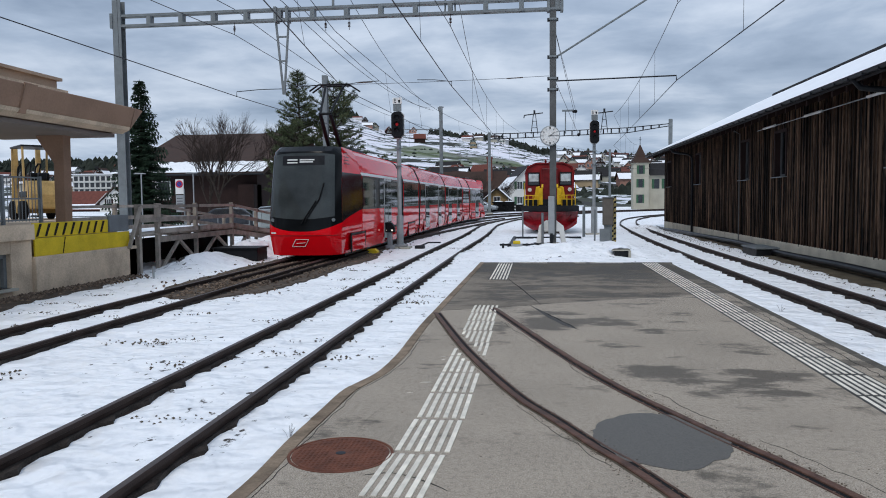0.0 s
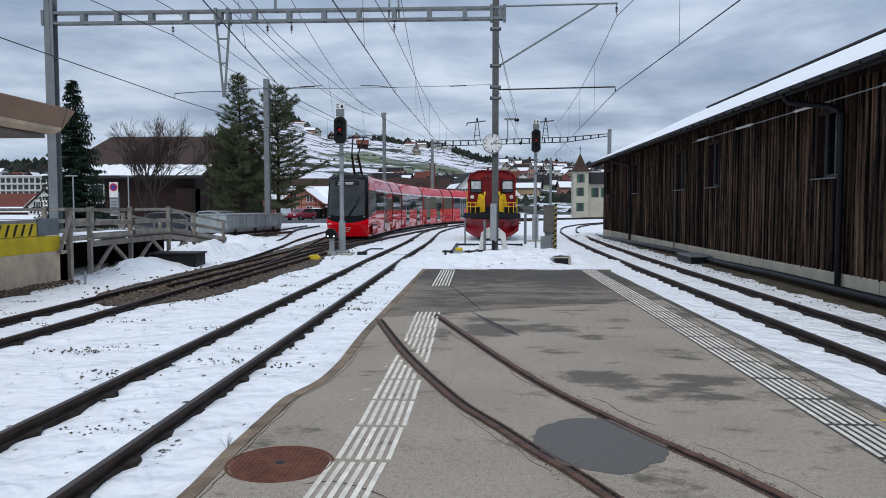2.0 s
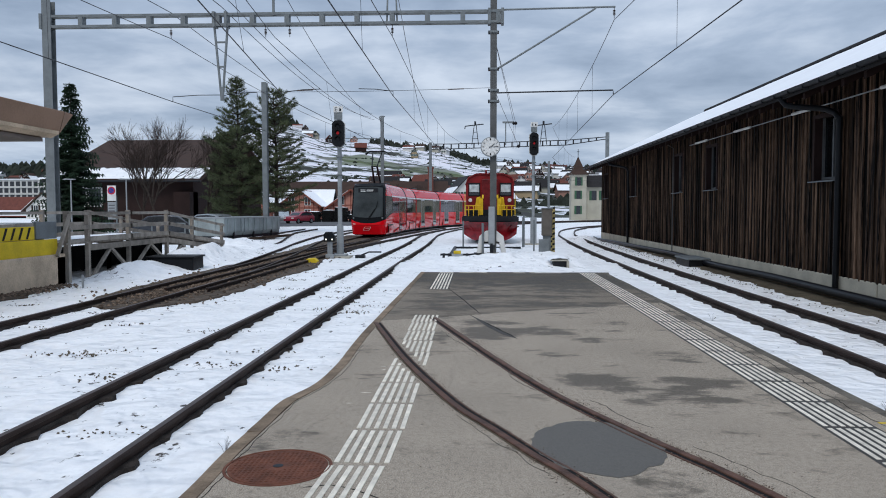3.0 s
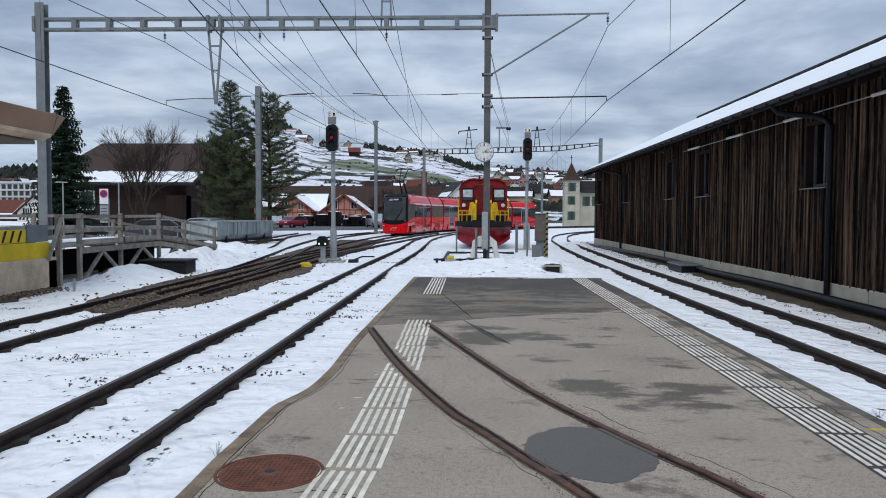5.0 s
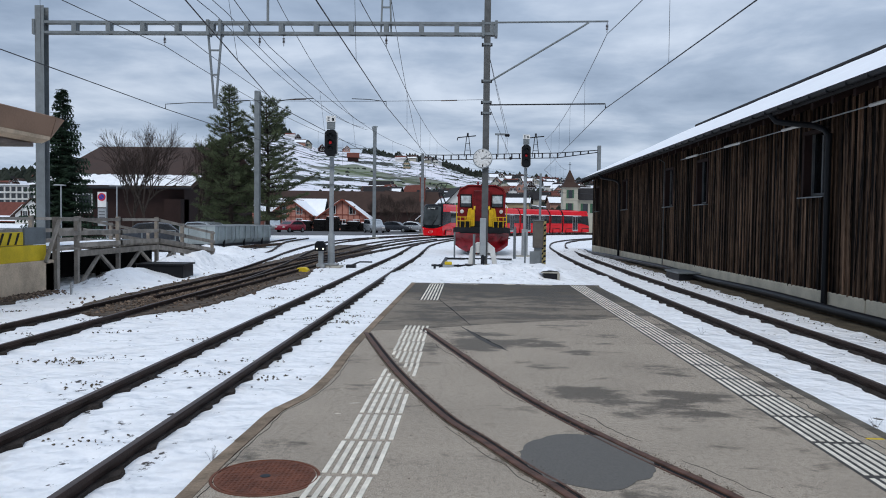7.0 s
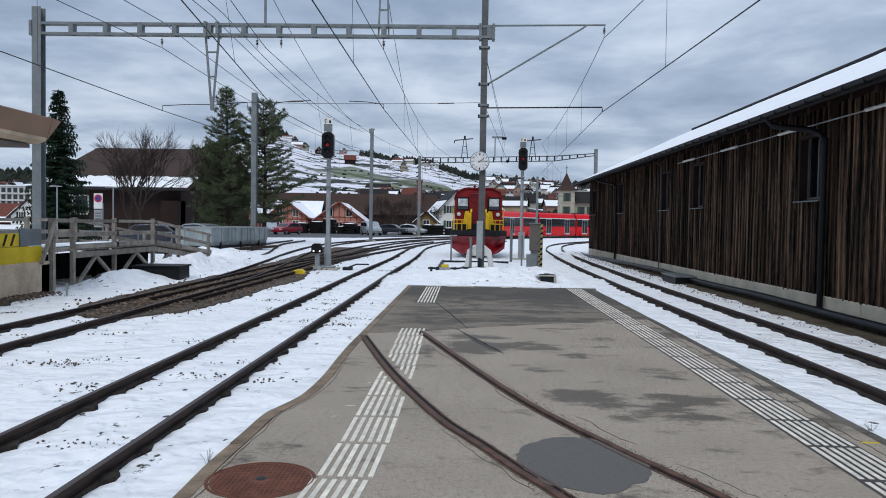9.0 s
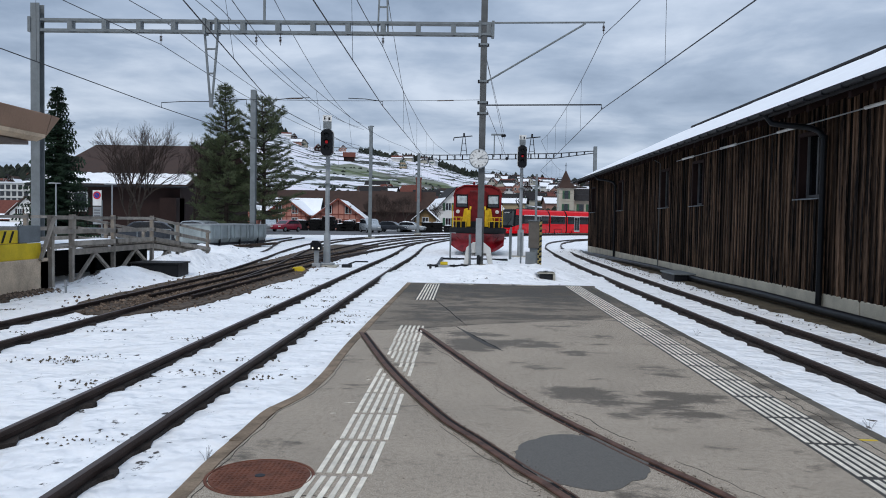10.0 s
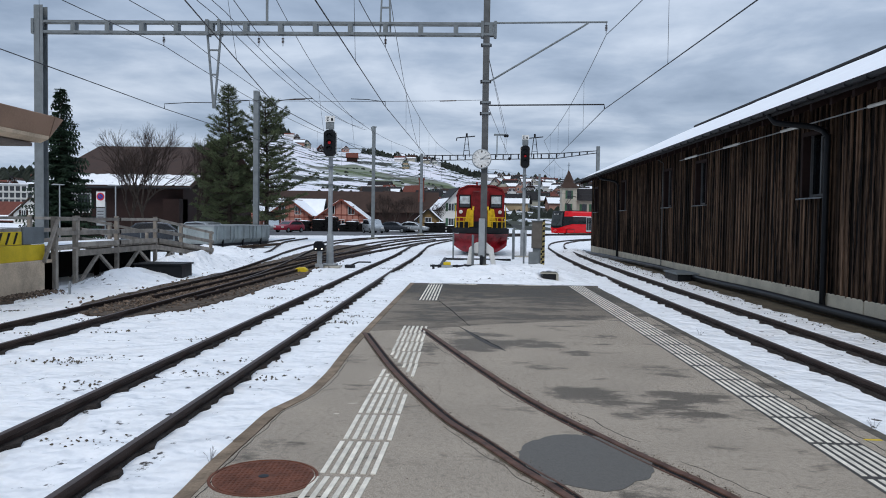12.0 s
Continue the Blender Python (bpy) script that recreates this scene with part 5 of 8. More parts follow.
dw = thing("dwarf_signal", "low dwarf signal with two white lamps", "railway signal", (-5.3, 26.9, -0.16))
part("post", Shape().box(-0.08, -0.08, 0, 0.08, 0.08, 0.6).box(-0.15, -0.12, 0, 0.15, 0.12, 0.14), M_GALV_LIGHT, dw, bevel=0.01)
_h = part("signal_head", Shape().prism([(-0.2, 0.6), (0.2, 0.6), (0.2, 0.78), (0.09, 0.95), (-0.12, 0.95), (-0.2, 0.86)], -0.16, 0.06), M_BLACK, dw, bevel=0.01)
for _x, _z, _on in ((-0.11, 0.68, 1), (0.11, 0.68, 1), (-0.02, 0.84, 0)):
    part("lens", Shape().lathe([(0.028, 0.0), (0.032, -0.015), (0.0, -0.02)], (_x, -0.16, _z), 14, "y"), M_WHITE_LED if _on else M_LENS_OFF, _h)
single("point_lever", Shape().box(-0.16, -0.2, -0.05, 0.16, 0.2, 0.1).rod([(0, 0, 0.08), (0.3, 0.1, 0.2), (0.75, 0.15, 0.2)], 0.03, 6), M_DARKMETAL, "dark point machine beside the signal", "point machine", (-4.25, 27.2, -0.16))
single("yellow_marker", Shape().prism([(-0.2, 0), (0.2, 0), (0.2, 0.08), (0.1, 0.17), (-0.14, 0.15), (-0.2, 0.08)], -0.15, 0.15), M_YELLOW, "yellow painted ground marker by the track", "marker", (-5.4, 24.4, -0.16), bevel=0.02)


def make_clock():
    t = thing("station_clock", "round white station clock with black pointers", "clock", (0.47, GY - 0.22, 3.87))
    part("case", Shape().lathe([(0.34, 0.1), (0.36, 0.08), (0.36, -0.08), (0.34, -0.1)], (0, 0, 0), 40, "y"), M_GALV_LIGHT, t, smooth=True)
    face = part("face", Shape().lathe([(0.325, -0.095), (0.325, -0.108), (0.0, -0.108)], (0, 0, 0), 40, "y"), M_WHITE, t, "white dial with black hour marks")
    for i in range(12):
        a = i * math.pi / 6
        s, c = math.sin(a), math.cos(a)
        part("hour_mark", Shape().bar((s * 0.23, -0.111, c * 0.23), (s * 0.31, -0.111, c * 0.31), 0.042, 0.006), M_BLACK, face)
    for a, ln, w in ((52, 0.2, 0.05), (88, 0.29, 0.04)):
        s, c = math.sin(radians(a)), math.cos(radians(a))
        part("pointer", Shape().bar((-s * 0.06, -0.116, -c * 0.06), (s * ln, -0.116, c * ln), w, 0.006), M_BLACK, face)
    part("bracket", Shape().mid(0, 0.12, 0, 0.12, 0.2, 0.5), M_GALV, t)


make_clock()
_pb = thing("mast_sleeve", "pale grey cable cover on the clock mast", "cable cover", (0.52, GY - 0.25, -0.16))
part("cover", Shape().box(-0.115, -0.05, 0.45, 0.115, 0.1, 1.85), M_GALV_LIGHT, _pb, bevel=0.02)
part("tube", Shape().rod([(0, -0.02, -0.2), (0, -0.02, 0.5)], 0.055, 10), M_DARKMETAL, _pb)
part("tube", Shape().rod([(-0.32, 0.1, -0.1), (-0.32, 0.1, 1.25)], 0.045, 8), M_GALV, _pb)
part("foot", Shape().prism([(-0.55, 0.1), (-0.45, 0.75), (-0.2, 0.95), (0.2, 0.95), (0.45, 0.75), (0.55, 0.1), (0.38, 0.1), (0.28, 0.55), (-0.28, 0.55), (-0.38, 0.1)], 0.25, 0.7), M_WHITE, _pb, "white painted concrete mast foot", bevel=0.02)
part("shoe", Shape().mid(-0.5, 0.45, 0.06, 0.3, 0.5, 0.14).mid(0.5, 0.45, 0.06, 0.3, 0.5, 0.14), M_DARKMETAL, _pb)

_gc = thing("lineside_cabinet", "tall grey cabinet beside a striped warning post", "cabinet", (2.62, 28.8, -0.16))
part("housing", Shape().box(-0.17, -0.15, 0.75, 0.2, 0.25, 1.78), mat("taupe_paint", (0.13, 0.115, 0.10), rough=0.6, dark=0.7, scale=4, bump=0.1), _gc, bevel=0.012)
part("hood", Shape().box(-0.2, -0.19, 1.78, 0.23, 0.29, 1.81), M_GALV, _gc)
part("meter_box", Shape().box(-0.30, -0.3, 0.05, 0.08, -0.1, 0.62), M_GALV, _gc, bevel=0.01)
part("conduit", Shape().rod([(0.0, -0.2, 0.2), (0.1, -0.22, -0.3)], 0.09, 8).box(-0.12, -0.08, -0.1, 0.16, 0.2, 0.75), M_GALV, _gc)
_st = thing("warning_post", "yellow and black striped warning post", "post", (2.90, 29.4, -0.16))
part("board", Shape().box(-0.1, -0.03, 0.0, 0.1, 0.03, 1.80), mat("worn_yellow", (0.50, 0.40, 0.17), rough=0.6, dark=0.45, scale=9, fine=40, bump=0.15), _st, "chequered yellow and black board")
for _i in range(9):
    for _k in range(2):
        _z = 0.05 + _i * 0.2 + _k * 0.1
        part("stripe", Shape().prism([(-0.1 + 0.1 * _k, _z), (0.1 * _k, _z + 0.03), (0.1 * _k, _z + 0.11), (-0.1 + 0.1 * _k, _z + 0.08)], -0.034, -0.0301), M_BLACK, _st)
_pit = thing("cable_pit", "small concrete cable pit under a snow cap", "cable pit", (2.42, 22.2, -0.05))
# solid dark block takes the place of the pit's shaded hollow
part("chamber", Shape().box(-0.22, -0.2, -0.1, 0.17, 0.2, 0.14), M_DARKMETAL, _pit, bevel=0.02)
part("rim", Shape().box(-0.3, -0.26, 0.14, 0.22, 0.26, 0.18).box(0.17, -0.24, -0.1, 0.24, 0.24, 0.14), M_CONC, _pit, "pale concrete rim", bevel=0.01)
part("snow_cap", Shape().sheet(lambda u, v: (-0.32 + 0.56 * u, -0.27 + 0.75 * v, 0.17 + 0.13 * math.sin(math.pi * u) ** 0.6 * math.sin(math.pi * (0.1 + 0.9 * v)) ** 0.5 + 0.03 * noise.noise((u * 4, v * 4, 1))), 14, 12), M_SNOW_CLEAN, _pit, "rounded cap of snow", smooth=True)
for _x, _y, _h in ((-0.62, 33.0, 1.25), (2.35, 31.5, 1.3), (2.12, 34.5, 1.5), (2.0, 33.4, 1.4)):
    single("marker_stake", Shape().rod([(0, 0, -0.1), (0, 0, _h)], 0.035, 8), M_GALV, "thin grey steel stake in the snow", "stake", (_x, _y, -0.16))
_ys = thing("ground_lock", "yellow capped ground lock with a point rod", "point lock", (-0.72, 27.0, -0.16))
part("box", Shape().box(-0.2, -0.14, -0.02, 0.2, 0.14, 0.16), M_GALV_LIGHT, _ys, bevel=0.01)
part("cap", Shape().prism([(-0.13, 0.16), (0.13, 0.16), (0.13, 0.27), (-0.13, 0.27)], -0.1, 0.1), M_YELLOW, _ys, bevel=0.02)
part("rod", Shape().box(-0.62, 0.22, 0.08, 0.68, 0.3, 0.15).box(-0.3, 0.3, 0.05, -0.2, 6.0, 0.14).box(-0.25, 5.7, 0.05, 2.6, 5.8, 0.13), M_DARKMETAL, _ys)
for _x in (-0.5, -0.3, 0.35, 0.55):
    part("lug", Shape().mid(_x, 0.26, 0.08, 0.08, 0.16, 0.16), M_DARKMETAL, _ys)


# ---- shunting engine ----
def make_loco():
    t = thing("shunting_engine", "dark red shunting engine with yellow platforms and snow plough", "locomotive", (0.65, 38.6, RAIL_Z))
    cab = part("cab", Shape().prism([(-1.24, 1.35), (1.24, 1.35), (1.26, 2.95), (1.12, 3.28), (0.7, 3.46), (-0.7, 3.46), (-1.12, 3.28), (-1.26, 2.95)], 1.1, 4.2), M_LOCO_RED, t, bevel=0.04)
    part("roof_rim", Shape().prism([(-1.3, 2.93), (-1.15, 3.32), (-0.72, 3.52), (0.72, 3.52), (1.15, 3.32), (1.3, 2.93), (1.24, 2.93), (1.1, 3.27), (0.7, 3.46), (-0.7, 3.46), (-1.1, 3.27), (-1.24, 2.93)], 1.02, 4.28), M_LOCO_RED, cab)
    part("hood", Shape().box(-0.42, 0.35, 1.3, 0.42, 1.2, 3.2), mat("hood_red", (0.16, 0.012, 0.014), rough=0.5, dark=0.5, scale=4, bump=0.1), t, "narrow dark red engine hood", bevel=0.05)
    for x in (-0.82, 0.82):
        w = part("window", Shape().box(x - 0.27, 1.075, 2.38, x + 0.27, 1.1, 2.98), M_GLASS_DARK, cab, "cab window reflecting the sky")
        fr = Shape()
        for a, b, c, d in ((-0.31, -0.27, 2.34, 3.02), (0.27, 0.31, 2.34, 3.02)):
            fr.box(x + a, 1.06, c, x + b, 1.1, d)
        fr.box(x - 0.27, 1.06, 2.98, x + 0.27, 1.1, 3.02).box(x - 0.27, 1.06, 2.34, x + 0.27, 1.1, 2.38)
        part("window_frame", fr, M_RUBBER, w)
        # pale panel before the pane stands in for reflected sky
        part("sunblind", Shape().box(x - 0.25, 1.06, 2.55, x + 0.25, 1.07, 2.93), mat("window_sky", (0.62, 0.68, 0.7), rough=0.15, dark=0.5, scale=5, bump=0), w, "pale sky reflection painted over the glass")
        part("headlight", Shape().lathe([(0.09, 0.0), (0.1, -0.06), (0.0, -0.075)], (x * 1.25, 1.08, 2.12), 16, "y"), M_WHITE, cab, "round headlight", smooth=True)
        part("step_box", Shape().prism([(0.42 if x > 0 else -0.42, 1.5), (x * 1.0, 1.5), (x * 0.85, 2.25), (0.5 if x > 0 else -0.5, 2.3)], 0.5, 0.9), M_LOCO_YELLOW, t, "yellow painted platform panel", bevel=0.02)
        part("column", Shape().box(x * 0.42 - 0.1 + (0.12 if x > 0 else -0.12), 0.25, 1.35, x * 0.42 + 0.1 + (0.12 if x > 0 else -0.12), 0.34, 2.2).bar(((0.38 if x > 0 else -0.38), 0.3, 2.2), ((0.3 if x > 0 else -0.3), 0.8, 3.1), 0.09), M_LOCO_YELLOW, t)
        rl = Shape()
        for z in (1.62, 1.82):
            rl.rod([(0.45 if x > 0 else -0.45, 0.12, z), (x * 1.55, 0.12, z), (x * 1.55, 0.9, z)], 0.022, 6)
        for k in (0.6, 0.85, 1.1, 1.27):
            rl.rod([(k if x > 0 else -k, 0.12, 1.3), (k if x > 0 else -k, 0.12, 1.82)], 0.022, 6)
        part("railing", rl, M_LOCO_YELLOW, t, "yellow tube railing")
        part("grab_rail", Shape().rod([(x * 1.58, 0.6, 1.3), (x * 1.58, 0.6, 2.45)], 0.02, 6), M_LOCO_YELLOW, t)
    part("grille", Shape().box(-1.2, 0.3, 1.3, 1.2, 0.4, 1.62), M_BLACK, t)
    part("deck", Shape().box(-1.38, 0.0, 1.12, 1.38, 4.8, 1.3).box(-1.45, -0.06, 1.02, 1.45, 0.16, 1.27), M_DARKMETAL, t, "dark grey buffer beam")
    # two hollow plough blades that meet in a wedge
    for sx in (-1, 1):
        sh = Shape()
        nu, nv = 14, 8
        for i in range(nu + 1):
            u = i / nu
            z0 = 0.06 + 0.34 * max(0, (u - 0.5) / 0.5) ** 1.6
            ring = []
            for j in range(nv + 1):
                v = j / nv
                x = sx * (0.03 + 1.39 * u * (1 - 0.05 * (1 - v)))
                y = -0.85 + 0.85 * u ** 1.4 + 0.26 * math.sin(math.pi * v) ** 0.8 * (0.4 + 0.6 * u)
                ring.append((x, y, z0 + (1.0 - z0) * v))
            ring += [(x, y + 0.06, z) for x, y, z in reversed(ring)]
            sh.v += ring
        w = 2 * (nv + 1)
        for i in range(nu):
            for j in range(w):
                a, b = i * w + j, i * w + (j + 1) % w
                sh.f.append((a, b, b + w, a + w))
        sh.f += [tuple(range(w)), tuple(nu * w + j for j in reversed(range(w)))]
        part("plough_blade", sh, M_PLOUGH, t, "hollow glossy red plough blade", smooth=True)
        part("plough_edge", Shape().bar((sx * 0.05, -0.86, 0.05), (sx * 0.72, -0.5, 0.06), 0.05, 0.07), M_DARKMETAL, t, "worn steel cutting edge")
        part("plough_brace", Shape().bar((sx * 0.35, -0.5, 0.96), (sx * 0.9, -0.12, 0.3), 0.06).bar((sx * 1.1, -0.1, 0.92), (sx * 0.7, -0.3, 0.35), 0.05), M_PLOUGH, t)
    part("underframe", Shape().box(-1.1, 0.4, 0.25, 1.1, 5.6, 1.1), M_BLACK, t)
    part("rear_body", Shape().box(-1.2, 4.2, 1.3, 1.2, 6.6, 2.4), M_LOCO_RED, t, bevel=0.04)
    for x in (-0.5, 0.5):
        for y in (1.6, 4.4):
            part("wheel", Shape().lathe([(0.4, -0.06), (0.42, 0.0), (0.42, 0.06), (0.1, 0.07)], (x, y, 0.42), 20, "x"), M_DARKMETAL, t)
    part("horn", Shape().rod([(-0.2, 1.3, 3.5), (-0.2, 1.1, 3.66)], 0.05, 8), M_LOCO_RED, t)


make_loco()


# ---- tram ----
SECTIONS = ((0.0, 9.8), (10.2, 14.4), (14.8, 24.5), (24.9, 32.9), (33.3, 36.4), (36.8, 44.0))
TW = 1.13
BODY = [(-1.05, 0.13), (-1.115, 0.45), (-TW, 1.0), (-TW, 2.42), (-1.10, 2.56), (-1.05, 2.68), (-0.87, 3.06), (-0.68, 3.2), (0.68, 3.2), (0.87, 3.06), (1.05, 2.68), (1.10, 2.56), (TW, 2.42), (TW, 1.0), (1.115, 0.45), (1.05, 0.13)]


def side_panels(sec, ln, doors, y_from, y_to):
    """Windows, doors and stripes on both flanks of one section."""
    for sx in (-1, 1):
        def flank(y0, y1, z0, z1, proud):
            a, b = (TW + 0.001) * sx, (TW + proud) * sx
            return Shape().box(min(a, b), y0, z0, max(a, b), y1, z1)
        part("window_band", flank(y_from, y_to, 1.38, 2.42, 0.006), M_TRAIN_BLACK, sec)
        part("white_stripe", Shape().prism([(sx * 1.136, 2.43), (sx * 1.118, 2.515), (sx * 1.10, 2.515), (sx * 1.12, 2.43)], y_from - 0.1, y_to + 0.1), M_WHITE, sec, "thin white stripe below the roof")
        edges = [y_from] + [e for d in doors for e in (d - 0.68, d + 0.68)] + [y_to]
        for i in range(0, len(edges), 2):
            a, b = edges[i], edges[i + 1]
            n = max(1, round((b - a) / 1.7))
            for k in range(n):
                p, q = a + (b - a) * k / n + 0.05, a + (b - a) * (k + 1) / n - 0.05
                if q - p > 0.25:
                    part("window", flank(p, q, 1.44, 2.36, 0.014), M_TRAIN_GLASS, sec, "tinted tram window")
        for d in doors:
            dr = part("door", flank(d - 0.66, d + 0.66, 0.3, 2.42, 0.02), M_DOORGREY, sec, "pale double door with tall glass")
            for o in (-0.32, 0.32):
                part("door_glass", flank(d + o - 0.285, d + o + 0.285, 0.5, 2.34, 0.027), M_TRAIN_GLASS, dr)
    # step in the skirt over the wheels
    for y in ([ln * 0.5] if ln < 5 else [ln * 0.22, ln * 0.8]):
        for sx in (-1, 1):
            part("bogie_cover", Shape().box(min(sx * 1.11, sx * 1.142), y - 0.85, 0.16, max(sx * 1.11, sx * 1.142), y + 0.85, 0.62), M_TRAIN_RED, sec, bevel=0.01)
            part("bogie_gap", Shape().box(min(sx * 1.10, sx * 1.136), y - 0.95, 0.12, max(sx * 1.10, sx * 1.136), y - 0.86, 0.70).box(min(sx * 1.10, sx * 1.136), y + 0.86, 0.12, max(sx * 1.10, sx * 1.136), y + 0.95, 0.70).box(min(sx * 1.10, sx * 1.136), y - 0.95, 0.64, max(sx * 1.10, sx * 1.136), y + 0.95, 0.70), M_BLACK, sec)


def cab_front(sec, sign=1, length=0.0):
    """The raked, rounded cab: red bumper, black glass mask, lamps. It looks along -y, or +y at the far end."""
    def base(z):
        if z < 0.7:
            return 0.16 - 0.16 * (z - 0.13) / 0.57
        if z < 1.0:
            return 0.05 * (z - 0.7) / 0.3
        return 0.05 + 0.40 * ((z - 1.0) / 2.2) ** 1.3 + (0.25 * ((z - 3.0) / 0.22) ** 2 if z > 3.0 else 0)

    def half(z):
        if z < 0.95:
            return 1.0 + 0.06 * min(1, (z - 0.13) / 0.8)
        if z < 2.7:
            return 1.06 - 0.03 * (z - 0.95)
        return 1.0075 - 0.09 * ((z - 2.7) / 0.5) ** 3.2

    def surf(u, z, off=0.0):
        x = half(z) * (2 * u - 1)
        y = base(z) + 0.10 * abs(2 * u - 1) ** 2 + 0.30 * abs(2 * u - 1) ** 7 - off
        y = y if sign > 0 else length - y
        return (x, y, z)

    def strip(u0, u1, z0, z1, off, nu=20, nv=8):
        return Shape().sheet(lambda a, b: surf(u0 + (u1 - u0) * a, z0(a) + (z1(a) - z0(a)) * b, off), nu, nv)

    def rim(a):
        return 0.80 + 0.24 * abs(2 * a - 1) ** 2.4
    m = part("bumper", strip(0, 1, lambda a: 0.13, rim, 0.0, 32, 10), M_TRAIN_RED, sec, "red bumper with a V-shaped upper rim", smooth=True)
    part("front_mask", strip(0, 1, rim, lambda a: 3.2, 0.0, 32, 16), M_TRAIN_BLACK, sec, "black glossy front mask", smooth=True)
    part("windscreen", strip(0.06, 0.93, lambda a: 1.22 - 0.08 * math.sin(math.pi * a), lambda a: 3.0 - 0.05 * abs(2 * a - 1) ** 3, 0.012), M_WINDSCREEN, sec, "large curved windscreen", smooth=True)
    part("destination_display", strip(0.2, 0.8, lambda a: 2.66, lambda a: 2.92, 0.022, 10, 2), M_LENS_OFF, sec)
    for u0, u1, z0 in ((0.27, 0.42, 2.79), (0.27, 0.42, 2.71), (0.45, 0.66, 2.79), (0.45, 0.64, 2.73)):
        part("display_line", strip(u0, u1, lambda a: z0, lambda a: z0 + 0.035, 0.03, 6, 1), M_WHITE, sec, "pale lit destination line")
    # the crease is a darker red strip, its shade put into the colour
    part("bumper_crease", strip(0.0, 1.0, lambda a: 0.68, lambda a: 0.70, 0.012, 20, 1), mat("crease_red", (0.34, 0.012, 0.014), rough=0.4, dark=0.9, bump=0), sec)
    lg = Shape()
    c = [surf(0.36, 0.38, 0.02), surf(0.54, 0.38, 0.02), surf(0.6, 0.58, 0.02), surf(0.42, 0.58, 0.02)]
    for i in range(4):
        lg.bar(c[i], c[(i + 1) % 4], 0.018, 0.012)
    lg.bar(surf(0.43, 0.47, 0.02), surf(0.55, 0.49, 0.02), 0.06, 0.012)
    part("emblem", lg, M_WHITE, sec, "white slanted outline emblem")
    for u in (0.085, 0.915):
        part("headlight", Shape().lathe([(0.05, 0), (0.05, 0.03), (0.0, 0.035)], (surf(u, 1.12, 0.03)[0], surf(u, 1.12, 0.03)[1], 1.12), 14, "y"), M_GALV, sec, "round lamp cluster", smooth=True)
    part("number_bar", strip(0.05, 0.14, lambda a: 0.74, lambda a: 0.78, 0.01, 3, 1), M_WHITE, sec)
    part("wiper", Shape().rod([surf(0.55, 1.08, 0.04), surf(0.74, 1.7, 0.05), surf(0.8, 2.15, 0.04)], 0.018, 5).rod([surf(0.5, 1.02, 0.04), surf(0.7, 1.66, 0.05)], 0.018, 5), M_RUBBER, sec)
    # flanks of the cab, from the mask's edge back to the body
    y_end = 2.75
    for sx, u in ((-1, 0.0), (1, 1.0)):
        def flank(a, b, z0, z1, off=0.0):
            z = z0 + (z1 - z0) * b
            p = surf(u, z)
            e = y_end if sign > 0 else length - y_end
            hx = TW if 0.95 < z < 2.42 else (TW - 0.27 * ((z - 2.42) / 0.7) ** 1.2 if z > 2.42 else 1.05 + 0.08 * (z - 0.13) / 0.82)
            return (p[0] + (sx * hx - p[0]) * a + sx * off, p[1] + (e - p[1]) * a, z)
        part("cab_side", Shape().sheet(lambda a, b: flank(a, b, 0.13, 1.04 + 0.36 * a ** 0.8), 8, 8), M_TRAIN_RED, sec, smooth=True)
        part("cab_side_glass", Shape().sheet(lambda a, b: flank(a, b, 1.04 + 0.36 * a ** 0.8, 2.46, 0.002), 8, 6), M_TRAIN_BLACK, sec, "black wrapped side glazing", smooth=True)
        part("cab_shoulder", Shape().sheet(lambda a, b: flank(a, b, 2.46, 3.2), 4, 8), M_TRAIN_RED, sec, "red shoulder with vent slots", smooth=True)
        for k in range(4):
            z = 2.72 + 0.1 * k
            part("vent_slot", Shape().bar(flank(0.12, 0, z, z, 0.0), flank(0.42, 0, z, z, 0.0), 0.02, 0.02), M_PLOUGH, sec)
    return m


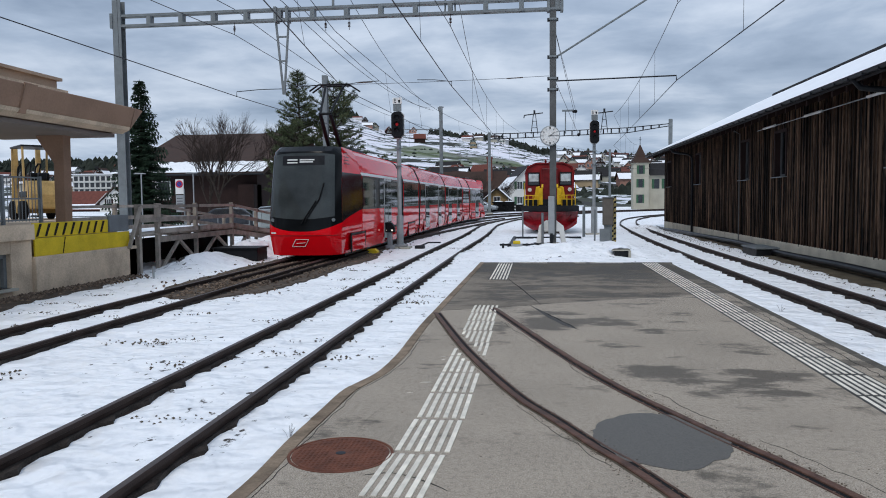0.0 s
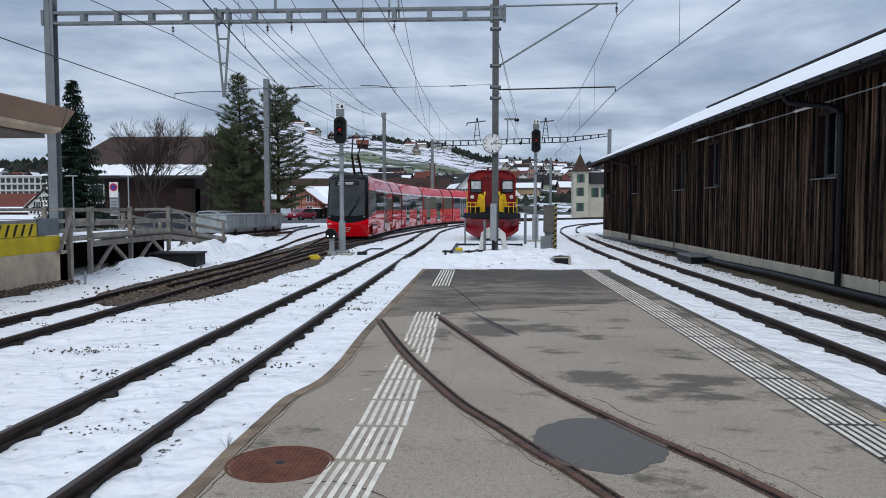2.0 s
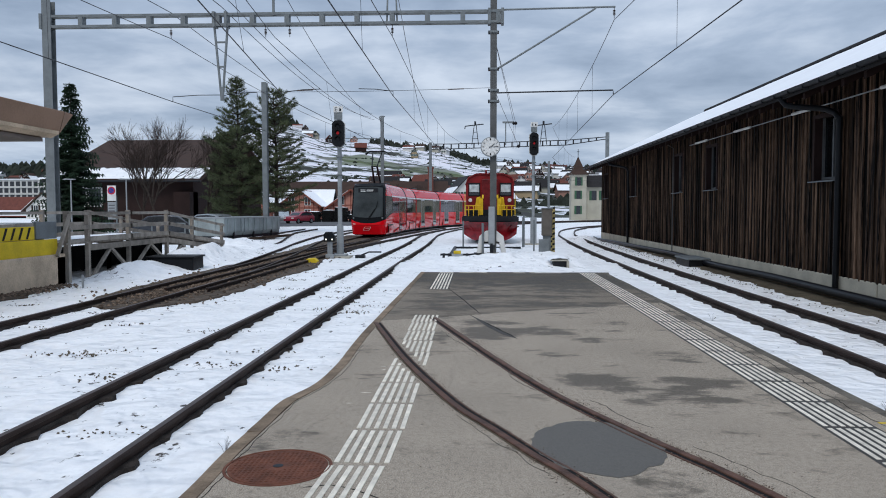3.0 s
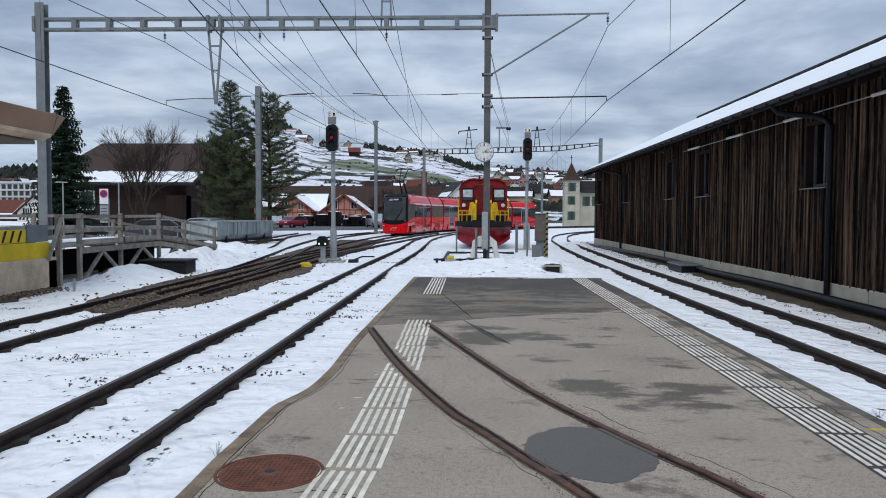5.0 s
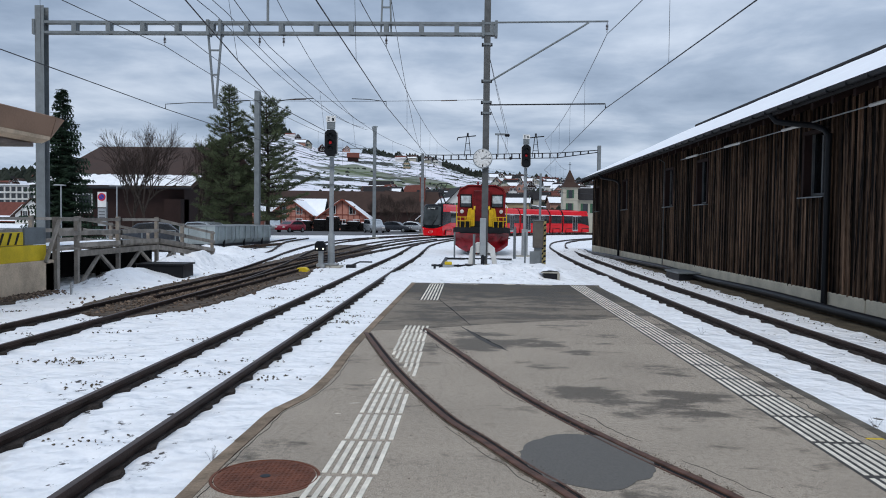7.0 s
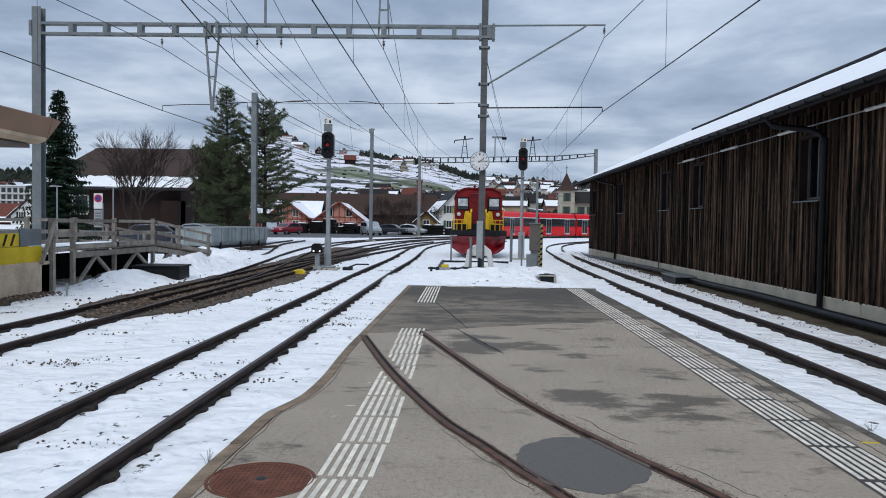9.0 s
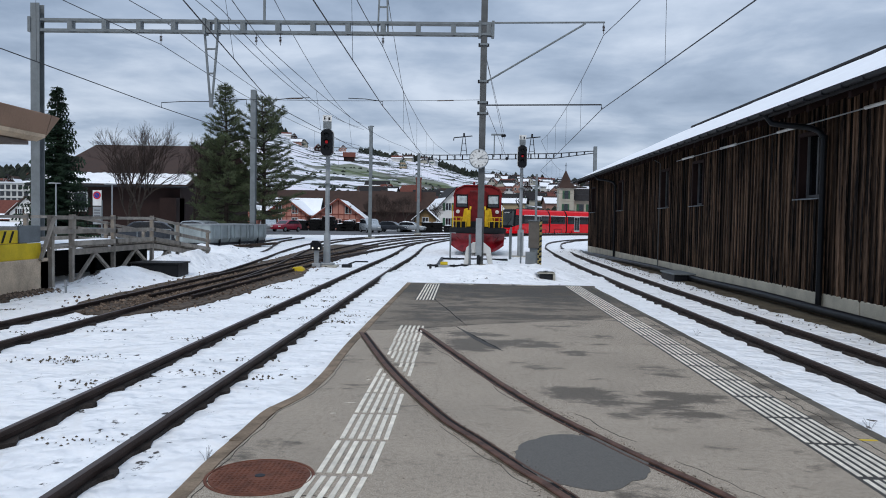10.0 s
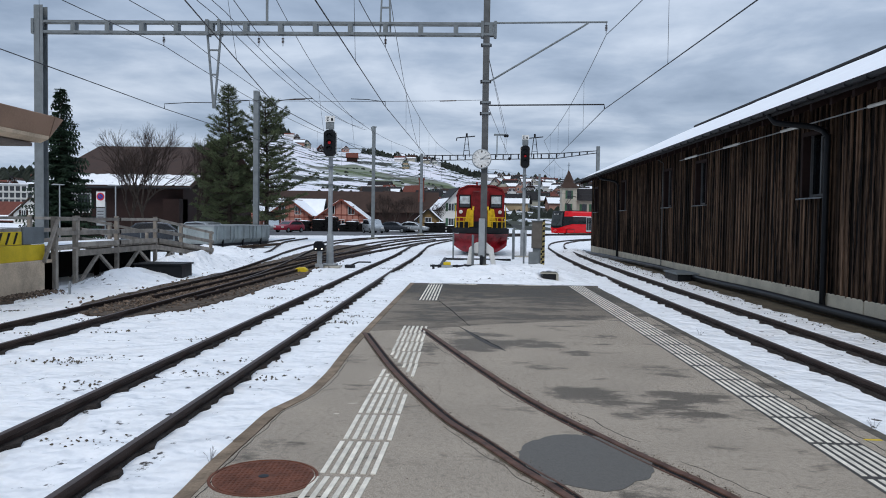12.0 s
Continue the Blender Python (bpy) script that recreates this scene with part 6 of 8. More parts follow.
def make_tram():
    tram = thing("tram_train", "red low-floor tram train with black windows", "tram", (0, 0, 0))
    secs = []
    for i, (a, b) in enumerate(SECTIONS):
        ln = b - a
        first, last = i == 0, i == len(SECTIONS) - 1
        y0 = 2.7 if first else 0.0
        y1 = ln - 2.7 if last else ln
        sec = part("car_section", Shape().prism(BODY, y0, y1), M_TRAIN_RED, tram, "red tram section with a band of dark windows")
        secs.append(sec)
        part("underframe", Shape().box(-0.98, 1.0 if first else 0.0, 0.06, 0.98, ln - (1.0 if last else 0), 0.3), M_BLACK, sec)
        part("roof_deck", Shape().box(-0.66, y0 + 0.1, 3.19, 0.66, y1 - 0.1, 3.24), M_TRAIN_RED, sec)
        if ln > 5:
            part("roof_box", Shape().box(-0.6, y0 + 0.9, 3.22, 0.6, y0 + 2.6, 3.36), M_DARKMETAL, sec, bevel=0.05)
        doors = {0: [6.8], 1: [], 2: [2.4, 7.3], 3: [2.0, 6.0], 4: [], 5: [3.0]}[i]
        if first:
            side_panels(sec, ln, doors, 2.75, ln - 0.12)
            cab_front(sec)
        elif last:
            side_panels(sec, ln, doors, 0.12, ln - 2.75)
            cab_front(sec, -1, ln)
        else:
            side_panels(sec, ln, doors, 0.12, ln - 0.12)
        if not last:
            bl = Shape()
            for k in range(4):
                y = ln + 0.02 + 0.09 * k
                s = 1.0 if k % 2 else 0.965
                bl.prism([(x * s * 1.004, 0.2 + (z - 0.13) * 0.98) for x, z in BODY], y, y + 0.09)
            part("bellows", bl, M_RUBBER, sec, "black folding bellows")
        for y in ([1.6, ln - 1.8] if ln > 5 else [ln / 2]):
            for sx in (-0.53, 0.53):
                part("wheel", Shape().lathe([(0.3, -0.05), (0.32, 0.0), (0.32, 0.05), (0.1, 0.06)], (sx, y, 0.32), 18, "x"), M_DARKMETAL, sec)
    # current collector on the first section, reaching up to the wire
    p = part("pantograph", Shape().rod([(-0.2, 3.9, 3.3), (-0.16, 2.7, 4.35)], 0.065, 8).rod([(0.2, 3.9, 3.3), (0.16, 2.7, 4.35)], 0.065, 8).rod([(-0.16, 2.7, 4.35), (-0.3, 3.9, 5.36)], 0.04, 6).rod([(0.16, 2.7, 4.35), (0.3, 3.9, 5.36)], 0.04, 6).rod([(-0.16, 2.7, 4.35), (0.16, 2.7, 4.35)], 0.04, 6), M_BLACK, secs[0], "raised black pantograph")
    part("collector_head", Shape().rod([(-0.8, 3.75, 5.2), (-0.5, 3.75, 5.4), (0.5, 3.75, 5.4), (0.8, 3.75, 5.2)], 0.03, 6).rod([(-0.8, 4.1, 5.2), (-0.5, 4.1, 5.4), (0.5, 4.1, 5.4), (0.8, 4.1, 5.2)], 0.03, 6).rod([(-0.4, 3.75, 5.36), (-0.4, 4.1, 5.36)], 0.02, 6).rod([(0.4, 3.75, 5.36), (0.4, 4.1, 5.36)], 0.02, 6), M_BLACK, secs[0])
    part("pantograph_base", Shape().box(-0.6, 3.5, 3.1, 0.6, 5.0, 3.25), M_DARKMETAL, secs[0])
    return tram, secs


tram, tram_sections = make_tram()


# ---- loading dock, canopy, fork lift ----
dock = thing("loading_dock", "beige concrete loading dock with yellow edge boards", "loading dock", kind="structure")
part("slab", Shape().box(-24, 4, -0.3, -10.02, 17.0, 1.16), M_CONC_OLD, dock)
part("slab", Shape().box(-24, 17.36, -0.3, -12.6, 22.0, 1.15), M_CONC_OLD, dock)
part("wall", Shape().box(-10.0, 13.6, -0.3, -9.72, 17.35, 0.56).box(-24, 17.0, -0.3, -9.72, 17.35, 0.5), M_CONC_OLD, dock, bevel=0.015)
part("cellar_wall", Shape().box(-10.1, 4, -0.3, -9.8, 11.95, 0.9).box(-10.1, 13.0, -0.3, -9.8, 13.6, 0.9).box(-10.1, 11.95, -0.3, -9.8, 13.0, 0.02).box(-10.1, 11.95, 0.66, -9.8, 13.0, 0.9).box(-10.15, 4, 0.9, -9.72, 13.6, 1.2), M_CONC_OLD, dock, bevel=0.012)
_w = part("cellar_window", Shape().box(-10.08, 11.95, 0.02, -10.04, 13.0, 0.66), M_GLASS_DARK, dock, "dark cellar window in a grey frame")
part("window_frame", Shape().box(-9.98, 11.95, 0.02, -9.9, 12.03, 0.66).box(-9.98, 12.92, 0.02, -9.9, 13.0, 0.66).box(-9.98, 12.03, 0.58, -9.9, 12.92, 0.66), M_GALV, _w)
part("window_sill", Shape().box(-9.99, 11.9, -0.03, -9.7, 13.05, 0.02), M_CONC, _w)
part("edge_board", Shape().box(-9.80, 13.65, 0.56, -9.76, 17.1, 0.92), M_YELLOW, dock, "yellow painted steel edge board", bevel=0.006)
_eb = part("edge_board", Shape().box(-9.83, 13.65, 0.93, -9.79, 16.25, 1.22), M_YELLOW, dock, "yellow board with worn black hazard stripes", bevel=0.006)
for _i in range(9):
    _y = 13.72 + _i * 0.275
    part("hazard_stripe", Shape().prism([(_y, 0.95), (_y + 0.07, 0.95), (_y + 0.2, 1.2), (_y + 0.12, 1.2)], -9.788, -9.784, "x"), M_BLACK, _eb)
part("grey_panel", Shape().box(-9.83, 16.28, 0.93, -9.77, 17.1, 1.32), M_GALV, dock, "grey sheet panel", bevel=0.01)
part("gap_line", Shape().prism([(14.5, 0.57), (14.53, 0.57), (14.62, 0.91), (14.59, 0.91)], -9.758, -9.754, "x"), M_RUBBER, dock)

canopy = thing("station_canopy", "brown flat station canopy on angular columns", "canopy", kind="structure")
part("fascia", Shape().prism([(-9.45, 3.30), (-9.30, 3.80), (-9.65, 3.86), (-12.6, 4.0), (-12.6, 3.2), (-9.6, 3.22)], -3, 16.75), M_ROOFBROWN, canopy, "brown sheet metal fascia", bevel=0.02)
part("end_fascia", Shape().add([(-9.45, 16.75, 3.30), (-9.30, 16.75, 3.80), (-12.6, 16.75, 4.0), (-12.6, 16.75, 3.2), (-9.75, 17.25, 3.34), (-9.5, 17.45, 3.82), (-12.6, 17.45, 4.0), (-12.6, 17.25, 3.26)], [(0, 1, 5, 4), (1, 2, 6, 5), (2, 3, 7, 6), (3, 0, 4, 7), (4, 5, 6, 7)]), M_ROOFBROWN, canopy)
part("soffit", Shape().box(-12.55, -2.9, 3.12, -9.75, 16.6, 3.2), M_SOFFIT, canopy, "grey soffit")
part("upper_roof", Shape().prism([(-10.0, 3.9), (-10.0, 4.16), (-14, 4.62), (-14, 3.9)], -3, 14.9).prism([(-10.05, 4.16), (-9.9, 4.16), (-9.9, 4.22), (-14, 4.7), (-14, 4.62)], -3, 14.95), M_UPPERROOF, canopy, "paler upper roof edge")
part("roof_flashing", Shape().prism([(-9.99, 3.87), (-9.62, 3.87), (-9.62, 3.92), (-9.99, 3.98)], -3, 14.7), M_CONC_OLD, canopy, "pale flashing strip")
part("fascia_lip", Shape().prism([(-9.46, 3.30), (-9.43, 3.36), (-9.41, 3.355), (-9.44, 3.285), (-9.62, 3.205), (-9.62, 3.22)], -3, 16.7), M_CONC_OLD, canopy, "pale lip below the fascia")
part("joint_rib", Shape().add([(-9.42, 12.9, 3.27), (-9.26, 12.9, 3.81), (-9.26, 13.25, 3.81), (-9.42, 13.05, 3.27)], [(0, 1, 2, 3)]).prism([(-9.44, 3.27), (-9.27, 3.81), (-9.3, 3.83), (-9.47, 3.27)], 12.9, 13.1), M_ROOFBROWN, canopy)
for _y in (8.0, 15.9):
    part("column", Shape().prism([(-10.75, 1.16), (-10.51, 1.16), (-10.48, 3.2), (-11.2, 3.2), (-11.1, 3.02), (-10.74, 2.5)], _y - 0.14, _y + 0.14), M_ROOFBROWN, canopy, "brown angular column", bevel=0.02)


def make_forklift():
    t = thing("fork_lift", "worn yellow fork lift truck on the dock", "fork lift", (-14.2, 20.0, 1.15), -42)
    part("counterweight", Shape().prism([(0.2, 0.3), (0.95, 0.3), (1.02, 0.7), (0.95, 1.08), (0.25, 1.1)], -0.4, 0.4), M_LIFT, t, "yellow counterweight with rust spots", bevel=0.06)
    part("chassis", Shape().box(-0.75, -0.48, 0.18, 0.4, 0.48, 0.62), M_LIFT, t, bevel=0.03)
    part("seat", Shape().box(0.0, -0.25, 0.75, 0.45, 0.25, 0.88).prism([(0.35, 0.85), (0.5, 0.85), (0.58, 1.3), (0.48, 1.32)], -0.24, 0.24), M_BLACK, t, bevel=0.03)
    for x, y in ((-0.72, -0.45), (-0.72, 0.45), (0.72, -0.45), (0.72, 0.45)):
        part("guard_post", Shape().bar((x, y, 0.5 if x < 0 else 1.0), (x * (0.75 if x < 0 else 0.95), y, 2.05), 0.05), M_LIFT, t)
    part("overhead_guard", Shape().box(-0.6, -0.5, 2.02, 0.75, 0.5, 2.07), M_DARKMETAL, t, bevel=0.01)
    for y in (-0.3, 0.3):
        part("mast_rail", Shape().box(-1.0, y - 0.06, 0.1, -0.88, y + 0.06, 2.1), M_LIFT, t)
        part("fork", Shape().box(-1.9, y - 0.06, 0.05, -1.0, y + 0.06, 0.1).box(-1.06, y - 0.06, 0.05, -1.0, y + 0.06, 0.6), M_DARKMETAL, t)
    for y in (-0.3, -0.1, 0.15):
        part("hose", Shape().rod(smooth_line([(-0.8, y, 0.9), (-0.6, y, 1.5), (-0.45, y + 0.1, 1.6), (-0.3, y, 1.25)], 0.08), 0.025, 6), M_BLACK, t, "black hydraulic hose")
    part("cowl", Shape().box(-0.1, -0.42, 0.62, 0.75, 0.42, 0.8).box(0.6, -0.1, 1.1, 0.85, 0.1, 1.3), M_BLACK, t, bevel=0.03)
    part("steering_wheel", Shape().lathe([(0.18, 0), (0.18, 0.03), (0.14, 0.03)], (-0.35, 0, 1.1), 16), M_BLACK, t)
    for x in (-0.5, 0.62):
        for y in (-0.48, 0.48):
            part("wheel", Shape().lathe([(0.2, -0.1), (0.27, -0.07), (0.27, 0.07), (0.2, 0.1)], (x, y, 0.27), 18, "y"), M_RUBBER, t, smooth=True)


make_forklift()
_mf = thing("mesh_fence", "grey bar fence on the edge of the dock", "fence", (-10.0, 0, 1.2))
for _y in (9.2, 10.5, 11.8, 13.1, 14.2):
    part("post", Shape().bar((0, _y, 0), (0, _y, 0.95), 0.06), M_GALV, _mf)
for _z in (0.08, 0.5, 0.92):
    part("rail", Shape().bar((0, 9.2, _z), (0, 14.2, _z), 0.03), M_GALV, _mf)
for _i in range(50):
    part("fence_bar", Shape().bar((0, 9.25 + _i * 0.1, 0.05), (0, 9.25 + _i * 0.1, 0.92), 0.012), M_GALV, _mf)


# ---- timber ramp ----
def make_ramp():
    t = thing("timber_ramp", "weathered grey timber ramp with railings", "ramp", (0, 0, 0))
    xf, xb = -9.82, -12.3

    def deck(y):
        return 0.80 if y < 23.4 else 0.80 - (y - 23.4) * 0.1
    posts = (18.57, 20.8, 23.4, 25.53, 28.54)
    for i in range(51):
        y = 17.5 + i * 0.22
        part("deck_plank", Shape().box(xb, y, deck(y) - 0.05, xf + 0.05, y + 0.2, deck(y)), M_GREYWOOD, t)
    for x in (xf, xb):
        for a, b in zip(posts[:-1], posts[1:]):
            part("beam", Shape().bar((x, a, deck(a) - 0.16), (x, b, deck(b) - 0.16), 0.1, 0.15), M_GREYWOOD, t)
            for h, w in ((0.36, 0.11), (0.70, 0.08)):
                part("handrail", Shape().bar((x + 0.08, a - 0.05, deck(a) + h), (x + 0.08, b + 0.05, deck(b) + h), 0.05, w), M_GREYWOOD, t)
            part("kick_board", Shape().bar((x + 0.08, a - 0.05, deck(a) + 0.06), (x + 0.08, b + 0.05, deck(b) + 0.06), 0.05, 0.12), M_GREYWOOD, t)
        for y in posts:
            part("post", Shape().bar((x, y, -0.25), (x, y, deck(y) + 0.78), 0.105), M_GREYWOOD, t, bevel=0.01)
    part("handrail", Shape().bar((xf + 0.08, 17.55, 1.50), (xf + 0.08, 18.5, 1.50), 0.05, 0.08).bar((xf + 0.08, 17.55, 1.16), (xf + 0.08, 18.5, 1.16), 0.05, 0.11), M_GREYWOOD, t)
    part("post", Shape().bar((xf, 17.62, -0.25), (xf, 17.62, 1.56), 0.12), M_GREYWOOD, t)
    part("prop", Shape().bar((xf + 0.1, 17.6, 1.5), (-9.66, 16.9, 0.52), 0.07), M_GREYWOOD, t, "slanting prop")
    for a, b in ((18.65, 19.75), (20.7, 19.75), (20.9, 22.2), (23.3, 22.2), (23.5, 24.6), (25.4, 24.6)):
        part("brace", Shape().bar((xf, a, -0.2 if a in (18.65, 20.9, 23.5) else 0.0), (xf, b, deck(b) - 0.22), 0.075), M_GREYWOOD, t)
        part("strut", Shape().bar((xf - 0.05, b, -0.2), (xf - 0.05, b, deck(b) - 0.2), 0.09), M_GREYWOOD, t)
    # black sheet added for the shade beneath the ramp
    part("back_board", Shape().box(-11.6, 17.4, -0.3, -11.5, 27, 0.55), M_RUBBER, t, "black sheet standing in for shade under the deck")
    part("deck_snow", Shape().sheet(lambda u, v: (-11.9 + 1.3 * v + 0.3 * noise.noise((u * 9, v, 3)), 18 + 8 * u, deck(18 + 8 * u) + 0.02 + 0.03 * math.sin(math.pi * v)), 30, 6), M_SNOW_CLEAN, t, "thin snow left on the deck", smooth=True)
    return t


make_ramp()
_gb = thing("grit_bin", "long black plastic bin with a flat lid", "bin", (-8.78, 21.55, -0.16), 2)
part("body", Shape().box(-0.66, -0.45, -0.02, 0.66, 0.45, 0.37), M_BLACK, _gb, bevel=0.02)
part("lid", Shape().box(-0.7, -0.5, 0.37, 0.7, 0.5, 0.42), M_BLACK, _gb, bevel=0.012)
single("edge_stake", Shape().rod([(0, 0, -0.05), (0, 0, 0.3)], 0.025, 8), M_GALV_LIGHT, "short grey stake in the snow", "stake", (-8.75, 16.3, -0.16))
for _x, _y, _r in ((-11.0, 31.2, 0.5), (-9.9, 28.6, 0.35)):
    single("snow_heap", Shape().sheet(lambda u, v: (_r * math.cos(6.2832 * u) * math.cos(1.5708 * v) * (1 + 0.25 * noise.noise((u * 5, v * 3, _x))), _r * math.sin(6.2832 * u) * math.cos(1.5708 * v) * (1 + 0.25 * noise.noise((u * 5, v * 3, _y))), _r * 0.9 * math.sin(1.5708 * v)), 24, 8), M_SNOW_CLEAN, "heap of shovelled snow", "snow heap", (_x, _y, -0.2), smooth=True)

# tub wagon on the siding
_tw = thing("tub_wagon", "grey steel tub wagon on the snowed-up siding", "wagon", (-13.5, 41.95, -0.1), -8.5)
part("frame", Shape().box(-0.9, -3.6, 0.15, 0.9, 3.6, 0.3), M_DARKMETAL, _tw)
for _i in range(3):
    _y = -2.4 + _i * 2.4
    part("tub", Shape().prism([(-0.85, 0.3), (0.85, 0.3), (1.0, 0.55), (1.0, 1.24), (-1.0, 1.24), (-1.0, 0.55)], _y - 1.14, _y + 1.14), M_WAGON, _tw, "grey steel tub", bevel=0.012)
    part("rim", Shape().box(-1.06, _y - 1.17, 1.22, 1.06, _y + 1.17, 1.28), M_GALV_LIGHT, _tw, "pale worn rim")
    for _k in (-0.75, 0.0, 0.75):
        part("rib", Shape().box(1.0, _y + _k - 0.035, 0.5, 1.05, _y + _k + 0.035, 1.22), M_WAGON, _tw)
    for _x in (-0.5, 0.5):
        part("end_rib", Shape().box(_x - 0.035, _y - 1.18, 0.4, _x + 0.035, _y - 1.14, 1.22), M_WAGON, _tw)
    for _x in (-0.95, 0.95):
        part("leg", Shape().bar((_x, _y, -0.05), (_x, _y, 0.6), 0.09), M_DARKMETAL, _tw)
part("side_beam", Shape().box(-1.3, -3.9, 0.02, -1.1, 3.9, 0.16).box(1.1, -3.9, 0.02, 1.3, 4.6, 0.16), M_TIMBER, _tw)


def make_weed(at, seed):
    rnd = random.Random(seed)
    t = thing("dry_weed", "thin dry weed stalks sticking out of snow", "weed", at, group="dry weeds")
    for _ in range(7):
        a, h = rnd.uniform(0, 6.28), rnd.uniform(0.05, 0.12)
        part("stalk", Shape().rod([(0, 0, -0.03), (0.03 * math.cos(a), 0.03 * math.sin(a), h * 0.6), (0.06 * math.cos(a), 0.06 * math.sin(a), h)], 0.0012, 4), M_BARETWIG, t)


for _i, (_x, _y) in enumerate(((-1.82, 5.3), (3.55, 6.6), (3.7, 12.0))):
    make_weed((_x, _y, SNOW_Z), 60 + _i)


# ---- sign and lamps by the road ----
_sg = thing("no_stopping_sign", "round red and blue no-stopping sign over white panels", "road sign", (-16.8, 34, -0.16))
part("pole", Shape().rod([(0.2, 0.05, 0), (0.2, 0.05, 2.4)], 0.035, 8), M_GALV, _sg)
part("panel", Shape().box(-0.2, 0, 2.15, 0.2, 0.03, 2.85), M_WHITE, _sg)
part("disc", Shape().lathe([(0.18, 0.0), (0.18, -0.012), (0.0, -0.012)], (0, 0, 2.62), 28, "y"), M_SIGNRED, _sg, "red ring")
part("disc_centre", Shape().lathe([(0.12, -0.012), (0.12, -0.018), (0.0, -0.018)], (0, 0, 2.62), 28, "y"), M_SIGNBLUE, _sg)
part("slash", Shape().bar((-0.1, -0.022, 2.72), (0.1, -0.022, 2.52), 0.045, 0.008), M_SIGNRED, _sg)
part("lower_panel", Shape().box(-0.19, 0, 1.3, 0.19, 0.03, 2.1), M_GALV_LIGHT, _sg)
for _i in range(5):
    part("text_bar", Shape().box(-0.15, -0.008, 1.4 + _i * 0.13, 0.14, -0.001, 1.45 + _i * 0.13), M_TEXTGREY, _sg)
for _x, _d in ((-18.7, -1), (-16.1, 1)):
    _l = thing("street_lamp", "slim grey street lamp with a flat head", "street lamp", (_x, 34, -0.16), group="street lamps")
    part("pole", Shape().rod([(0, 0, 0), (0, 0, 3.15)], 0.03, 8), M_GALV_LIGHT, _l)
    part("lamp_head", Shape().prism([(-0.36, 3.12), (0.2, 3.12), (0.2, 3.16), (-0.25, 3.18)], -0.08, 0.08), M_GALV_LIGHT, _l, bevel=0.01)
_rl = thing("road_railing", "grey tube railing by the road behind the ramp", "railing", (0, 0, 0))
for _i in range(9):
    part("post", Shape().rod([(-25 + _i * 1.5, 33, -0.2), (-25 + _i * 1.5, 33, 1.0)], 0.03, 6), M_GALV, _rl)
for _z in (0.55, 0.98):
    part("rail", Shape().rod([(-25, 33, _z), (-13, 33, _z)], 0.028, 6), M_GALV, _rl)


# ---- vehicles ----
def make_car(label, paint, at, rz, kind="hatch"):
    t = thing("car", label, "car", at, rz, group="parked cars")
    if kind == "van":
        prof = [(-1.9, 0.3), (-1.95, 0.7), (-1.85, 0.95), (-1.2, 1.1), (-0.7, 1.62), (0.0, 1.75), (1.6, 1.72), (1.9, 1.2), (1.95, 0.6), (1.9, 0.3)]
        glass = [(-1.02, 1.14), (-0.62, 1.58), (0.0, 1.66), (1.5, 1.63), (1.72, 1.18)]
    else:
        prof = [(-2.0, 0.3), (-2.05, 0.6), (-1.95, 0.82), (-1.05, 0.95), (-0.4, 1.38), (0.3, 1.46), (1.2, 1.40), (1.8, 0.98), (2.0, 0.85), (2.02, 0.45), (1.95, 0.3)]
        glass = [(-0.92, 0.98), (-0.36, 1.32), (0.3, 1.39), (1.12, 1.34), (1.62, 0.98)]
    part("body", Shape().prism([(y, z) for y, z in prof], -0.83, 0.83, "x"), paint, t, bevel=0.07, smooth=True)
    part("side_glass", Shape().prism(glass, -0.845, 0.845, "x"), M_GLASS_DARK, t)
    a, b = glass[0], glass[1]
    part("windscreen", Shape().add([(-0.7, a[0] - 0.1, a[1]), (0.7, a[0] - 0.1, a[1]), (0.62, b[0] - 0.1, b[1] + 0.02), (-0.62, b[0] - 0.1, b[1] + 0.02), (-0.7, a[0], a[1]), (0.7, a[0], a[1]), (0.62, b[0], b[1]), (-0.62, b[0], b[1])], [(0, 1, 2, 3), (4, 7, 6, 5), (0, 4, 5, 1), (2, 6, 7, 3)]), M_GLASS_DARK, t)
    for x in (-0.6, 0.6):
        part("headlight", Shape().mid(x, prof[1][0], 0.66, 0.34, 0.08, 0.14), M_WHITE, t, bevel=0.02)
    for x in (-0.78, 0.78):
        for y in (-1.25, 1.3):
            w = part("wheel", Shape().lathe([(0.22, -0.1), (0.31, -0.08), (0.31, 0.08), (0.22, 0.1)], (x, y, 0.31), 18, "x"), M_RUBBER, t, smooth=True)
            part("rim", Shape().lathe([(0.2, -0.105), (0.2, 0.105)], (x, y, 0.31), 14, "x"), M_GALV, w)
    return t


make_car("dark car parked behind the timber ramp", M_DARKCAR, (-16.3, 40, -0.16), 96)
make_car("silver car parked beside the tub wagon", M_SILVERCAR, (-17.4, 50, -0.16), 70)
make_car("silver estate car parked in the yard", M_SILVERCAR, (-24.4, 93, -0.14), 20, "van")
make_car("dark red small car parked in the yard", M_REDCAR, (-21.9, 92, -0.14), -25)
make_car("silver off-road car parked in the yard", M_SILVERCAR, (-12.1, 96, -0.14), 25, "van")
make_car("grey car parked in the yard", M_DARKCAR, (-9.9, 102, -0.14), 80)
make_car("pale grey car parked in the yard", M_SILVERCAR, (-7.5, 104, -0.14), 80)


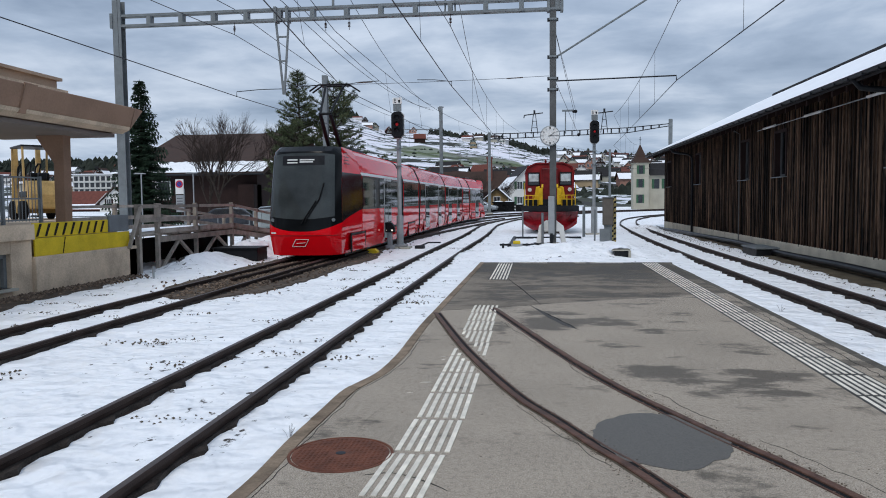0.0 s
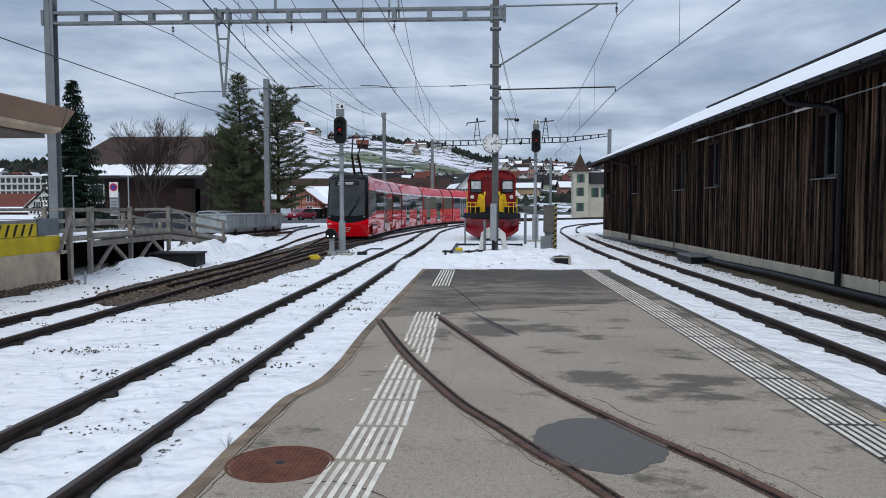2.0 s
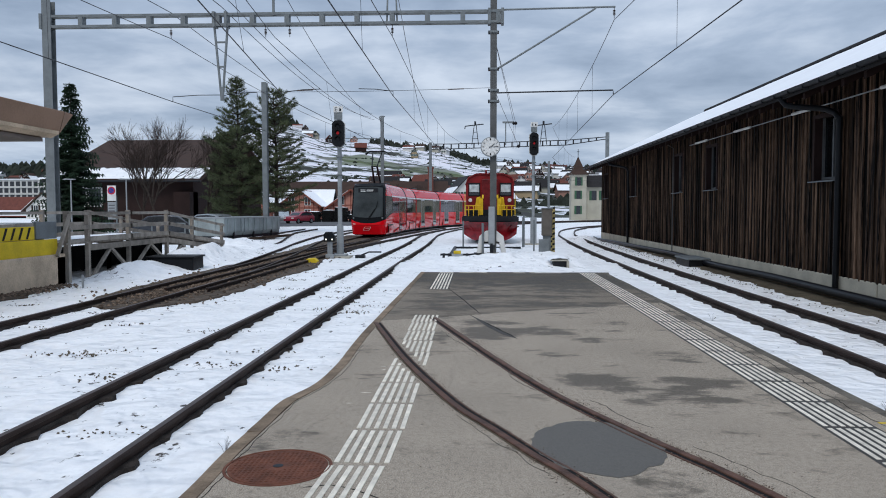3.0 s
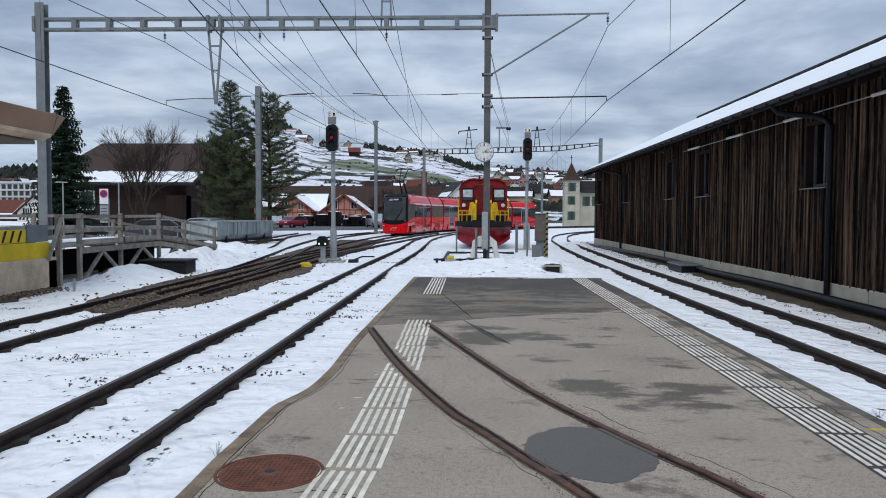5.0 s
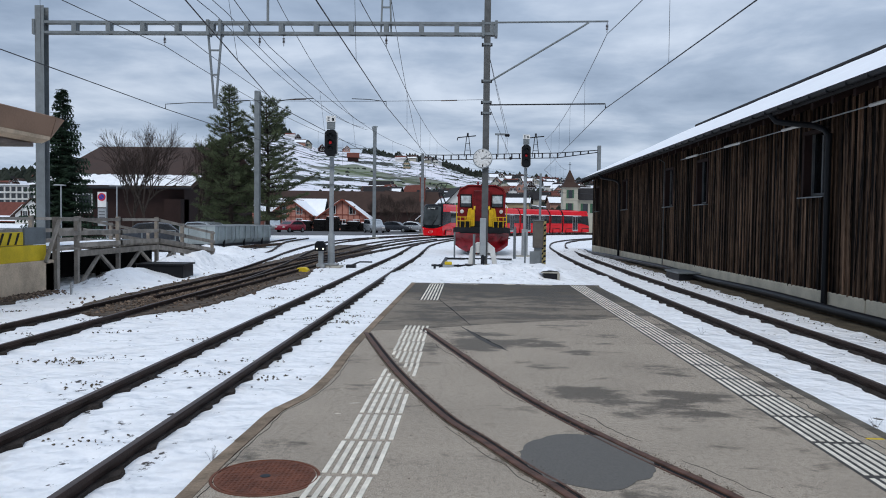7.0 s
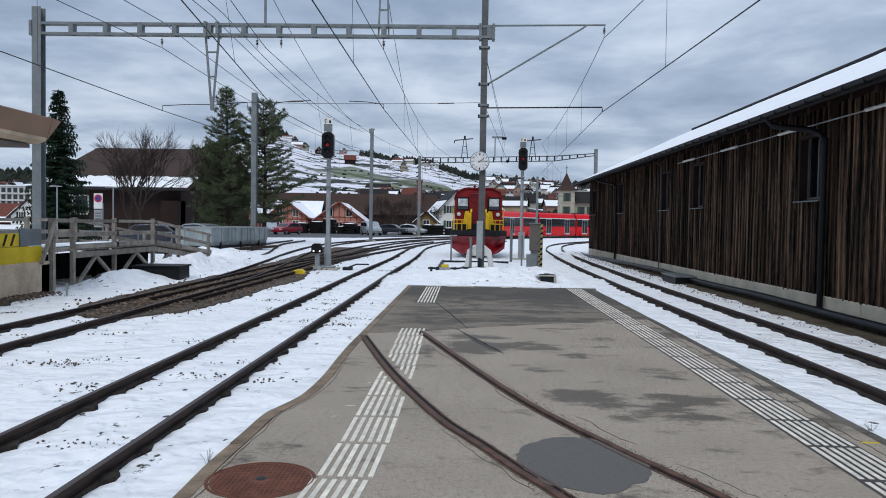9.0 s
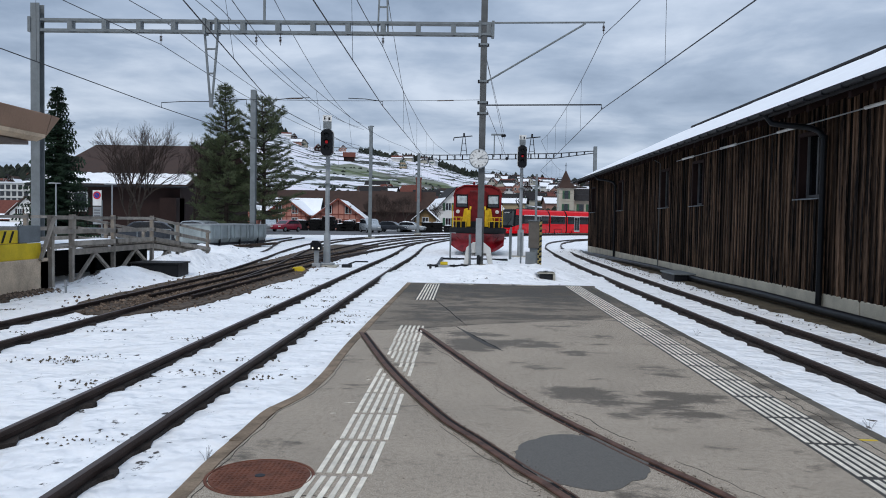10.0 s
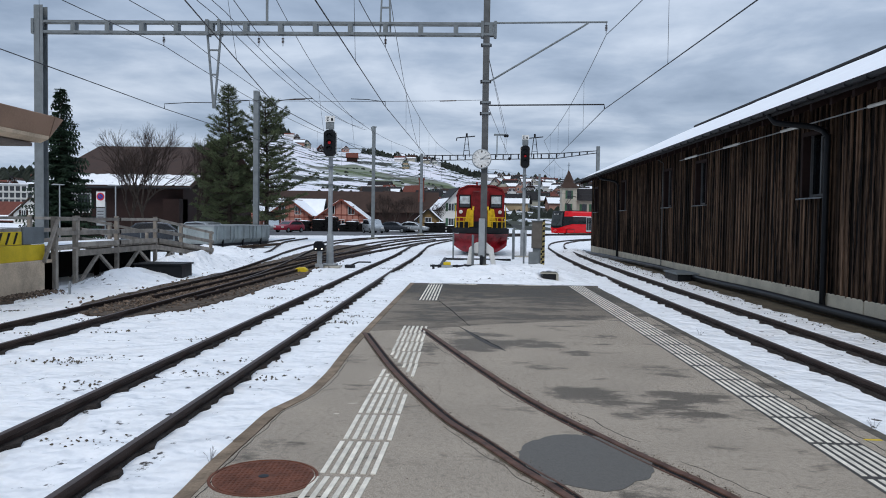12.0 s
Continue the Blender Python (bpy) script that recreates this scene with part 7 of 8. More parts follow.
def make_stack(at, w, h, seed):
    t = thing("sleeper_stack", "stack of dark old sleepers in the yard", "stack", at, group="stacks in the yard")
    rnd = random.Random(seed)
    n = int(h * 0.78 / 0.2)
    for i in range(n):
        if i % 2:
            for k in range(max(2, int(w / 0.3))):
                part("sleeper", Shape().mid(-w / 2 + 0.15 + k * 0.3 + rnd.uniform(-0.02, 0.02), rnd.uniform(-0.15, 0.15), 0.1 + i * 0.2, 0.28, 2.2, 0.19), M_RUBBER, t)
        else:
            for y in (-0.95, -0.5, 0.5):
                part("bearer", Shape().mid(rnd.uniform(-0.12, 0.12), y, 0.1 + i * 0.2, w + rnd.uniform(-0.1, 0.25), 0.26, 0.2), M_RUBBER, t)
    part("snow_cap", Shape().sheet(lambda u, v: (-w / 2 * 0.9 + w * 0.85 * u, -1.0 + 1.9 * v, n * 0.2 + 0.01 + 0.09 * math.sin(math.pi * u) ** 0.5 * math.sin(math.pi * v) ** 0.5 * (1 + 0.5 * noise.noise((u * 4, v * 4, seed)))), 8, 8), M_SNOW_CLEAN, t, "patch of snow", smooth=True)


for _i, (_x, _y, _w, _h) in enumerate(((-23.9, 103, 1.3, 1.5), (-22.4, 103, 1.5, 1.9), (-20.6, 104, 1.6, 2.3), (-18.8, 104, 1.6, 2.7), (-17.0, 104, 1.3, 1.5), (-16.0, 104, 1.6, 2.0), (-14.4, 105, 1.5, 1.6), (-8.2, 106, 1.6, 2.0), (-5.4, 108, 1.5, 1.8), (-3.9, 108, 1.6, 2.0), (-2.4, 108, 1.2, 1.5))):
    make_stack((_x, _y, -0.16), _w, _h, _i)


# ---- houses ----
def make_house(label, at, rz, w, d, eave, ridge, wall_mat, roof_mat, rows, snow=1.0, name="house", shutters=None, over=0.6, storey=2.6, sill=0.9):
    """A gabled house; the gable looks along -y. rows: windows in each storey of the gable."""
    t = thing(name, label, "house", at, rz)
    part("wall", Shape().prism([(-w / 2, -2), (w / 2, -2), (w / 2, eave), (0, ridge - 0.1), (-w / 2, eave)], 0, d), wall_mat, t)
    k = (ridge - eave) / (w / 2)
    e = w / 2 + over
    ze = ridge - k * e
    roof = part("roof", Shape().prism([(-e, ze), (0, ridge), (e, ze), (e, ze - 0.16), (0, ridge - 0.18), (-e, ze - 0.16)], -over, d + over), roof_mat, t)
    if snow:
        for s in (-1, 1):
            part("roof_snow", Shape().prism([(s * e * 0.99, ze + 0.02), (s * e * (1 - snow), ridge - k * e * (1 - snow) + 0.02), (s * e * (1 - snow), ridge - k * e * (1 - snow) + 0.14), (s * e * 0.99, ze + 0.14)], -over + 0.05, d + over - 0.05), M_SNOW_CLEAN, roof, "layer of snow")
    for r, n in enumerate(rows):
        for i in range(n):
            x = (i - (n - 1) / 2) * (w / (n + 0.4))
            z = sill + r * storey
            win = part("window", Shape().box(x - 0.45, -0.03, z, x + 0.45, 0.02, z + 1.25), M_GLASS_DARK, t)
            part("window_frame", Shape().box(x - 0.53, -0.07, z - 0.08, x - 0.45, 0.0, z + 1.33).box(x + 0.45, -0.07, z - 0.08, x + 0.53, 0.0, z + 1.33).box(x - 0.45, -0.07, z + 1.25, x + 0.45, 0, z + 1.33).box(x - 0.45, -0.07, z - 0.08, x + 0.45, 0, z).box(x - 0.03, -0.06, z, x + 0.03, -0.031, z + 1.25), M_WHITE, win)
            if shutters:
                part("shutter", Shape().box(x - 0.95, -0.06, z - 0.05, x - 0.54, -0.01, z + 1.3), shutters, win)
                part("shutter", Shape().box(x + 0.54, -0.06, z - 0.05, x + 0.95, -0.01, z + 1.3), shutters, win)
    return t


# dark brown building with a tiled upper roof and snow over the eaves
bb = thing("brown_building", "long dark brown building with snow on the lower roof", "building", (0, 0, 0))
part("wall", Shape().box(-34.1, 60, -0.3, -22.9, 79, 3.95).box(-24.2, 59.2, -0.3, -22.9, 61, 3.0), M_BROWNWALL, bb)
_r = part("roof", Shape().prism([(59.0, 3.98), (70.5, 8.15), (82, 4.0), (82, 3.8), (70.5, 7.95), (59.0, 3.8)], -34.9, -21.9, "x"), M_BROWNROOF, bb, "brown tiled roof")
part("roof_snow", Shape().sheet(lambda u, v: (-34.8 + 12.8 * u, 59.0 + (2.75 + 0.35 * noise.noise((u * 30, 0, 2))) * v, 4.04 + (2.75 + 0.35 * noise.noise((u * 30, 0, 2))) * v * 0.3626 + 0.06 * math.sin(math.pi * min(1, v * 1.05))), 80, 6), M_SNOW, _r, "patchy snow over the eaves", smooth=True)
part("gutter", Shape().rod([(-34.9, 58.95, 3.85), (-21.9, 58.95, 3.85)], 0.09, 8), M_DARKMETAL, _r)
for _x in (-33.6, -32.3, -31.0):
    _w = part("window", Shape().box(_x - 0.5, 59.95, 1.9, _x + 0.5, 60.0, 3.3), M_GLASS_DARK, bb)
    part("window_frame", Shape().box(_x - 0.62, 59.9, 1.8, _x - 0.5, 60.0, 3.4).box(_x + 0.5, 59.9, 1.8, _x + 0.62, 60.0, 3.4).box(_x - 0.5, 59.9, 3.3, _x + 0.5, 60, 3.4).box(_x - 0.5, 59.9, 1.8, _x + 0.5, 60, 1.9), M_WHITE, _w)

def timbering(t, w, eave, ridge, material):
    """Posts, rails and braces of a half-timbered gable, proud of the wall."""
    k = (ridge - eave) / (w / 2)
    for i in range(9):
        x = -w / 2 + 0.1 + i * (w - 0.2) / 8
        part("timber_post", Shape().box(x - 0.07, -0.045, 0, x + 0.07, 0.02, ridge - 0.2 - k * abs(x)), material, t)
    for z in (0.35, eave - 0.6, eave + 0.25):
        half = min(w / 2, (ridge - 0.15 - z) / k)
        part("timber_rail", Shape().box(-half, -0.055, z - 0.08, half, 0.02, z + 0.08), material, t)
    for sx in (-1, 1):
        part("timber_brace", Shape().bar((sx * w * 0.48, -0.03, 0.4), (sx * w * 0.36, -0.03, eave - 0.6), 0.12, 0.05), material, t)
        part("verge_board", Shape().bar((sx * (w / 2 + 0.55), -0.62, ridge - k * (w / 2 + 0.55) - 0.08), (0, -0.62, ridge - 0.08), 0.06, 0.24), material, t, "dark red verge board")


M_PINKTIMBER = mat("red_timber", (0.27, 0.085, 0.06), rough=0.75, dark=0.7, scale=2, fine=20, bump=0.1)
_p1 = make_house("pink half-timbered house with a snowy gable roof", (-28.5, 120, -0.2), -4, 6.4, 10, 2.6, 4.9, M_PINK, M_REDBRICK, (2, 2), 0.9, storey=2.0, sill=0.5)
_p2 = make_house("pink half-timbered house with a snowy gable roof", (-20.4, 121, -0.2), 3, 7.6, 10, 2.2, 5.0, M_PINK, M_REDBRICK, (3, 2), 0.9, storey=2.2, sill=0.4)
make_house("long shed with a snow-covered roof between pink houses", (-24.6, 127, -0.2), 90, 5, 9, 2.6, 5.0, M_BROWNWALL, M_TILE_DARK, (1,), 1.0)
_p3 = make_house("pink house behind pine trees", (-37.8, 122, -0.2), 4, 7.6, 10, 2.9, 5.6, M_PINK, M_REDBRICK, (2, 2), 0.7, storey=2.2)
make_house("long dark brown works building behind the yard", (-6.5, 152, -0.2), 90, 9, 40, 3.8, 7.4, M_BROWNWALL, M_BROWNROOF, (2,), 0)
make_house("white house with green shutters behind the engine", (-1.6, 131, -0.2), 12, 6.5, 9, 4.2, 7.6, M_WALLWHITE, M_TILE_DARK, (2, 2), 0.5, shutters=M_GREEN)
make_house("small timber hut with a yellow gable in the yard", (-6.2, 118, -0.2), 0, 3.2, 4, 2.2, 3.6, mat("hut_boards", (0.30, 0.2, 0.09), rough=0.8, dark=0.7), M_TILE_DARK, (1,), 0.8)
make_house("white house with brown shutters below the road", (-82.5, 140, -2.4), -8, 7.5, 10, 4.2, 7.2, M_WALLWHITE, M_BROWNROOF, (3, 2), 0.6, shutters=M_BROWNWALL)
make_house("house with a broad red-brown roof below the road", (-89.5, 153, -2.2), 90, 8, 14, 3.0, 6.4, M_BROWNWALL, M_REDBRICK, (2,), 0.25)
timbering(_p1, 6.4, 2.6, 4.9, M_PINKTIMBER)
timbering(_p2, 7.6, 2.2, 5.0, M_PINKTIMBER)
timbering(_p3, 7.6, 2.9, 5.6, M_PINKTIMBER)
chim = thing("brick_chimney", "square red brick factory chimney", "chimney", (-9.3, 150, -0.2))
part("shaft", Shape().prism([(-0.62, 0), (0.62, 0), (0.5, 10.0), (-0.5, 10.0)], -0.5, 0.5), M_REDBRICK, chim)
part("cap", Shape().box(-0.62, -0.62, 9.8, 0.62, 0.62, 10.15), M_REDBRICK, chim)

# villa with a pointed stair tower
villa = thing("tower_villa", "cream villa with a pointed brown tower roof", "house", (16.8, 120, -0.2))
part("wall", Shape().box(-0.6, 1.0, 0, 7.5, 9, 5.3), M_CREAM, villa)
part("tower", Shape().box(-2.0, 0, 0, 0.35, 2.6, 7.3), M_CREAM, villa)
part("cornice", Shape().box(-2.15, -0.15, 7.05, 0.5, 2.75, 7.25).box(-2.1, -0.1, 5.2, 0.45, 2.7, 5.32), M_CREAM, villa)
part("tower_roof", Shape().add([(-2.38, -0.35, 7.2), (0.73, -0.35, 7.2), (0.73, 2.95, 7.2), (-2.38, 2.95, 7.2), (-1.65, 0.4, 8.1), (0.0, 0.4, 8.1), (0.0, 2.2, 8.1), (-1.65, 2.2, 8.1), (-0.83, 1.3, 10.2)], [(3, 2, 1, 0), (0, 1, 5, 4), (1, 2, 6, 5), (2, 3, 7, 6), (3, 0, 4, 7), (4, 5, 8), (5, 6, 8), (6, 7, 8), (7, 4, 8)]), M_BROWNROOF, villa, "pointed brown tower roof")
part("finial", Shape().rod([(-0.83, 1.3, 10.1), (-0.83, 1.3, 11.3)], 0.05, 6).mid(-0.83, 1.3, 10.9, 0.4, 0.06, 0.06), M_DARKMETAL, villa)
part("roof", Shape().add([(-1.0, 0.5, 5.25), (8.0, 0.5, 5.25), (8.0, 9.5, 5.25), (-1.0, 9.5, 5.25), (-0.1, 2.0, 7.2), (6.5, 2.0, 7.2), (6.5, 8, 7.2), (-0.1, 8, 7.2)], [(3, 2, 1, 0), (4, 5, 6, 7), (0, 1, 5, 4), (1, 2, 6, 5), (2, 3, 7, 6), (3, 0, 4, 7)]), M_TILE_DARK, villa, "dark mansard roof")
part("roof_snow", Shape().box(0.0, 2.1, 7.2, 6.4, 7.9, 7.32), M_SNOW_CLEAN, villa)
for _x, _z in ((-0.9, 3.4), (-0.9, 1.0), (-0.83, 5.5)):
    _w = part("window", Shape().box(_x - 0.32, -0.03, _z, _x + 0.32, 0.02, _z + 1.3), M_GLASS_DARK, villa)
    part("shutter", Shape().box(_x - 0.62, -0.06, _z, _x - 0.33, 0, _z + 1.3), M_GREEN, _w)
    part("shutter", Shape().box(_x + 0.33, -0.06, _z, _x + 0.55, 0, _z + 1.3), M_GREEN, _w)
for _x in (1.7, 3.2, 4.7):
    _w = part("window", Shape().box(_x - 0.4, 0.97, 3.2, _x + 0.4, 1.01, 4.7), M_GLASS_DARK, villa)
    part("shutter", Shape().box(_x - 0.75, 0.94, 3.2, _x - 0.41, 1.0, 4.7), M_GREEN, _w)

# white block of flats far off
flats = thing("apartment_block", "white apartment block with a grid of windows", "apartment building", (-145, 222, 0))
part("wall", Shape().box(0, 0, -1, 24, 12, 10.5), M_WALLWHITE, flats)
part("roof_slab", Shape().box(-0.3, -0.4, 10.5, 24.3, 12.3, 10.8), M_SNOW_CLEAN, flats)
for _r in range(3):
    for _c in range(13):
        part("window", Shape().box(0.5 + _c * 1.82, -0.06, 4.6 + _r * 2.0, 1.75 + _c * 1.82, 0.02, 6.0 + _r * 2.0), M_GLASS_DARK, flats)
    part("balcony_band", Shape().box(0, -0.3, 4.05 + _r * 2.0, 24, 0, 4.4 + _r * 2.0), M_WALLWHITE, flats)


# ---- trees ----
def leaf_mesh(name, quads, material):
    sh = Shape()
    for a, b, c, d in quads:
        sh.add([a, b, c, d], [(0, 1, 2, 3)])
    me = bpy.data.meshes.new(name)
    me.from_pydata(sh.v, [], sh.f)
    me.materials.append(material)
    return me


def make_fir(at, h, r, seed, label):
    rnd = random.Random(seed)
    t = thing("fir_tree", label, "tree", at)
    part("trunk", Shape().rod([(0, 0, -0.3), (0.03, 0, h * 0.5), (0, 0, h * 0.99)], 0.16, 8, 0.015), M_BARK, t)
    quads = []
    z = h * 0.06
    while z < h * 0.985:
        f = 1 - z / h
        n = 13 if f > 0.25 else 8
        for k in range(n):
            a = rnd.uniform(0, 2 * math.pi)
            ln = (r * f ** 0.85 + 0.12) * rnd.uniform(0.55, 1.15)
            d = Vector((math.cos(a), math.sin(a), 0))
            s = Vector((-d.y, d.x, 0))
            steps = max(3, int(ln / 0.16))
            for j in range(steps):
                u = (j + 0.6) / steps
                c = d * (ln * u) + Vector((0, 0, z - 0.34 * ln * u + 0.20 * ln * u * u))
                w = (0.34 * (1.1 - u) + 0.12) * rnd.uniform(0.7, 1.3) * (0.6 + 0.5 * f)
                for q in (-1, 1):
                    tip = c + d * rnd.uniform(0.10, 0.2) + s * q * w + Vector((0, 0, -rnd.uniform(0.05, 0.20)))
                    quads.append((c, c + d * 0.09, tip, tip - d * 0.08 + Vector((0, 0, 0.04))))
                quads.append((c + s * 0.03, c - s * 0.03, c + Vector((0, 0, -0.22)) + d * 0.05, c + d * 0.1 + Vector((0, 0, -0.14))))
        z += 0.155 + 0.04 * f
    part("crown", leaf_mesh("crown", quads, M_FIR), None, t, "dense dark drooping needles")
    return t


def make_pine(at, h, spread, seed, label, low=0.2, slim=0.8):
    """Whorls of limbs, each with side twigs that carry tufts of long needles."""
    rnd = random.Random(seed)
    t = thing("pine_tree", label, "tree", at)
    top = Vector((rnd.uniform(-0.2, 0.2), 0, h))
    part("trunk", Shape().rod([(0, 0, -0.3), (0.1, 0.05, h * 0.45), tuple(top)], 0.2, 8, 0.025), M_BARK, t)
    limbs, quads = Shape(), []

    def tuft(c, d, n, size):
        for _ in range(n):
            v = (d * 0.9 + Vector((rnd.gauss(0, 0.55), rnd.gauss(0, 0.55), rnd.gauss(0.25, 0.5)))).normalized()
            k = rnd.uniform(0.5, 1.0) * size
            s = v.cross(Vector((rnd.gauss(0, 1), rnd.gauss(0, 1), rnd.gauss(0, 1)))).normalized() * rnd.uniform(0.009, 0.021)
            b = c + Vector((rnd.gauss(0, 0.05), rnd.gauss(0, 0.05), rnd.gauss(0, 0.04)))
            quads.append((b - s, b + s, b + s * 0.4 + v * k, b - s * 0.4 + v * k))
    z = h * low
    while z < h * 0.99:
        f = (z / h - low) / (1 - low)
        tier = rnd.uniform(0.66, 1.12)
        reach = (spread * (1.0 - f) ** slim * min(1, 0.55 + f * 2.2)) * tier + 0.25
        turn = rnd.uniform(0, 6.28)
        count = 6 if f < 0.8 else 5
        for k in range(count):
            a = turn + 6.283 * k / count + rnd.gauss(0, 0.25)
            ln = reach * rnd.uniform(0.6, 1.15)
            d = Vector((math.cos(a), math.sin(a), 0))
            p0 = Vector((top.x * z / h, 0, z + rnd.gauss(0, 0.06)))
            rise = 0.02 + 0.5 * f + rnd.gauss(0, 0.08)
            p1 = p0 + d * (ln * 0.6) + Vector((0, 0, ln * 0.6 * rise - 0.05 * ln))
            p2 = p0 + d * ln + Vector((0, 0, ln * rise + 0.10 * ln))
            limbs.rod([p0, p1, p2], 0.03 + 0.012 * ln, 5, 0.01)
            steps = max(2, int(ln / 0.27))
            for j in range(steps):
                u = 0.36 + 0.64 * (j + rnd.random() * 0.8) / steps
                c = p0.lerp(p1, u / 0.6) if u < 0.6 else p1.lerp(p2, (u - 0.6) / 0.4)
                for q in (-1, 1):
                    side = (d * 0.6 + Vector((-d.y, d.x, 0)) * q + Vector((0, 0, 0.35))).normalized()
                    w = (0.14 + 0.36 * ln * (1.05 - u) * 0.55) * rnd.uniform(0.4, 1.1)
                    e = c + side * w
                    if w > 0.25:
                        limbs.rod([c, e], 0.012, 3, 0.006, cap=False)
                    tuft(e, side, 13, 0.32)
                    if w > 0.4:
                        tuft(c.lerp(e, 0.5), side, 9, 0.26)
                tuft(c + Vector((0, 0, 0.04)), d, 8, 0.26)
            tuft(p2, (d + Vector((0, 0, 0.6))).normalized(), 14, 0.3)
        z += 0.36 + 0.14 * (1 - f)
    tuft(top, Vector((0, 0, 1)), 24, 0.35)
    part("limb_frame", limbs, M_BARK, t)
    part("crown", leaf_mesh("crown", quads, M_PINE), None, t, "open tufted needle crown")
    return t


def make_bare_tree(at, h, seed, label, spread=0.55):
    rnd = random.Random(seed)
    t = thing("bare_tree", label, "tree", at)
    sh, tw = Shape(), Shape()

    def grow(p, d, ln, r, depth):
        q = p + d * ln
        (sh if depth < 3 else tw).rod([p, p.lerp(q, 0.5) + Vector((rnd.gauss(0, 0.03), rnd.gauss(0, 0.03), 0)) * ln, q], r, 6 if depth < 3 else 3, r * 0.66, cap=False)
        if depth >= 6:
            return
        for k in range(4 if depth in (0, 1) else 3):
            v = Vector((rnd.gauss(0, 1), rnd.gauss(0, 1), rnd.gauss(0.45, 0.6)))
            nd = (d + v.normalized() * spread * rnd.uniform(0.7, 1.3)).normalized()
            grow(p.lerp(q, rnd.uniform(0.6, 1.0)), nd, ln * rnd.uniform(0.62, 0.84), max(0.006, r * 0.62), depth + 1)
    grow(Vector((0, 0, -0.2)), Vector((0, 0, 1)), h * 0.31, h * 0.012, 0)
    part("trunk", sh, M_BARK, t)
    part("twig_crown", tw, M_BARETWIG, t)
    return t


make_fir((-23.0, 42, -0.2), 9.05, 2.3, 4, "tall slender dark green fir beside the road")
make_pine((-17.6, 55, -0.2), 11.3, 3.3, 7, "tall dark green pine with an open crown", 0.1, 0.85)
make_pine((-15.1, 56, -0.2), 10.6, 3.5, 8, "dark green pine with a broad spreading crown", 0.16, 0.55)
make_pine((-19.6, 58, -0.2), 7.4, 2.2, 9, "smaller dark green pine", 0.05, 0.7)
make_bare_tree((-21.9, 50, -0.2), 9.0, 21, "bare leafless tree in front of a brown building")
make_bare_tree((-20.3, 56, -0.2), 8.4, 22, "bare leafless tree in front of a brown building")
make_bare_tree((-23.4, 52, -0.2), 7.6, 24, "small bare leafless tree by the road")
for _i, (_x, _y, _h) in enumerate(((-15.6, 128, 6.5), (-14.0, 130, 7.5), (-12.4, 128, 6.0), (-10.6, 132, 7.0), (-33.5, 126, 7), (-4.6, 127, 5.5), (-13.2, 118, 4.0))):
    make_bare_tree((_x, _y, -0.2), _h, 30 + _i, "bare leafless tree behind the yard", 0.6)


# ---- hills, far town ----
RIDGE = ((-900, 30), (-420, 34), (-300, 40), (-235, 62), (-200, 77), (-178, 79), (-165, 75), (-142, 64.5), (-100, 61.5), (-68, 57), (-36, 53), (0, 42), (37, 39), (89, 34), (200, 30), (420, 40), (900, 60))


def hill_height(x, y):
    r = float(np.interp(x * 700 / max(y, 300) if y < 700 else x, [p[0] for p in RIDGE], [p[1] for p in RIDGE]))
    u = min(max((y - 150) / 550, 0), 1)
    f = u * u * (3 - 2 * u) * 0.62 + u * 0.38
    n = 2.2 * noise.noise((x * 0.02, y * 0.02, 5)) + 0.8 * noise.noise((x * 0.07, y * 0.06, 2))
    step = 0.9 * math.sin(f * 46 + 1.5 * noise.noise((x * 0.01, y * 0.01, 8)))
    return -0.4 + r * f + (n + step) * min(1, u * 4) * (1 - 0.6 * u)


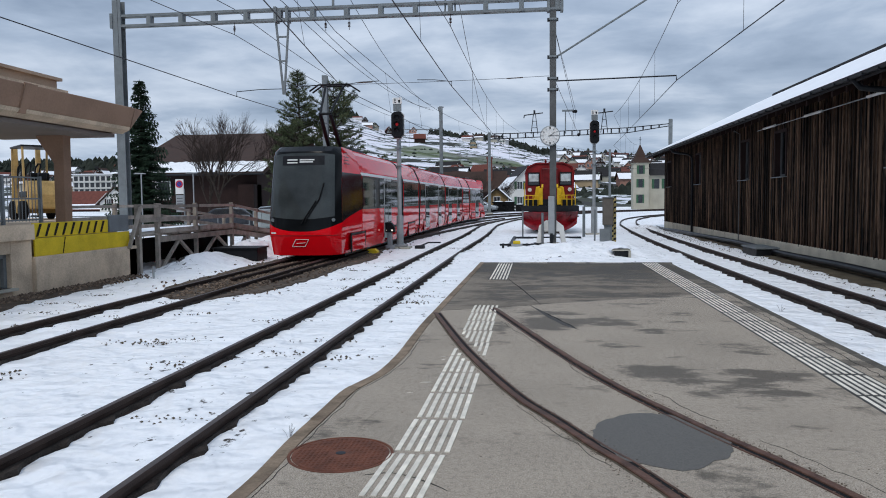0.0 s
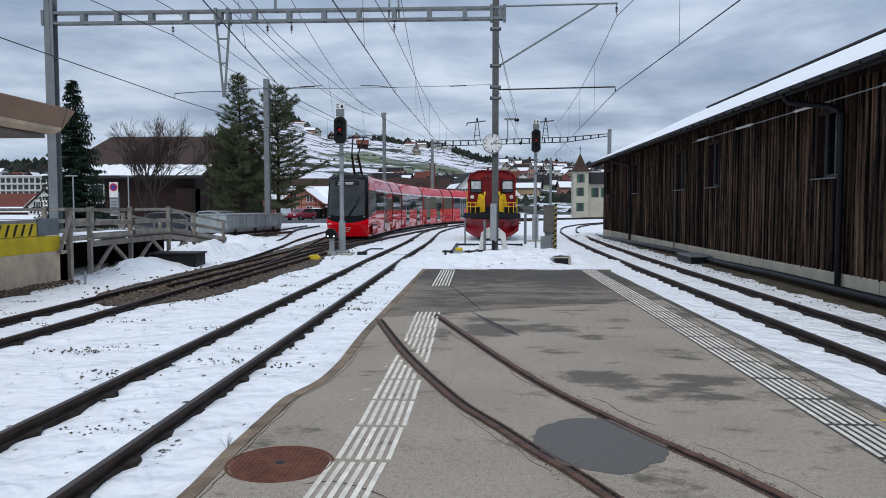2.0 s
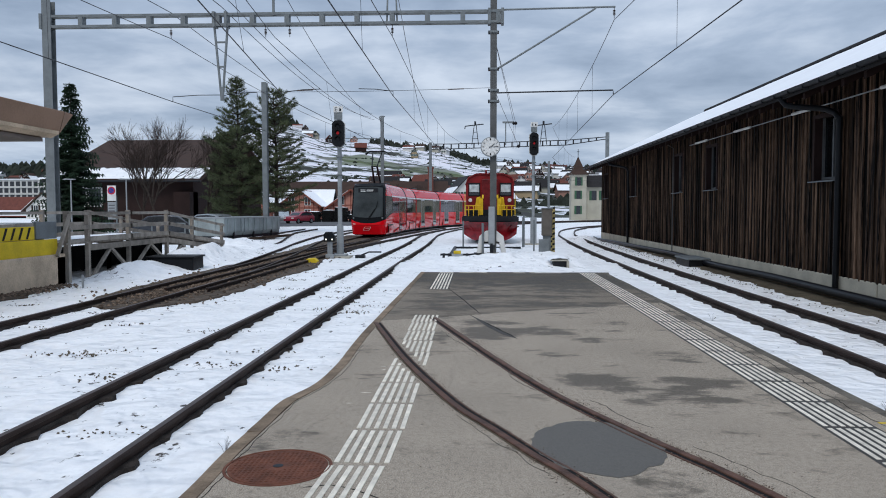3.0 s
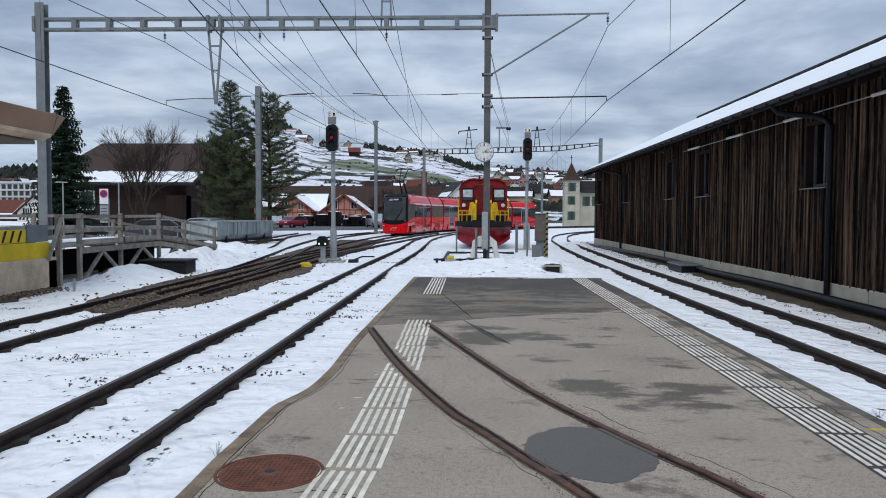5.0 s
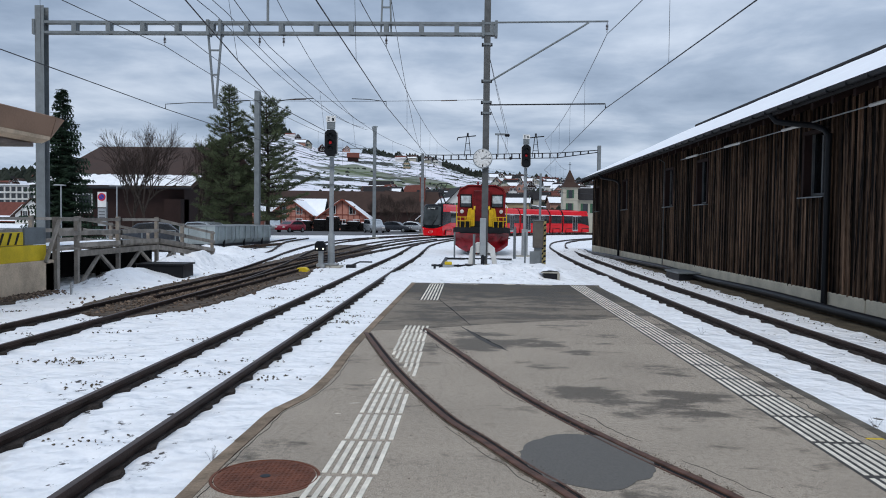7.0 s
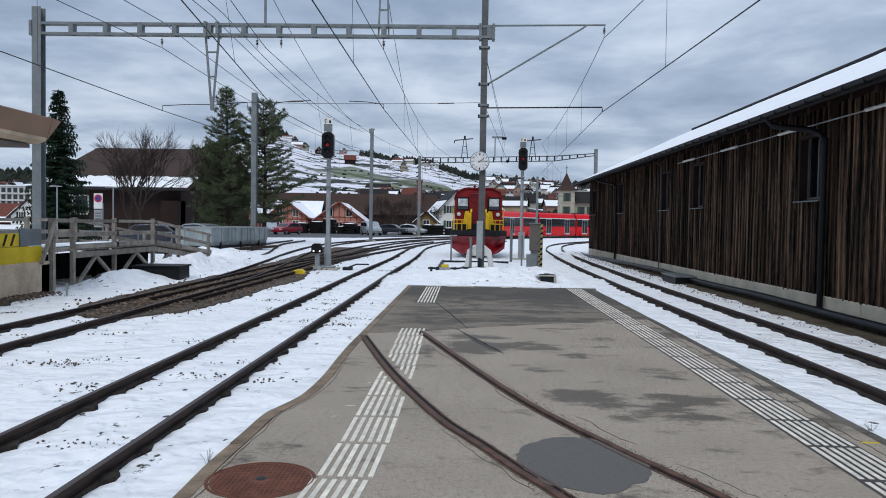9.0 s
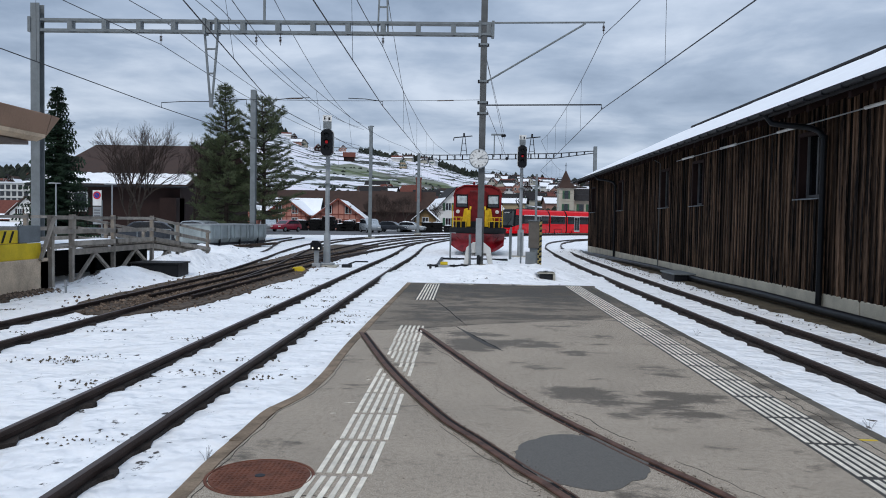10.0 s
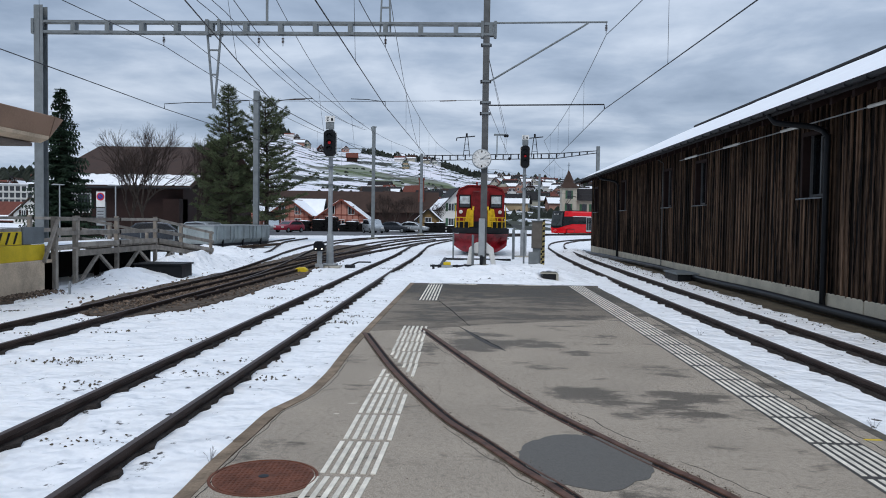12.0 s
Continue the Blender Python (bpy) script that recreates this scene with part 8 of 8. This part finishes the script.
def make_hills():
    sh = Shape()
    sh.sheet(lambda u, v: (lambda x, y: (x, y, hill_height(x, y)))(-700 + 1250 * u, 150 + 640 * v), 170, 110)
    single("hill", sh, M_HILL, "terraced hillside with bands of snow and grass", "hill", kind="structure", smooth=True)
    # wooded skyline: narrow ragged crowns
    rnd = random.Random(44)
    sh = Shape()

    def tree(x, y, h, w):
        z = hill_height(x, y) - 0.5
        vs, n = [], 5
        for lv, (rr, zz) in enumerate(((1.0, 0.12), (0.75, 0.45), (0.4, 0.78))):
            for j in range(n):
                a = 2 * math.pi * j / n + lv
                q = w * rr * rnd.uniform(0.6, 1.3)
                vs.append((x + q * math.cos(a), y + q * math.sin(a), z + h * zz * rnd.uniform(0.9, 1.1)))
        vs.append((x, y, z + h))
        fs = []
        for lv in range(2):
            for j in range(n):
                fs.append((lv * n + j, lv * n + (j + 1) % n, (lv + 1) * n + (j + 1) % n, (lv + 1) * n + j))
        fs += [(2 * n + j, 2 * n + (j + 1) % n, 3 * n) for j in range(n)]
        sh.add(vs, fs)
    for _ in range(420):
        x = rnd.uniform(-95, 12)
        tree(x, 700 + rnd.uniform(-25, 40), rnd.uniform(4, 8.5), rnd.uniform(2, 4))
    for _ in range(60):
        tree(rnd.gauss(-180, 6), 690 + rnd.uniform(-10, 10), rnd.uniform(6, 10), rnd.uniform(3, 5))
    for _ in range(900):
        x = rnd.uniform(-560, -215)
        y = rnd.uniform(440, 720)
        tree(x, y, rnd.uniform(7, 13), rnd.uniform(3, 5.5))
    for _ in range(420):
        y = rnd.uniform(300, 690)
        tree(rnd.uniform(-0.28, 0.22) * y, y, rnd.uniform(0.5, 1.5), rnd.uniform(0.8, 2.2))
    for _ in range(220):
        y = rnd.uniform(165, 300)
        tree(rnd.uniform(-0.2, 0.14) * y, y, rnd.uniform(0.9, 2.6), rnd.uniform(0.8, 2.0))
    for _ in range(110):
        tree(rnd.uniform(5, 75), rnd.uniform(210, 420), rnd.uniform(1.5, 4), rnd.uniform(1, 2.5))
    for _ in range(200):
        tree(rnd.uniform(20, 260), rnd.uniform(600, 760), rnd.uniform(5, 9), rnd.uniform(3, 5))
    single("far_woods", sh, M_FARTREE, "dark far woods and hedges on the hills", "woods", kind="stuff")


make_hills()


def make_far_town():
    rnd = random.Random(77)
    walls = (M_WALLWHITE, M_CREAM, M_BROWNWALL, mat("ochre_render", (0.42, 0.32, 0.2), rough=0.85, dark=0.8), mat("rose_render", (0.40, 0.22, 0.17), rough=0.85, dark=0.8))
    kinds = []
    for i in range(8):
        w, d = rnd.uniform(4.0, 5.6), rnd.uniform(5, 8)
        kinds.append(make_house("far village house with a snowy roof", (0, -400 - 30 * i, -50), 0, w, d, rnd.uniform(2.8, 3.6), rnd.uniform(4.8, 5.8), walls[i % 5], (M_TILE_DARK, M_BROWNROOF, M_REDBRICK)[i % 3], (3, 2) if i % 2 else (2, 1), (0.75, 0.3, 0.0, 0.5)[i % 4], shutters=M_GREEN if i % 3 == 0 else None))
        tagged(kinds[-1], group="village houses")
    spots = []
    for _ in range(14):
        y = rnd.uniform(470, 640)
        spots.append((rnd.uniform(-0.24, -0.04) * y, y))
    for _ in range(46):
        y = rnd.uniform(185, 270)
        spots.append((rnd.uniform(-0.12, 0.03) * y, y))
    for _ in range(80):
        y = rnd.uniform(260, 620)
        spots.append((rnd.uniform(0.03, 0.20) * y, y))
    for _ in range(34):
        y = rnd.uniform(270, 460)
        spots.append((rnd.uniform(-0.78, -0.5) * y, y))
    used = set()
    for i, (x, y) in enumerate(spots):
        k = kinds[i % 8]
        p = (x, y, hill_height(x, y) + 0.3)
        m = pose(*p, 0, 0, rnd.choice((0, 20, -25, 75, 100, 50)))
        if k.name in used:
            copy_thing(k, m)
        else:
            k.matrix_basis = m
            used.add(k.name)


make_far_town()


# ---- boards of the shed, one by one ----
def make_boards():
    wall = [o for o in shed.children if o.name.startswith("wall")][0]
    rnd = random.Random(9)
    holes = [(y - 0.58, y + 0.58) for y in SHED_WINDOWS]

    def meshes(name, w, t, z0, z1):
        out = []
        for k in range(4):
            b = Shape()
            b.box(-t, -w / 2, z0 + 0.012 * k, 0, w / 2, z1)
            out.append(b.mesh(name, M_BOARD))
        return out
    full, low, high = meshes("board", 0.205, 0.026, 0.17, 4.3), meshes("board", 0.205, 0.026, 0.17, 2.2), meshes("board", 0.205, 0.026, 3.58, 4.3)
    bfull, blow, bhigh = meshes("batten", 0.055, 0.03, 0.17, 4.3), meshes("batten", 0.055, 0.03, 0.17, 2.2), meshes("batten", 0.055, 0.03, 3.58, 4.3)
    y = 9.0
    while y < SHED_Y1 - 0.05:
        for yy, sets, x in ((y, (full, low, high), SHED_X + 0.03), (y + 0.105, (bfull, blow, bhigh), SHED_X + 0.003)):
            cut = any(a - 0.02 < yy < b + 0.02 for a, b in holes)
            nm = "board" if sets[0] is full else "batten"
            for ms in (sets[1:] if cut else sets[:1]):
                part(nm, rnd.choice(ms), None, wall).matrix_basis = pose(x + rnd.uniform(-0.004, 0.003), yy + rnd.uniform(-0.008, 0.008), 0, rnd.uniform(-0.12, 0.12), 0, 0)
        y += 0.21


make_boards()


# ---- what moves ----
# metres that the tram's nose has gone along the line at each full second
NOSE = (20.31, 28.78, 37.19, 45.08, 52.17, 58.96, 66.08, 73.74, 81.85, 90.07, 97.88, 104.81, 110.51)


def nose_at(t):
    """Between full seconds: a smooth cubic through the four nearest."""
    i = min(max(int(t), 0), 11)
    a, b = NOSE[max(i - 1, 0)] if i > 0 else 2 * NOSE[0] - NOSE[1], NOSE[i]
    c, d = NOSE[i + 1], NOSE[i + 2] if i < 11 else 2 * NOSE[12] - NOSE[11]
    u = t - i
    return 0.5 * (2 * b + (c - a) * u + (2 * a - 5 * b + 4 * c - d) * u * u + (3 * b - a - 3 * c + d) * u ** 3)


def section_pose(t, i):
    s = nose_at(t)
    p, q = on_line(s + SECTIONS[i][0]), on_line(s + SECTIONS[i][1])
    return pose(p[0], p[1], RAIL_Z, 0, 0, math.degrees(math.atan2(-(q[0] - p[0]), q[1] - p[1])))


def motions():
    times = [k * 0.25 for k in range(49)]
    walk(tram, [(t, section_pose(t, 0)) for t in times])
    for i in range(1, len(tram_sections)):
        walk(tram_sections[i], [(t, section_pose(t, 0).inverted() @ section_pose(t, i)) for t in times])


motions()
